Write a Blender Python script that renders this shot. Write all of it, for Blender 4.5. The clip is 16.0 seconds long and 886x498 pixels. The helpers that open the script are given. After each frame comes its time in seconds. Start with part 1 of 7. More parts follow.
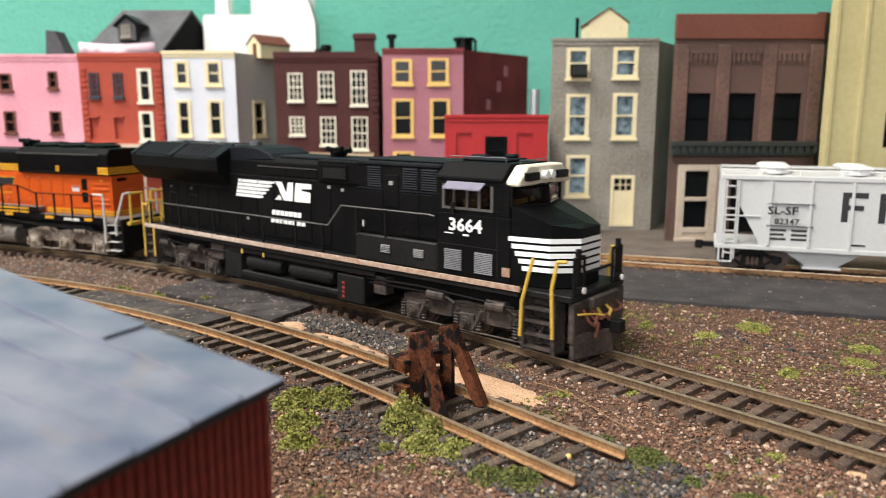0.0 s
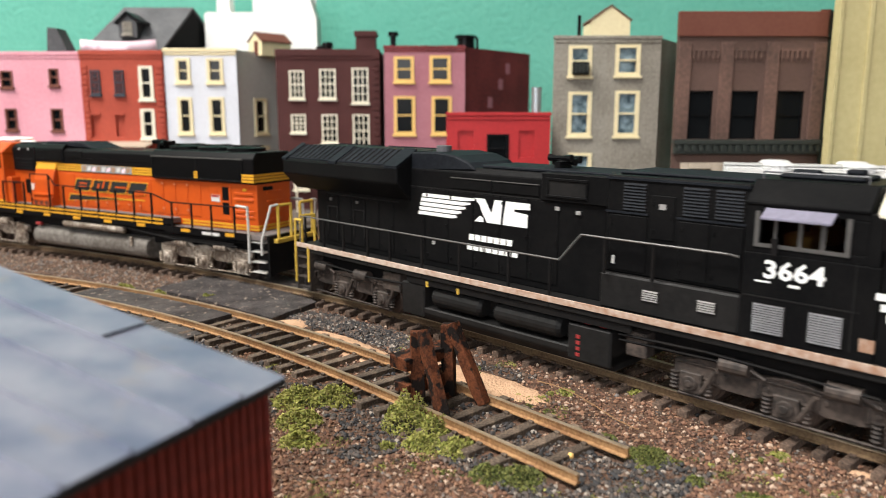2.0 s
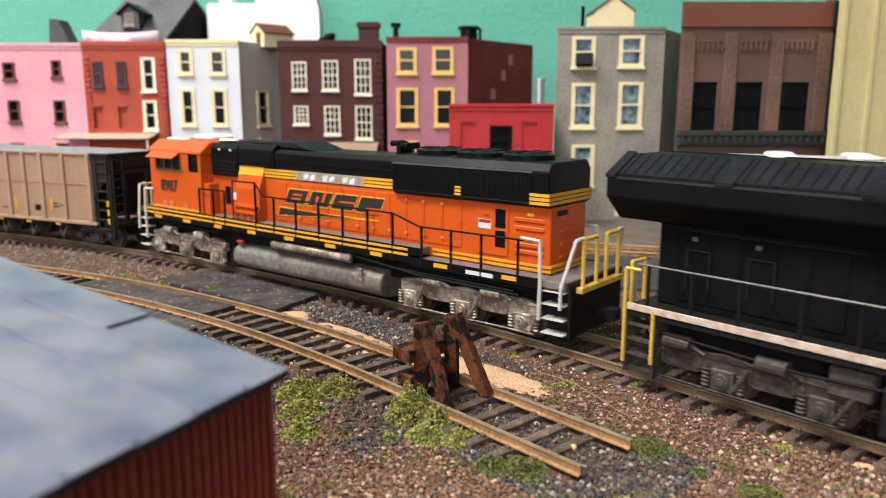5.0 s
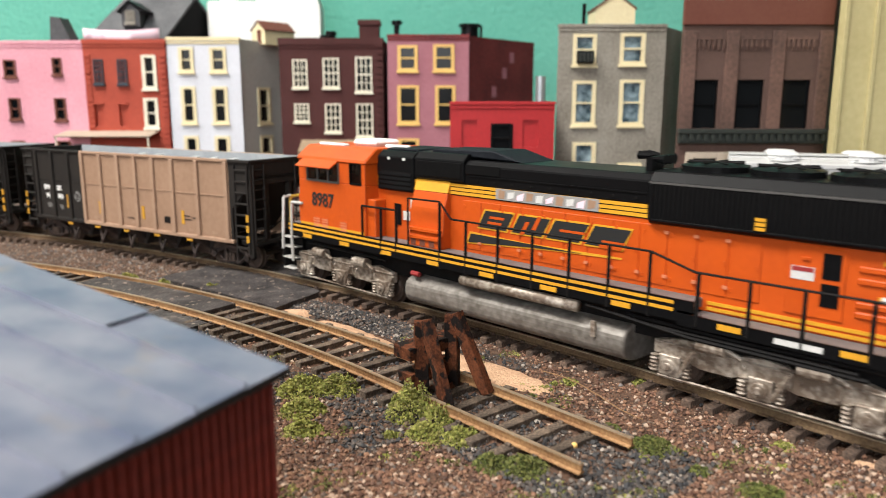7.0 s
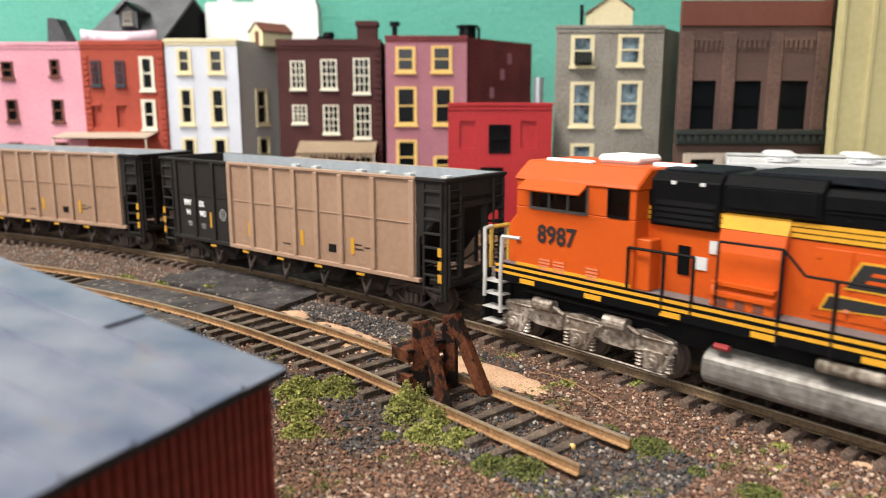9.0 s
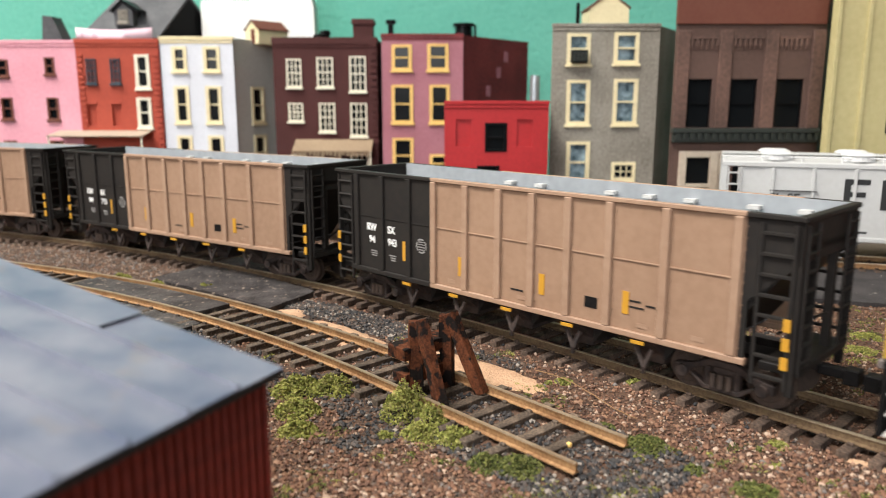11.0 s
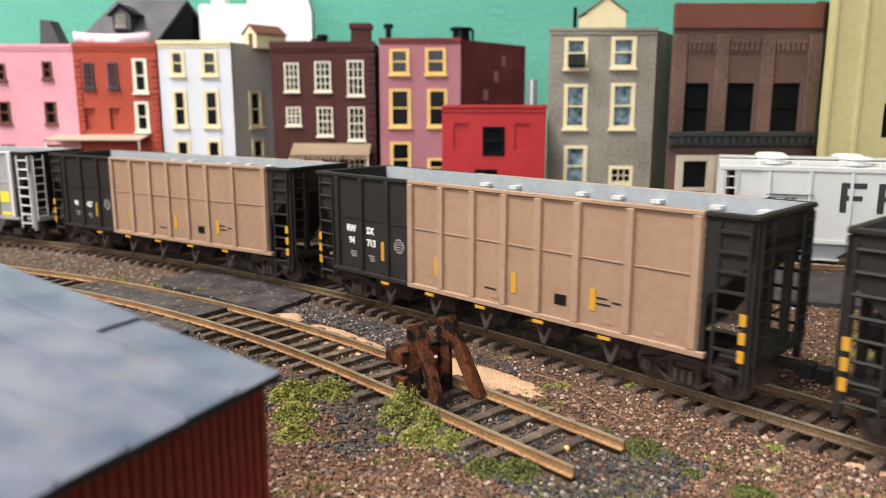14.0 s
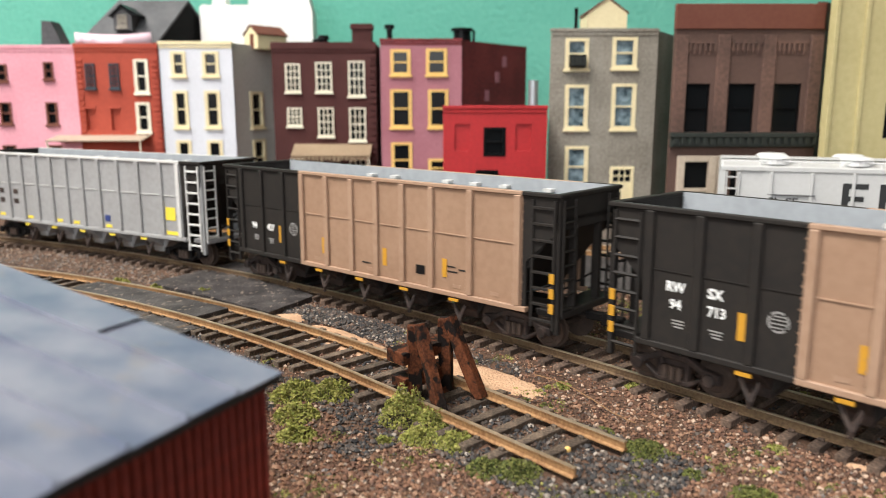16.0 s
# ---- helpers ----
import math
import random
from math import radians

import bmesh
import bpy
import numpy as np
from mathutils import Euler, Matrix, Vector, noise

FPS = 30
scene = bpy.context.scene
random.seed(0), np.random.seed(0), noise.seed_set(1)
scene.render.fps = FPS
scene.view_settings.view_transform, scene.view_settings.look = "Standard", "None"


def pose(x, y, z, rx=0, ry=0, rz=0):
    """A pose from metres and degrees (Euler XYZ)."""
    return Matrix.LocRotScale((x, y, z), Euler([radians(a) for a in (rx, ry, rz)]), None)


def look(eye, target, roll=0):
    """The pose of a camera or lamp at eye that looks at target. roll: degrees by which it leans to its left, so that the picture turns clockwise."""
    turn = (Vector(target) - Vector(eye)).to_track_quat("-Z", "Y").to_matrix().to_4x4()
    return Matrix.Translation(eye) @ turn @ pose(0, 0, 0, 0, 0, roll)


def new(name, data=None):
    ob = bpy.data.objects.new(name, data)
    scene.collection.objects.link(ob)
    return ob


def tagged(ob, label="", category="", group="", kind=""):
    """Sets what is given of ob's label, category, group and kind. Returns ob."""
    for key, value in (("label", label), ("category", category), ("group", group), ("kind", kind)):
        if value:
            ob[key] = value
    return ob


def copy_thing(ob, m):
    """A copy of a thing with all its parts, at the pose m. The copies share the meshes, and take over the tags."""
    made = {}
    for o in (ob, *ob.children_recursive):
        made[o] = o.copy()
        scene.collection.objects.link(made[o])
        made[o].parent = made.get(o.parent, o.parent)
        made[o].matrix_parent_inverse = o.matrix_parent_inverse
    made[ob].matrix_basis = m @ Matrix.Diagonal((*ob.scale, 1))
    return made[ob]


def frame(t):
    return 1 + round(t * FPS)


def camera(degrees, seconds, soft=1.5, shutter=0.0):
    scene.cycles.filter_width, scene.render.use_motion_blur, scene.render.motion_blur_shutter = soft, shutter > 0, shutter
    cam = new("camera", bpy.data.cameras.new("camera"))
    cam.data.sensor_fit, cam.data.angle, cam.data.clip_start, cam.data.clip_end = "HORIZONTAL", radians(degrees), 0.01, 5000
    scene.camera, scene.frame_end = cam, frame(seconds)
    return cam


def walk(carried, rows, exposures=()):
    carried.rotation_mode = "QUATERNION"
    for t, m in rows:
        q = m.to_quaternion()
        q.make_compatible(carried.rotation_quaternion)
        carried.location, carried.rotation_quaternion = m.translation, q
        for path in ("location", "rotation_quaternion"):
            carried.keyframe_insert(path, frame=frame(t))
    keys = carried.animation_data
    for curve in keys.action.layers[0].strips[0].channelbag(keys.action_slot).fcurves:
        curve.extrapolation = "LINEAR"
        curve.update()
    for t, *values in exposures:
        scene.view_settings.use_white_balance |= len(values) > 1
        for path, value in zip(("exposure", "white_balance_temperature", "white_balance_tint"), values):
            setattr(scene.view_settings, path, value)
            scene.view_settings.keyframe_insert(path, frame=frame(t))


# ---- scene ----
# all plan numbers below are millimetres; MM turns them into metres
MM = 0.001
SECONDS = 16.0

# ---- camera ----
CAMERA_ROWS = [
    (0.0, 0.0000, 0.0000, 0.0760, 79.729, -0.030, 0.000),
    (0.5, -0.0001, 0.0004, 0.0760, 79.729, -0.055, 0.000),
    (1.0, -0.0001, 0.0004, 0.0760, 79.690, -0.060, 0.045),
    (1.5, -0.0001, 0.0005, 0.0759, 79.720, -0.070, 0.060),
    (2.0, -0.0001, 0.0008, 0.0758, 79.579, -0.070, 0.112),
    (2.5, -0.0002, 0.0011, 0.0758, 79.160, -0.062, 0.138),
    (3.0, -0.0002, 0.0012, 0.0757, 78.859, -0.057, 0.205),
    (3.5, -0.0002, 0.0012, 0.0757, 78.799, -0.050, 0.242),
    (4.0, -0.0002, 0.0011, 0.0757, 78.912, -0.048, 0.271),
    (5.2, -0.0002, 0.0011, 0.0757, 78.960, -0.044, 0.320),
    (6.5, -0.0002, 0.0011, 0.0757, 78.975, -0.041, 0.350),
    (7.0, -0.0002, 0.0012, 0.0757, 78.795, -0.055, 0.380),
    (7.5, -0.0002, 0.0013, 0.0757, 78.699, -0.045, 0.417),
    (8.0, -0.0002, 0.0012, 0.0757, 78.729, -0.045, 0.388),
    (8.5, -0.0002, 0.0013, 0.0757, 78.791, -0.040, 0.335),
    (9.0, -0.0001, 0.0013, 0.0757, 78.881, -0.020, 0.237),
    (10.2, -0.0001, 0.0014, 0.0758, 78.800, -0.012, 0.060),
    (11.5, -0.0001, 0.0015, 0.0758, 78.723, -0.012, -0.106),
    (12.0, -0.0001, 0.0016, 0.0758, 78.793, -0.020, -0.189),
    (12.5, -0.0001, 0.0016, 0.0759, 78.772, -0.020, -0.316),
    (13.0, 0.0000, 0.0013, 0.0759, 78.927, 0.000, -0.344),
    (13.5, 0.0000, 0.0011, 0.0760, 79.043, 0.000, -0.287),
    (14.0, -0.0001, 0.0012, 0.0759, 79.019, -0.010, -0.219),
    (14.5, -0.0001, 0.0013, 0.0759, 78.927, -0.015, -0.216),
    (15.0, -0.0001, 0.0012, 0.0759, 79.008, -0.010, -0.154),
    (15.5, -0.0001, 0.0012, 0.0760, 79.036, -0.010, -0.156),
    (16.0, -0.0001, 0.0012, 0.0759, 79.066, 0.000, -0.143),
]
cam = camera(61.04, SECONDS, soft=0.7, shutter=0.5)
cam.data.dof.use_dof = True
cam.data.dof.focus_distance = 0.215
cam.data.dof.aperture_fstop = 20.0
walk(cam, [(t, pose(x, y, z, rx, ry, rz)) for t, x, y, z, rx, ry, rz in CAMERA_ROWS])

# ---- light ----
world = bpy.data.worlds.new("world")
scene.world = world
world.use_nodes = True
wn = world.node_tree.nodes
sky = wn.new("ShaderNodeTexSky")
sky.sky_type = "NISHITA"
sky.sun_disc = False
sky.sun_elevation, sky.sun_rotation = radians(40), radians(200)
wn["Background"].inputs["Strength"].default_value = 0.12
world.node_tree.links.new(sky.outputs[0], wn["Background"].inputs["Color"])


def area_lamp(name, eye, target, sx, sy, watts, colour):
    data = bpy.data.lights.new(name, "AREA")
    data.shape, data.size, data.size_y, data.energy, data.color = "RECTANGLE", sx, sy, watts, colour
    ob = new(name, data)
    ob.matrix_world = look(eye, target)
    return tagged(ob, kind="structure")


# assumed, unseen sources: a window behind the camera and an overhead lamp without a body
area_lamp("window_light", (-0.45, -1.68, 0.62), (0, 0.25, 0.0), 1.1, 0.9, 22.0, (0.95, 0.97, 1.0))
area_lamp("ceiling_fixture_light", (-0.75, -0.06, 1.34), (-0.65, 0.0, 0.0), 1.4, 0.45, 62.0, (1.0, 0.965, 0.915))
scene.view_settings.exposure = 0.0

# ---- track plan ----
PHI = radians(42.6)
HEAD = Vector((math.sin(PHI), -math.cos(PHI)))      # the way the train goes
SIDE = Vector((math.cos(PHI), math.sin(PHI)))       # to its left, away from the town's viewer
RAIL_TOP = 3.9
BEND_FROM, BEND_R, MAIN_OFF = -120.0, 880.0, 180.6


def main_point(u, w=0.0):
    """The place (mm) at arc length u on the main line, w to its left, and the heading."""
    if u >= BEND_FROM:
        s, lat, a = u, w, 0.0
    else:
        a = (BEND_FROM - u) / BEND_R
        s, lat = BEND_FROM - (BEND_R + w) * math.sin(a), -BEND_R + (BEND_R + w) * math.cos(a)
    p = HEAD * s + SIDE * (MAIN_OFF + lat)
    return p.x, p.y, math.atan2(HEAD.y, HEAD.x) + a


# arc length of the first engine's front sill, second by second
TRAVEL = [(0, -138.8), (0.5, -112.8), (1, -87.2), (1.5, -61.6), (2, -36.3), (2.5, -12.0), (3, 13.6), (3.5, 38.6),
          (4, 62.8), (4.2, 72.6), (5.2, 121.0), (6.3, 174.4), (6.5, 184.5), (7, 210.6), (7.5, 237.6), (8, 264.7),
          (8.5, 292.0), (9, 319.0), (9.2, 330.2), (10.2, 388.5), (11.3, 451.3), (11.5, 463.0), (12, 491.4),
          (12.5, 520.0), (13, 549.2), (13.5, 578.9), (14, 608.7), (14.5, 639.2), (15, 670.0), (15.5, 702.0), (16, 735.0)]


def travel(t):
    ts, us = zip(*TRAVEL)
    return float(np.interp(t, ts, us))


def train_pose(u, half):
    """The pose of a car whose bogie pins lie half in front of and behind arc length u."""
    x0, y0, _ = main_point(u - half)
    x1, y1, _ = main_point(u + half)
    return pose((x0 + x1) / 2 * MM, (y0 + y1) / 2 * MM, RAIL_TOP * MM, 0, 0, math.degrees(math.atan2(y1 - y0, x1 - x0)))

# ---- materials ----
def surface(name, base, rough=0.6, metal=0.0, other=None, amount=0.35, big=60.0, fine=900.0, bump=0.15, depth=0.15,
            speck=None, speck_scale=500.0, speck_cut=0.62, random_piece=0.0, coat=0.0, island=None, gloss=0.35):
    """Paint, wood, stone: two scales of noise drift base towards other, specks on top, fine relief."""
    m = bpy.data.materials.new(name)
    m.use_nodes = True
    nt = m.node_tree
    N, L = nt.nodes, nt.links
    b = N["Principled BSDF"]
    tc = N.new("ShaderNodeTexCoord")
    n1 = N.new("ShaderNodeTexNoise")
    n1.inputs["Scale"].default_value, n1.inputs["Detail"].default_value = big, 4.0
    n2 = N.new("ShaderNodeTexNoise")
    n2.inputs["Scale"].default_value, n2.inputs["Detail"].default_value = fine, 5.0
    L.new(tc.outputs["Object"], n1.inputs["Vector"])
    L.new(tc.outputs["Object"], n2.inputs["Vector"])
    other = other or tuple(c * 0.6 for c in base)
    add = N.new("ShaderNodeMath")
    add.operation = "ADD"
    L.new(n1.outputs["Fac"], add.inputs[0])
    L.new(n2.outputs["Fac"], add.inputs[1])
    mr = N.new("ShaderNodeMapRange")
    mr.inputs["From Min"].default_value, mr.inputs["From Max"].default_value = 0.75, 1.3
    mr.inputs["To Max"].default_value = amount * 2
    L.new(add.outputs[0], mr.inputs["Value"])
    mix = N.new("ShaderNodeMix")
    mix.data_type = "RGBA"
    mix.inputs["A"].default_value, mix.inputs["B"].default_value = (*base, 1), (*other, 1)
    L.new(mr.outputs[0], mix.inputs["Factor"])
    col = mix.outputs["Result"]
    if island:
        g = N.new("ShaderNodeNewGeometry")
        ramp = N.new("ShaderNodeValToRGB")
        ramp.color_ramp.interpolation = "CONSTANT"
        while len(ramp.color_ramp.elements) < len(island):
            ramp.color_ramp.elements.new(0.5)
        for i, c in enumerate(island):
            e = ramp.color_ramp.elements[i]
            e.position, e.color = i / len(island), (*c, 1)
        L.new(g.outputs["Random Per Island"], ramp.inputs[0])
        mi = N.new("ShaderNodeMix")
        mi.data_type = "RGBA"
        mi.inputs["Factor"].default_value = 0.25
        L.new(ramp.outputs[0], mi.inputs["A"])
        L.new(col, mi.inputs["B"])
        col = mi.outputs["Result"]
    if speck:
        n3 = N.new("ShaderNodeTexNoise")
        n3.inputs["Scale"].default_value, n3.inputs["Detail"].default_value = speck_scale, 3.0
        L.new(tc.outputs["Object"], n3.inputs["Vector"])
        cut = N.new("ShaderNodeMapRange")
        cut.inputs["From Min"].default_value, cut.inputs["From Max"].default_value = speck_cut, speck_cut + 0.06
        L.new(n3.outputs["Fac"], cut.inputs["Value"])
        ms = N.new("ShaderNodeMix")
        ms.data_type = "RGBA"
        ms.inputs["B"].default_value = (*speck, 1)
        L.new(cut.outputs[0], ms.inputs["Factor"])
        L.new(col, ms.inputs["A"])
        col = ms.outputs["Result"]
    if random_piece:
        oi = N.new("ShaderNodeObjectInfo")
        hv = N.new("ShaderNodeHueSaturation")
        rr = N.new("ShaderNodeMapRange")
        rr.inputs["To Min"].default_value, rr.inputs["To Max"].default_value = 1 - random_piece, 1 + random_piece
        L.new(oi.outputs["Random"], rr.inputs["Value"])
        L.new(rr.outputs[0], hv.inputs["Value"])
        L.new(col, hv.inputs["Color"])
        col = hv.outputs["Color"]
    L.new(col, b.inputs["Base Color"])
    b.inputs["Metallic"].default_value = metal
    rm = N.new("ShaderNodeMapRange")
    rm.inputs["To Min"].default_value, rm.inputs["To Max"].default_value = max(0.05, rough - 0.12), min(1, rough + 0.12)
    L.new(n1.outputs["Fac"], rm.inputs["Value"])
    L.new(rm.outputs[0], b.inputs["Roughness"])
    b.inputs["Coat Weight"].default_value = coat
    b.inputs["Specular IOR Level"].default_value = gloss
    if bump:
        bp = N.new("ShaderNodeBump")
        bp.inputs["Strength"].default_value, bp.inputs["Distance"].default_value = bump, depth * MM
        L.new(n2.outputs["Fac"], bp.inputs["Height"])
        L.new(bp.outputs[0], b.inputs["Normal"])
    return m


def brick_surface(name, base, mortar, w, h, rough=0.75):
    """Fine moulded brick courses, too small to pick apart, on a far wall."""
    m = surface(name, base, rough, big=40, fine=600)
    N, L = m.node_tree.nodes, m.node_tree.links
    b = N["Principled BSDF"]
    tc = N.new("ShaderNodeTexCoord")
    sep, com = N.new("ShaderNodeSeparateXYZ"), N.new("ShaderNodeCombineXYZ")
    L.new(tc.outputs["Object"], sep.inputs[0])
    L.new(sep.outputs[0], com.inputs[0])
    L.new(sep.outputs[2], com.inputs[1])
    br = N.new("ShaderNodeTexBrick")
    br.inputs["Scale"].default_value = 1.0
    br.inputs["Brick Width"].default_value, br.inputs["Row Height"].default_value = w * MM, h * MM
    br.inputs["Mortar Size"].default_value = 0.12 * h * MM
    br.inputs["Color1"].default_value = br.inputs["Color2"].default_value = (1, 1, 1, 1)
    br.inputs["Mortar"].default_value = (0, 0, 0, 1)
    L.new(com.outputs[0], br.inputs["Vector"])
    old = b.inputs["Base Color"].links[0].from_socket
    mx = N.new("ShaderNodeMix")
    mx.data_type = "RGBA"
    mx.inputs["B"].default_value = (*mortar, 1)
    fac = N.new("ShaderNodeMath")
    fac.operation = "MULTIPLY"
    fac.inputs[1].default_value = 0.55
    L.new(br.outputs["Fac"], fac.inputs[0])
    L.new(fac.outputs[0], mx.inputs["Factor"])
    L.new(old, mx.inputs["A"])
    L.new(mx.outputs["Result"], b.inputs["Base Color"])
    bp = N.new("ShaderNodeBump")
    bp.invert = True
    bp.inputs["Strength"].default_value, bp.inputs["Distance"].default_value = 0.5, 0.2 * MM
    L.new(br.outputs["Fac"], bp.inputs["Height"])
    L.new(bp.outputs[0], b.inputs["Normal"])
    return m


def plain(name, base, rough=0.5, metal=0.0, gloss=0.5):
    m = bpy.data.materials.new(name)
    m.use_nodes = True
    b = m.node_tree.nodes["Principled BSDF"]
    b.inputs["Base Color"].default_value, b.inputs["Roughness"].default_value = (*base, 1), rough
    b.inputs["Metallic"].default_value = metal
    b.inputs["Specular IOR Level"].default_value = gloss
    return m


def clear_glass(name, tint, rough=0.05):
    m = plain(name, tint, rough)
    m.node_tree.nodes["Principled BSDF"].inputs["Transmission Weight"].default_value = 1.0
    m.node_tree.nodes["Principled BSDF"].inputs["IOR"].default_value = 1.3
    return m


TEAL = surface("teal_stucco", (0.14, 0.44, 0.34), 0.85, other=(0.085, 0.35, 0.27), amount=0.3, big=9, fine=240, bump=0.7, depth=1.8)
CEILING_WHITE = surface("ceiling_white", (0.78, 0.77, 0.74), 0.9, amount=0.1)
# dark grey for the unseen walls, to hold back bounced light
ROOM_DIM = surface("room_cream", (0.15, 0.14, 0.13), 0.9, amount=0.15, big=4)
FLOOR_WOOD = surface("floor_wood", (0.22, 0.13, 0.07), 0.5, big=5, fine=60)
DIRT = surface("brown_dirt", (0.15, 0.079, 0.048), 0.95, other=(0.05, 0.03, 0.02), amount=0.6, big=130, fine=1500, bump=1.0, depth=0.8,
               speck=(0.36, 0.25, 0.17), speck_scale=700, speck_cut=0.66)
SAND = surface("tan_sand", (0.62, 0.4, 0.25), 0.95, other=(0.46, 0.27, 0.16), amount=0.5, big=150, fine=1500, bump=1.0, depth=0.9)
ASPHALT = surface("asphalt_card", (0.062, 0.055, 0.053), 0.8, other=(0.028, 0.025, 0.026), amount=0.6, big=70, fine=1800, bump=0.6, depth=0.3,
                  speck=(0.3, 0.27, 0.24), speck_scale=420, speck_cut=0.67)
CROSSING = surface("crossing_card", (0.09, 0.079, 0.076), 0.6, other=(0.022, 0.019, 0.019), amount=0.75, big=110, fine=1600, bump=0.5, depth=0.3,
                   speck=(0.26, 0.21, 0.17), speck_scale=420, speck_cut=0.62)
CONCRETE = surface("sidewalk_grey", (0.15, 0.122, 0.1), 0.85, other=(0.075, 0.06, 0.05), amount=0.5, big=50, fine=900)
GRAVEL = surface("brown_gravel", (0.13, 0.07, 0.045), 0.9, amount=0.5, big=200, fine=1500, bump=0.5, depth=0.2,
                 island=[(0.195, 0.0975, 0.0598), (0.091, 0.0442, 0.0286), (0.299, 0.163, 0.0988), (0.143, 0.078, 0.0559), (0.546, 0.403, 0.299), (0.234, 0.12, 0.0754), (0.0585, 0.0351, 0.0273), (0.273, 0.15, 0.091), (0.169, 0.091, 0.0624), (0.117, 0.0611, 0.0416), (0.208, 0.108, 0.0676), (0.364, 0.221, 0.143)])
BALLAST = surface("dark_ballast", (0.05, 0.05, 0.055), 0.7, amount=0.5, big=200, fine=1500, bump=0.5, depth=0.2,
                  island=[(0.0381, 0.0347, 0.0336), (0.0694, 0.0582, 0.0504), (0.0179, 0.0168, 0.0168), (0.146, 0.112, 0.0896), (0.0616, 0.0493, 0.0403), (0.0291, 0.028, 0.0291), (0.381, 0.325, 0.269), (0.0896, 0.0694, 0.056), (0.0269, 0.0258, 0.0258), (0.112, 0.0694, 0.047), (0.0448, 0.0381, 0.0336), (0.179, 0.112, 0.0739)])
MIXED = surface("mixed_stones", (0.2, 0.16, 0.13), 0.85, amount=0.5, big=200, fine=1500, bump=0.5, depth=0.2,
                island=[(0.16, 0.11, 0.08), (0.24, 0.16, 0.11), (0.09, 0.08, 0.075), (0.3, 0.22, 0.17), (0.12, 0.085, 0.065), (0.19, 0.17, 0.16), (0.07, 0.055, 0.045)])
MOSS = surface("moss_foam", (0.17, 0.165, 0.04), 0.95, other=(0.08, 0.09, 0.02), amount=0.5, big=160, fine=900, bump=0.5, depth=0.5,
               island=[(0.286, 0.293, 0.065), (0.156, 0.176, 0.0364), (0.429, 0.403, 0.117), (0.221, 0.234, 0.0494), (0.338, 0.319, 0.0845), (0.221, 0.195, 0.0715)])
MOSS_DARK = surface("moss_dark", (0.06, 0.09, 0.02), 0.95, amount=0.5, big=160, fine=900,
                    island=[(0.125, 0.135, 0.03), (0.06, 0.072, 0.017), (0.2, 0.19, 0.052), (0.13, 0.13, 0.04)])
TIE = surface("tie_brown", (0.17, 0.112, 0.078), 0.85, other=(0.06, 0.04, 0.03), amount=0.7, big=150, fine=1400, bump=0.9, depth=0.25, random_piece=0.3)
TIE_GREY = surface("tie_weathered", (0.17, 0.125, 0.088), 0.85, other=(0.055, 0.04, 0.03), amount=0.7, big=150, fine=1400, bump=0.9, depth=0.25, random_piece=0.3)
RAIL_RUST = surface("rail_rust", (0.4, 0.235, 0.11), 0.55, other=(0.2, 0.1, 0.045), amount=0.6, big=90, fine=1200, metal=0.25)
RAIL_OLIVE = surface("rail_main_side", (0.2, 0.135, 0.075), 0.6, other=(0.1, 0.06, 0.035), amount=0.6, big=90, fine=1200, metal=0.25)
RAIL_SHINE = surface("rail_head", (0.5, 0.42, 0.31), 0.42, other=(0.34, 0.26, 0.17), amount=0.5, big=60, fine=600, metal=0.8, bump=0.05)
RAIL_DULL = surface("rail_head_dull", (0.55, 0.45, 0.32), 0.4, other=(0.4, 0.28, 0.17), amount=0.5, big=60, fine=600, metal=0.7, bump=0.05)
TIMBER = surface("bumper_timber", (0.15, 0.05, 0.022), 0.75, other=(0.06, 0.021, 0.011), amount=0.7, big=180, fine=1500, bump=0.8, depth=0.35, gloss=0.1,
                 speck=(0.012, 0.009, 0.008), speck_scale=260, speck_cut=0.5)
SHED_ROOF = surface("shed_roof_metal", (0.098, 0.116, 0.168), 0.4, other=(0.2, 0.208, 0.25), amount=0.6, gloss=0.4, big=30, fine=130, metal=0.0, bump=0.25, depth=0.4,
                    speck=(0.2, 0.18, 0.175), speck_scale=42, speck_cut=0.6)
SHED_EDGE = surface("shed_roof_edge", (0.025, 0.028, 0.03), 0.6)
SHED_RED = surface("shed_red", (0.23, 0.03, 0.018), 0.65, other=(0.11, 0.016, 0.011), amount=0.5, big=60, fine=600)
TWIG = surface("twig", (0.3, 0.17, 0.08), 0.8)

# ---- mesh helpers (millimetres) ----
def bx(bm, x0, x1, y0, y1, z0, z1, m=None):
    vs = [bm.verts.new((x, y, z)) for x in (x0, x1) for y in (y0, y1) for z in (z0, z1)]
    if m is not None:
        for v in vs:
            v.co = m @ v.co
    for f in ((0, 1, 3, 2), (4, 6, 7, 5), (0, 4, 5, 1), (2, 3, 7, 6), (0, 2, 6, 4), (1, 5, 7, 3)):
        bm.faces.new([vs[i] for i in f])
    return vs


def boxes(*rows):
    bm = bmesh.new()
    for r in rows:
        bx(bm, *r)
    return bm


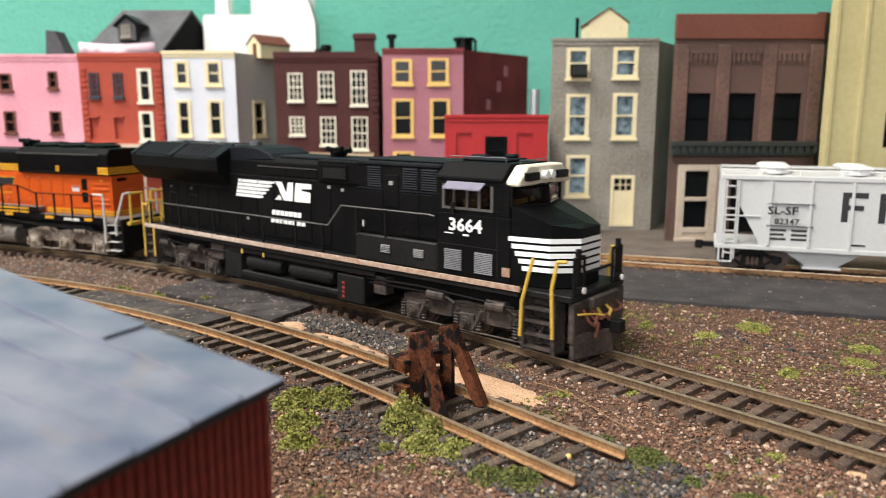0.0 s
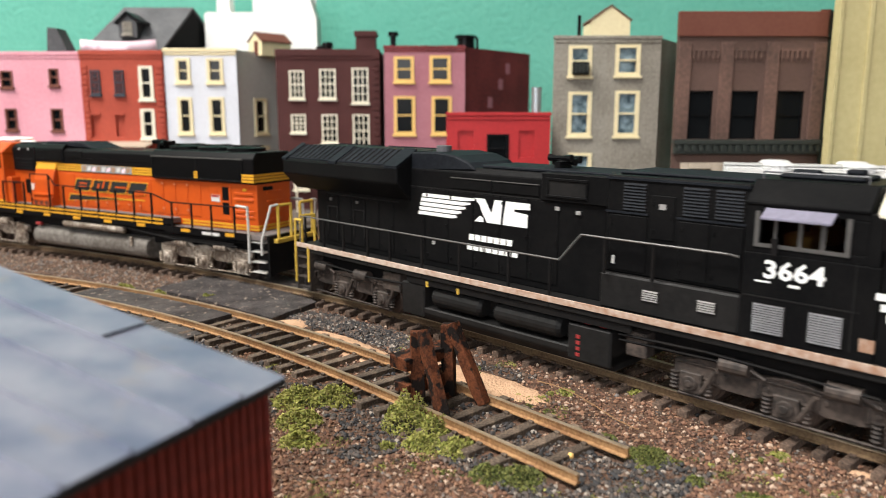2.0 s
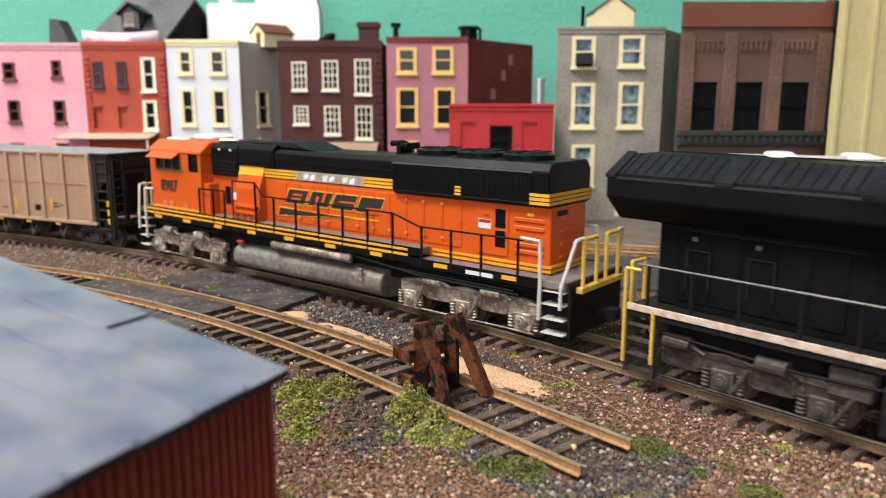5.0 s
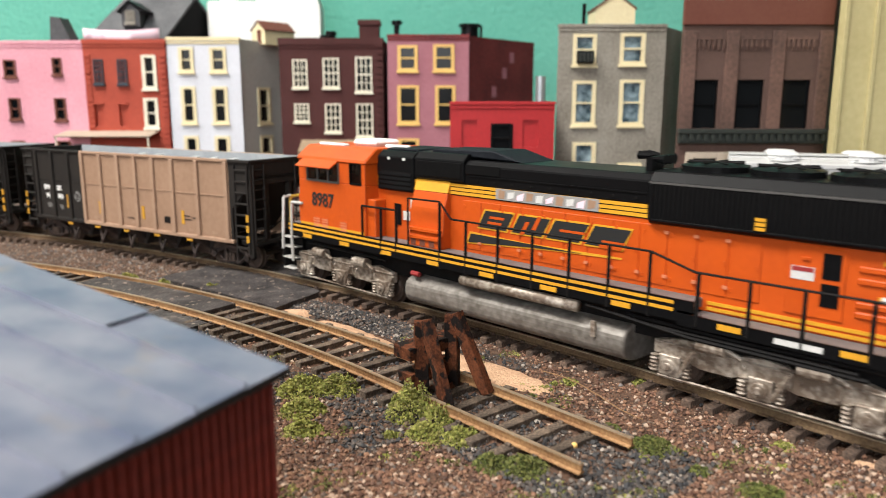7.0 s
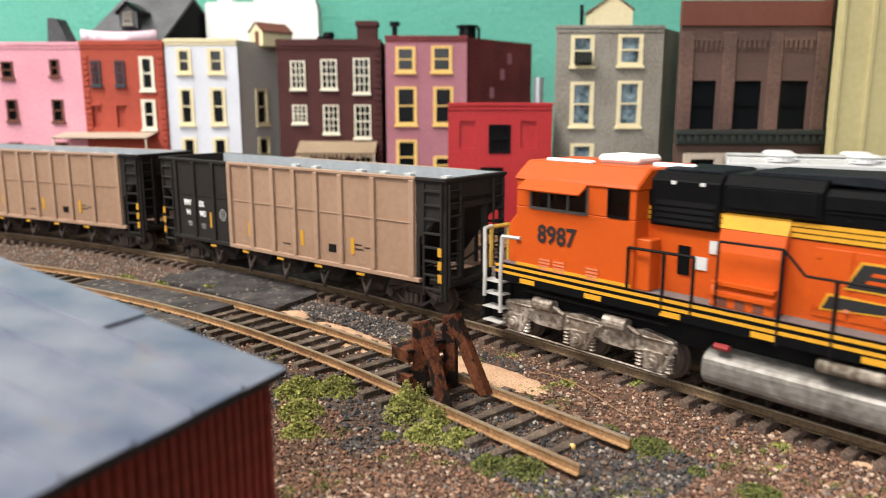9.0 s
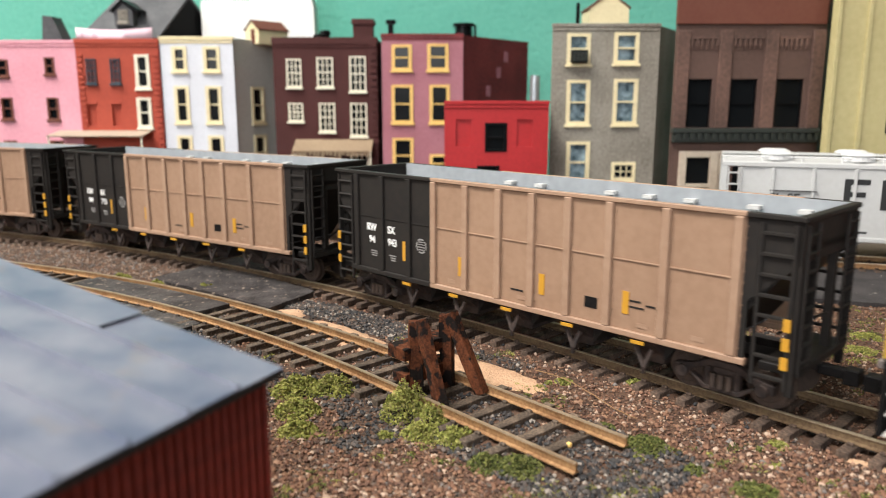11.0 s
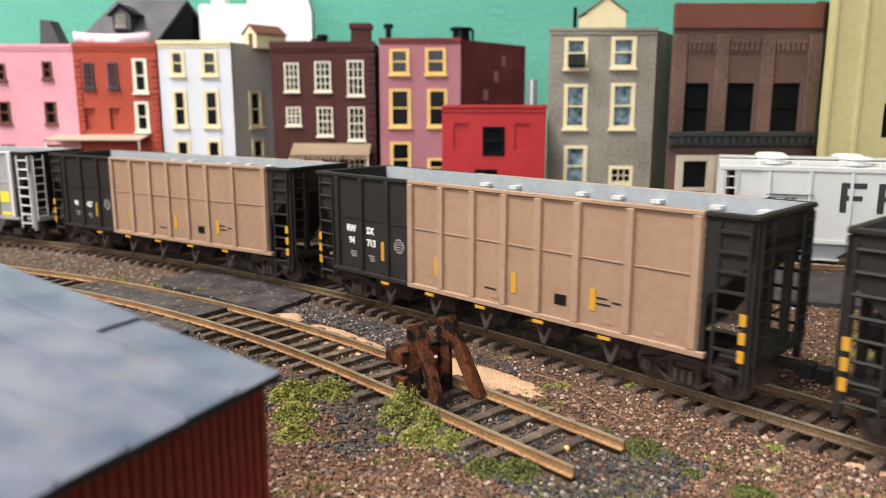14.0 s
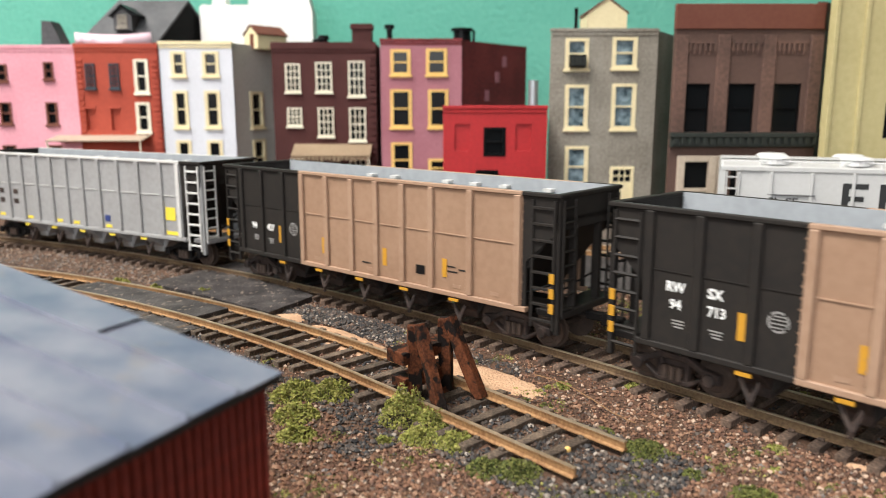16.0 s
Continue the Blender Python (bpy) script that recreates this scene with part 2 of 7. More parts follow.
def rod(bm, a, b, r, seg=6, r2=None):
    a, b = Vector(a), Vector(b)
    q = (b - a).to_track_quat("Z", "Y")
    r2 = r if r2 is None else r2
    ring = [[bm.verts.new(p + q @ Vector((rr * math.cos(k * math.tau / seg), rr * math.sin(k * math.tau / seg), 0))) for k in range(seg)]
            for p, rr in ((a, r), (b, r2))]
    for k in range(seg):
        bm.faces.new((ring[0][k], ring[0][(k + 1) % seg], ring[1][(k + 1) % seg], ring[1][k]))
    bm.faces.new(ring[0][::-1])
    bm.faces.new(ring[1])


def rods(r, *lines, seg=6):
    bm = bmesh.new()
    for line in lines:
        for a, b in zip(line, line[1:]):
            rod(bm, a, b, r, seg)
    return bm


def prism(bm, outline, axis, a0, a1):
    """A 2D outline drawn out along an axis: for 'y' the outline is (x, z), for 'x' (y, z), for 'z' (x, y)."""
    def put(p, a):
        return {"x": (a, p[0], p[1]), "y": (p[0], a, p[1]), "z": (p[0], p[1], a)}[axis]
    lo, hi = [bm.verts.new(put(p, a0)) for p in outline], [bm.verts.new(put(p, a1)) for p in outline]
    n = len(outline)
    for i in range(n):
        bm.faces.new((lo[i], lo[(i + 1) % n], hi[(i + 1) % n], hi[i]))
    bm.faces.new(lo[::-1])
    bm.faces.new(hi)


def prisms(axis, *rows):
    bm = bmesh.new()
    for outline, a0, a1 in rows:
        prism(bm, outline, axis, a0, a1)
    return bm


def part(name, bm, material, parent=None, label="", bevel=0.0, smooth=False):
    """One mesh object from a bmesh drawn in millimetres."""
    bmesh.ops.recalc_face_normals(bm, faces=bm.faces)
    if bevel:
        edges = [e for e in bm.edges if len(e.link_faces) == 2 and e.calc_face_angle(0) > 0.5]
        bmesh.ops.bevel(bm, geom=edges, offset=bevel, segments=1, affect="EDGES", clamp_overlap=True)
    bmesh.ops.scale(bm, vec=(MM, MM, MM), verts=bm.verts)
    me = bpy.data.meshes.new(name)
    bm.to_mesh(me)
    bm.free()
    me.materials.append(material)
    if smooth:
        for p in me.polygons:
            p.use_smooth = True
    ob = new(name, me)
    ob.parent = parent
    if label:
        tagged(ob, label)
    return ob


def thing(name, label, category, group="", at=None, kind=""):
    ob = new(name)
    ob.empty_display_size = 0.01
    if at is not None:
        ob.matrix_world = at
    return tagged(ob, label, category, group, kind)


def mm_pose(x, y, z, rz=0):
    return pose(x * MM, y * MM, z * MM, 0, 0, rz)


def twin(ob, x, y, z, parent=None):
    """Another piece on the same mesh, moved by millimetres."""
    o = new(ob.name.split(".")[0], ob.data)
    o.parent = parent or ob.parent
    o.location = (x * MM, y * MM, z * MM)
    if "label" in ob:
        o["label"] = ob["label"]
    return o


def lettering(name, text, size, x, y, z, material, parent, stretch=1.0, slant=0.0):
    """Raised letters on a wall that faces -y, their lower left corner at x, z."""
    cu = bpy.data.curves.new(name, "FONT")
    cu.body, cu.size, cu.extrude, cu.shear = text, size * 1.38, 0.06, slant
    cu.resolution_u = 2
    cu.offset = 0.035 * size
    tmp = bpy.data.objects.new(name, cu)
    scene.collection.objects.link(tmp)
    bpy.context.view_layer.update()
    me = bpy.data.meshes.new_from_object(tmp.evaluated_get(bpy.context.evaluated_depsgraph_get()))
    bpy.data.objects.remove(tmp)
    me.transform(Matrix.Diagonal((MM * stretch, MM, MM, 1)))
    me.transform(pose(x * MM, y * MM, z * MM, 90, 0, 0))
    me.materials.clear()
    me.materials.append(material)
    ob = new(name, me)
    ob.parent = parent
    return ob

# ---- the room and the layout board ----
def structure(name, bm, material, label=""):
    return tagged(part(name, bm, material), label, kind="structure")


BACK = 720
structure("wall_back", boxes((-1600, 1300, BACK, BACK + 60, -1000, 430)), TEAL, "turquoise painted stucco wall behind the layout")
# added out of view: a neutral upper wall keeps teal reflections off the roofs
structure("wall_back_upper", boxes((-1600, 1300, BACK + 2, BACK + 60, 430, 1400)), ROOM_DIM)
structure("wall_right", boxes((1300, 1360, -1700, BACK + 60, -1000, 1400)), ROOM_DIM)
structure("wall_front", boxes((-1660, -1030, -1760, -1700, -1000, 1400), (130, 1300, -1760, -1700, -1000, 1400),
                              (-1030, 130, -1760, -1700, -1000, 130), (-1030, 130, -1760, -1700, 1110, 1400)), ROOM_DIM)
structure("wall_left", boxes((-1660, -1600, -1700, BACK + 60, -1000, 1400)), ROOM_DIM)
structure("ceiling", boxes((-1660, 1360, -1760, BACK + 60, 1400, 1440)), CEILING_WHITE)
structure("floor", boxes((-1660, 1360, -1760, BACK + 60, -1040, -1000)), FLOOR_WOOD)
# unseen window frame, added round the opening for the assumed daylight
structure("window_1", boxes((-1030, 130, -1745, -1715, 130, 160), (-1030, 130, -1745, -1715, 1080, 1110), (-1030, -1000, -1745, -1715, 160, 1080),
                            (100, 130, -1745, -1715, 160, 1080), (-465, -435, -1745, -1715, 160, 1080)), CEILING_WHITE)
table = thing("layout_table", "plywood layout table carrying the model railway scenery", "table")
part("tabletop", boxes((-1560, 1260, -760, BACK, -34, -14)), FLOOR_WOOD, table)
for x in (-1480, 1180):
    for y in (-700, 660):
        part("leg", boxes((x - 25, x + 25, y - 25, y + 25, -1000, -34)), FLOOR_WOOD, table)

SIDING_FROM, SIDING_R, SIDING_OFF, SIDING_END = -150.0, 520.0, 124.6, -86.0


def siding_point(u, w=0.0):
    if u >= SIDING_FROM:
        s, lat, a = u, w, 0.0
    else:
        a = (SIDING_FROM - u) / SIDING_R
        s, lat = SIDING_FROM - (SIDING_R + w) * math.sin(a), -SIDING_R + (SIDING_R + w) * math.cos(a)
    p = HEAD * s + SIDE * (SIDING_OFF + lat)
    return p.x, p.y, math.atan2(HEAD.y, HEAD.x) + a


BACK_ANGLE = radians(-19.0)
BACK_AT, BACK_DIR = Vector((138.0, 357.0)), Vector((math.cos(BACK_ANGLE), math.sin(BACK_ANGLE)))
BACK_SIDE = Vector((-BACK_DIR.y, BACK_DIR.x))


def back_point(u, w=0.0):
    p = BACK_AT + BACK_DIR * u + BACK_SIDE * w
    return p.x, p.y, BACK_ANGLE


def near_line(x, y, f, u0, u1, step=6.0):
    return min(math.hypot(x - a, y - b) for a, b in ((f(u0 + k * step)[0], f(u0 + k * step)[1]) for k in range(int((u1 - u0) / step) + 1)))


def ground_height(x, y):
    v = Vector((x, y, 0))
    h = 0.9 * noise.noise(v / 55) + 0.45 * noise.noise(v / 14) + 0.2 * noise.noise(v / 4)
    p = Vector((x, y))
    n, s = p.dot(SIDE), p.dot(HEAD)
    # ballast shoulders under the two straight lengths of track
    for off in (MAIN_OFF, SIDING_OFF):
        h += 0.5 * math.exp(-((n - off) / 16) ** 2) * (1 if s > -160 else 0.4)
    return h - 0.4


def ground_sheet():
    """One sheet: fine before the camera, coarse towards the table's edges."""
    def axis(lo, a, b, hi, fine):
        left, right = np.linspace(lo, a, 14)[:-1], np.linspace(b, hi, 14)[1:]
        return list(left) + list(np.arange(a, b, fine)) + list(right)
    xs, ys = axis(-1560, -260, 260, 1260, 2.6), axis(-760, 60, 440, BACK, 2.6)
    verts = [(x * MM, y * MM, ground_height(x, y) * MM) for y in ys for x in xs]
    w = len(xs)
    faces = [(j * w + i, j * w + i + 1, (j + 1) * w + i + 1, (j + 1) * w + i) for j in range(len(ys) - 1) for i in range(w - 1)]
    me = bpy.data.meshes.new("ground")
    me.from_pydata(verts, [], faces)
    me.materials.append(DIRT)
    for p in me.polygons:
        p.use_smooth = True
    return tagged(new("ground", me), "brown earth ground cover of the layout", kind="structure")


ground_sheet()
structure("scenery_base", boxes((-1560, 1260, -760, BACK, -14, -3.2)), DIRT)


def slab(name, outline, z0, z1, material, label, rough=0.35, step=4.0, seed=1):
    """A card slab with an uneven, worn outline."""
    rng = random.Random(seed)
    pts = []
    for (ax, ay), (bx_, by) in zip(outline, outline[1:] + outline[:1]):
        d = math.hypot(bx_ - ax, by - ay)
        n = max(1, int(d / step))
        for k in range(n):
            pts.append((ax + (bx_ - ax) * k / n + rng.uniform(-rough, rough), ay + (by - ay) * k / n + rng.uniform(-rough, rough)))
    bm = bmesh.new()
    prism(bm, pts, "z", z0, z1)
    return structure(name, bm, material, label)


def span(f, u0, u1, w0, w1, n=8):
    """Outline of a strip of road between two offsets of a track."""
    a = [f(u0 + (u1 - u0) * k / n, w0)[:2] for k in range(n + 1)]
    return a + [f(u1 + (u0 - u1) * k / n, w1)[:2] for k in range(n + 1)]


slab("road_crossing_middle", span(siding_point, -324, -247, -6.9, 6.9), 0, 3.1, CROSSING, "dark card road crossing between the rails", seed=2)
slab("road_crossing_near", span(siding_point, -318, -239, -36, -10.6), -1, 1.5, CROSSING, "worn dark card road crossing beside the track", 0.8, seed=3)
slab("road_crossing_far", [(-62, 264), (-50, 288), (-104, 340), (-123, 310)], -1, 2.0, CROSSING, "dark card road between the two tracks", 0.5, seed=4)
slab("road_crossing_main", span(main_point, -322, -262, -6.9, 6.9), 0, 3.0, CROSSING, "dark card road crossing between the rails", seed=5)
slab("road", [(20, 318), (330, 219), (352, 288), (42, 388)], -1, 1.2, ASPHALT, "worn black asphalt street along the houses", 0.6, seed=6)
slab("pavement", [(40, 407), (360, 297), (390, 719), (40, 719)], -1, 3.0, CONCRETE, "dusty grey sidewalk before the shops", 0.4, seed=8)
slab("pavement_left", [(-700, 548), (-60, 500), (39, 436), (39, 719), (-700, 719)], -1, 2.8, CONCRETE, "dusty grey sidewalk before the houses", 0.4, seed=9)


def blot(name, cx, cy, rx, ry, ang, seed, material, label, z=0.9):
    """A patch of loose sand, highest in the middle, thinning out to its ragged rim."""
    rng, bm = random.Random(seed), bmesh.new()
    c = bm.verts.new((cx, cy, ground_height(cx, cy) + z))
    rings = []
    for f in (0.45, 0.8, 1.0):
        ring = []
        for k in range(44):
            a = k * math.tau / 44
            r = f * (1 + 0.22 * noise.noise(Vector((math.cos(a) * 1.7, math.sin(a) * 1.7, seed))) + rng.uniform(-0.06, 0.06))
            x, y = rx * r * math.cos(a), ry * r * math.sin(a)
            px, py = cx + x * math.cos(ang) - y * math.sin(ang), cy + x * math.sin(ang) + y * math.cos(ang)
            ring.append(bm.verts.new((px, py, ground_height(px, py) + (z * 0.95 if f < 0.6 else z * 0.7 if f < 0.9 else -0.3) + rng.uniform(-0.1, 0.1))))
        rings.append(ring)
    for k in range(44):
        bm.faces.new((c, rings[0][k], rings[0][(k + 1) % 44]))
        for a, b in zip(rings, rings[1:]):
            bm.faces.new((a[k], b[k], b[(k + 1) % 44], a[(k + 1) % 44]))
    ob = part(name, bm, material, smooth=True)
    return tagged(ob, label, kind="structure")


TRACK_TURN = math.atan2(HEAD.y, HEAD.x)
blot("ground_sand", -31, 236, 29, 8.0, TRACK_TURN, 11, SAND, "bare tan sand between the tracks")
blot("ground_sand", 10, 205, 25, 7.0, TRACK_TURN + 0.06, 12, SAND, "bare tan sand beside the bumper")
blot("ground_sand", -57, 263, 9, 6.0, TRACK_TURN + 0.9, 13, SAND, "bare tan sand beside the crossing")
blot("ground_sand", 90, 148, 5, 1.2, TRACK_TURN, 14, SAND, "bare tan sand beside the track")


# ---- track ----
def track(name, f, u0, u1, spacing, tie_mat, head_mat, label, first, last, seed):
    """Two rails and their ties; ties between first and last are pieces of their own."""
    rng = random.Random(seed)
    root = tagged(new(name), label, "track", kind="structure")
    step = 12.0 if f is not back_point else 60.0
    n = int((u1 - u0) / step)
    us = [u0 + (u1 - u0) * k / n for k in range(n + 1)]
    for side in (-1, 1):
        c = side * 8.85
        for nm, prof, m in (("rail", ((-1.0, 1.55), (-1.0, 1.8), (-0.28, 2.05), (-0.28, 3.2), (-0.44, 3.35), (-0.44, 3.6), (0.44, 3.6), (0.44, 3.35), (0.28, 3.2), (0.28, 2.05), (1.0, 1.8), (1.0, 1.55)), RAIL_OLIVE if f is main_point else RAIL_RUST),
                            ("rail_head", ((-0.45, 3.604), (-0.36, 3.9), (0.36, 3.9), (0.45, 3.604)), head_mat)):
            bm = bmesh.new()
            prev = None
            for u in us:
                ring = []
                for w, z in prof:
                    x, y, _ = f(u, c + w)
                    ring.append(bm.verts.new((x, y, z)))
                if prev:
                    for k in range(len(prof)):
                        bm.faces.new((prev[k], prev[(k + 1) % len(prof)], ring[(k + 1) % len(prof)], ring[k]))
                else:
                    bm.faces.new(ring)
                prev = ring
            bm.faces.new(prev[::-1])
            part(nm, bm, m, root)
    shapes = []
    for k in range(5):
        bm = bmesh.new()
        a, b = 15.2 + rng.uniform(-0.5, 0.5), 15.2 + rng.uniform(-0.5, 0.5)
        bx(bm, -1.35, 1.35, -a, b, -0.3, 1.55)
        for s in (-1, 1):
            for q in (-1.75, 1.75):
                bx(bm, -0.75, 0.75, s * 8.85 + q - 0.45, s * 8.85 + q + 0.45, 1.5, 2.25)
        ob = part("tie", bm, tie_mat, root, bevel=0.16)
        shapes.append(ob.data)
        bpy.data.objects.remove(ob)
    rest = bmesh.new()
    for k in range(int((u1 - u0 - 3) / spacing)):
        u = u0 + 2 + k * spacing + rng.uniform(-0.35, 0.35)
        x, y, a = f(u)
        turn = math.degrees(a) + rng.uniform(-1.8, 1.8)
        if first <= u <= last:
            o = new("tie", shapes[k % 5])
            o.parent = root
            o.matrix_local = mm_pose(x, y, rng.uniform(-0.12, 0.08), turn)
        else:
            bx(rest, -1.35, 1.35, -15.2, 15.2, -0.3, 1.55, pose(x, y, 0, 0, 0, turn))
    if rest.verts:
        tagged(part("tie_rows", rest, tie_mat, root), kind="stuff")
    else:
        rest.free()
    return root


track("track_main", main_point, -1420, 780, 6.5, TIE, RAIL_SHINE, "main line track with a polished rail head", -420, 60, 1)
track("track_siding", siding_point, -520, SIDING_END, 7.8, TIE_GREY, RAIL_DULL, "rusty siding track that ends at a timber bumper", -500, SIDING_END, 2)
track("track_back", back_point, -330, 420, 6.5, TIE, RAIL_DULL, "rusty track before the shops", -60, 120, 3)
# ---- the town ----
PINK = surface("pink_paint", (0.76, 0.36, 0.43), 0.7, other=(0.6, 0.24, 0.29), amount=0.35, big=30, fine=500)
BRICK_RED = surface("brick_red_paint", (0.42, 0.07, 0.038), 0.7, other=(0.31, 0.05, 0.03), amount=0.4, big=35, fine=500)
FLANK_GREY = surface("flank_grey_paint", (0.56, 0.565, 0.52), 0.75, other=(0.44, 0.44, 0.4), amount=0.4, big=30, fine=400)
WHITE_PAINT = surface("pale_grey_paint", (0.68, 0.7, 0.76), 0.7, other=(0.58, 0.59, 0.63), amount=0.3, big=30, fine=400)
CREAM = surface("cream_paint", (0.78, 0.68, 0.43), 0.6, other=(0.66, 0.55, 0.32), amount=0.3, big=60, fine=500)
YELLOW = surface("yellow_paint", (0.78, 0.52, 0.17), 0.6, other=(0.66, 0.4, 0.12), amount=0.3, big=60, fine=500)
IVORY = surface("ivory_paint", (0.8, 0.75, 0.6), 0.6, amount=0.15, big=60, fine=500)
DARK_BRICK = brick_surface("dark_brick", (0.078, 0.02, 0.018), (0.05, 0.017, 0.016), 2.6, 0.9)
PURPLE = surface("mauve_paint", (0.4, 0.165, 0.2), 0.7, other=(0.3, 0.11, 0.135), amount=0.4, big=30, fine=500)
MAROON = surface("maroon_paint", (0.21, 0.03, 0.032), 0.65, other=(0.09, 0.015, 0.017), amount=0.5, big=30, fine=500)
SIGNAL_RED = surface("red_paint", (0.46, 0.022, 0.025), 0.6, other=(0.33, 0.016, 0.018), amount=0.4, big=40, fine=500)
GREY_STONE = surface("grey_plaster", (0.31, 0.285, 0.24), 0.8, other=(0.17, 0.15, 0.12), amount=0.5, big=40, fine=600, bump=0.4, depth=0.3)
BROWN_BRICK = brick_surface("brown_brick", (0.13, 0.074, 0.058), (0.06, 0.036, 0.03), 2.2, 0.8)
BROWN = surface("brown_paint", (0.16, 0.088, 0.067), 0.7, other=(0.07, 0.041, 0.033), amount=0.5, big=40, fine=500)
RUST_BROWN = surface("rust_brown_paint", (0.15, 0.052, 0.033), 0.7, other=(0.13, 0.04, 0.026), amount=0.5, big=30, fine=500)
PALE_YELLOW = surface("pale_yellow_paint", (0.53, 0.46, 0.235), 0.7, other=(0.42, 0.355, 0.165), amount=0.35, big=25, fine=300)
SLATE = surface("slate_roof", (0.1, 0.1, 0.105), 0.7, other=(0.055, 0.055, 0.06), amount=0.5, big=60, fine=700)
SOOT = surface("soot_black", (0.006, 0.006, 0.0065), 0.34, amount=0.4, gloss=0.08)
PINK_PALE = surface("pale_pink_card", (0.86, 0.62, 0.69), 0.7, amount=0.15)
BRIGHT_WHITE = surface("bright_white_card", (0.86, 0.85, 0.82), 0.7, amount=0.08)
AWNING = surface("tan_awning", (0.3, 0.22, 0.14), 0.8, other=(0.22, 0.155, 0.1), amount=0.4, big=60, fine=500)
AWNING_PALE = surface("pale_awning", (0.42, 0.34, 0.26), 0.8, other=(0.33, 0.26, 0.2), amount=0.4, big=60, fine=500)
DARK_GREEN = surface("dark_cornice", (0.028, 0.033, 0.028), 0.6, amount=0.4)
SHOP_CREAM = surface("shop_front_cream", (0.56, 0.47, 0.37), 0.65, other=(0.4, 0.32, 0.25), amount=0.4, big=70, fine=500)
SASH_BLUE = surface("slate_blue_sash", (0.035, 0.045, 0.06), 0.5)
GLASS_DARK = plain("dark_window_glass", (0.006, 0.007, 0.008), 0.15, gloss=0.2)
GLASS_BLUE = surface("curtained_window_glass", (0.03, 0.055, 0.07), 0.25, other=(0.3, 0.4, 0.46), amount=0.5, big=110, fine=300, bump=0)
STEEL = surface("galvanised_pipe", (0.42, 0.45, 0.47), 0.4, metal=0.7, amount=0.2)


def holed_wall(bm, x0, x1, z0, z1, y0, y1, holes):
    """A thick wall in the xz plane with openings right through it (x0, x1, z0, z1)."""
    xs = sorted({x0, x1, *(v for h in holes for v in h[:2])})
    zs = sorted({z0, z1, *(v for h in holes for v in h[2:])})
    for a, b in zip(xs, xs[1:]):
        for c, d in zip(zs, zs[1:]):
            if not any(h[0] < (a + b) / 2 < h[1] and h[2] < (c + d) / 2 < h[3] for h in holes):
                bx(bm, a, b, y0, y1, c, d)
    # weld the cells into one shell
    bmesh.ops.remove_doubles(bm, verts=bm.verts, dist=0.01)
    middle = {}
    for f in bm.faces:
        c = f.calc_center_median()
        middle.setdefault((round(c.x, 2), round(c.y, 2), round(c.z, 2)), []).append(f)
    bmesh.ops.delete(bm, geom=[f for fs in middle.values() if len(fs) > 1 for f in fs], context="FACES_ONLY")


def sash_window(parent, x0, x1, z0, z1, y, trim, glass, style="sash", turn=None):
    """Trim round an opening, two sashes, a sill, and the panes behind. (x0..z1) is the trim's outside."""
    t = {"multi": 1.1, "thin": 1.0}.get(style, 1.9)
    zm = (z0 + z1) / 2
    bm, inner = bmesh.new(), t + (0.0 if style == "multi" else 0.5)
    cols = 3 if style == "multi" else 1
    rows = [(z0 + t, zm - 0.5), (zm + 0.5, z1 - t)]
    if style == "multi":
        rows = [q for a, b in rows for q in ((a, (a + b) / 2 - 0.28), ((a + b) / 2 + 0.28, b))]
    w = (x1 - x0 - 2 * inner) / cols
    holed_wall(bm, x0, x1, z0, z1, y - 0.8, y + 1.2, [(x0 + inner + w * k + (0.28 if k else 0), x0 + inner + w * (k + 1) - (0.28 if k < cols - 1 else 0), a, b) for k in range(cols) for a, b in rows])
    w = part("window", bm, trim, parent)
    p = part("pane", boxes((x0 + t * 0.6, x1 - t * 0.6, y + 1.3, y + 1.7, z0 + t * 0.4, z1 - t * 0.6)), glass, w)
    s = part("sill", boxes((x0 - 0.8, x1 + 0.8, y - 1.9, y + 0.4, z0 - 1.6, z0 + 0.1)), trim, w, bevel=0.15)
    if turn is not None:
        w.matrix_local = turn
    return w


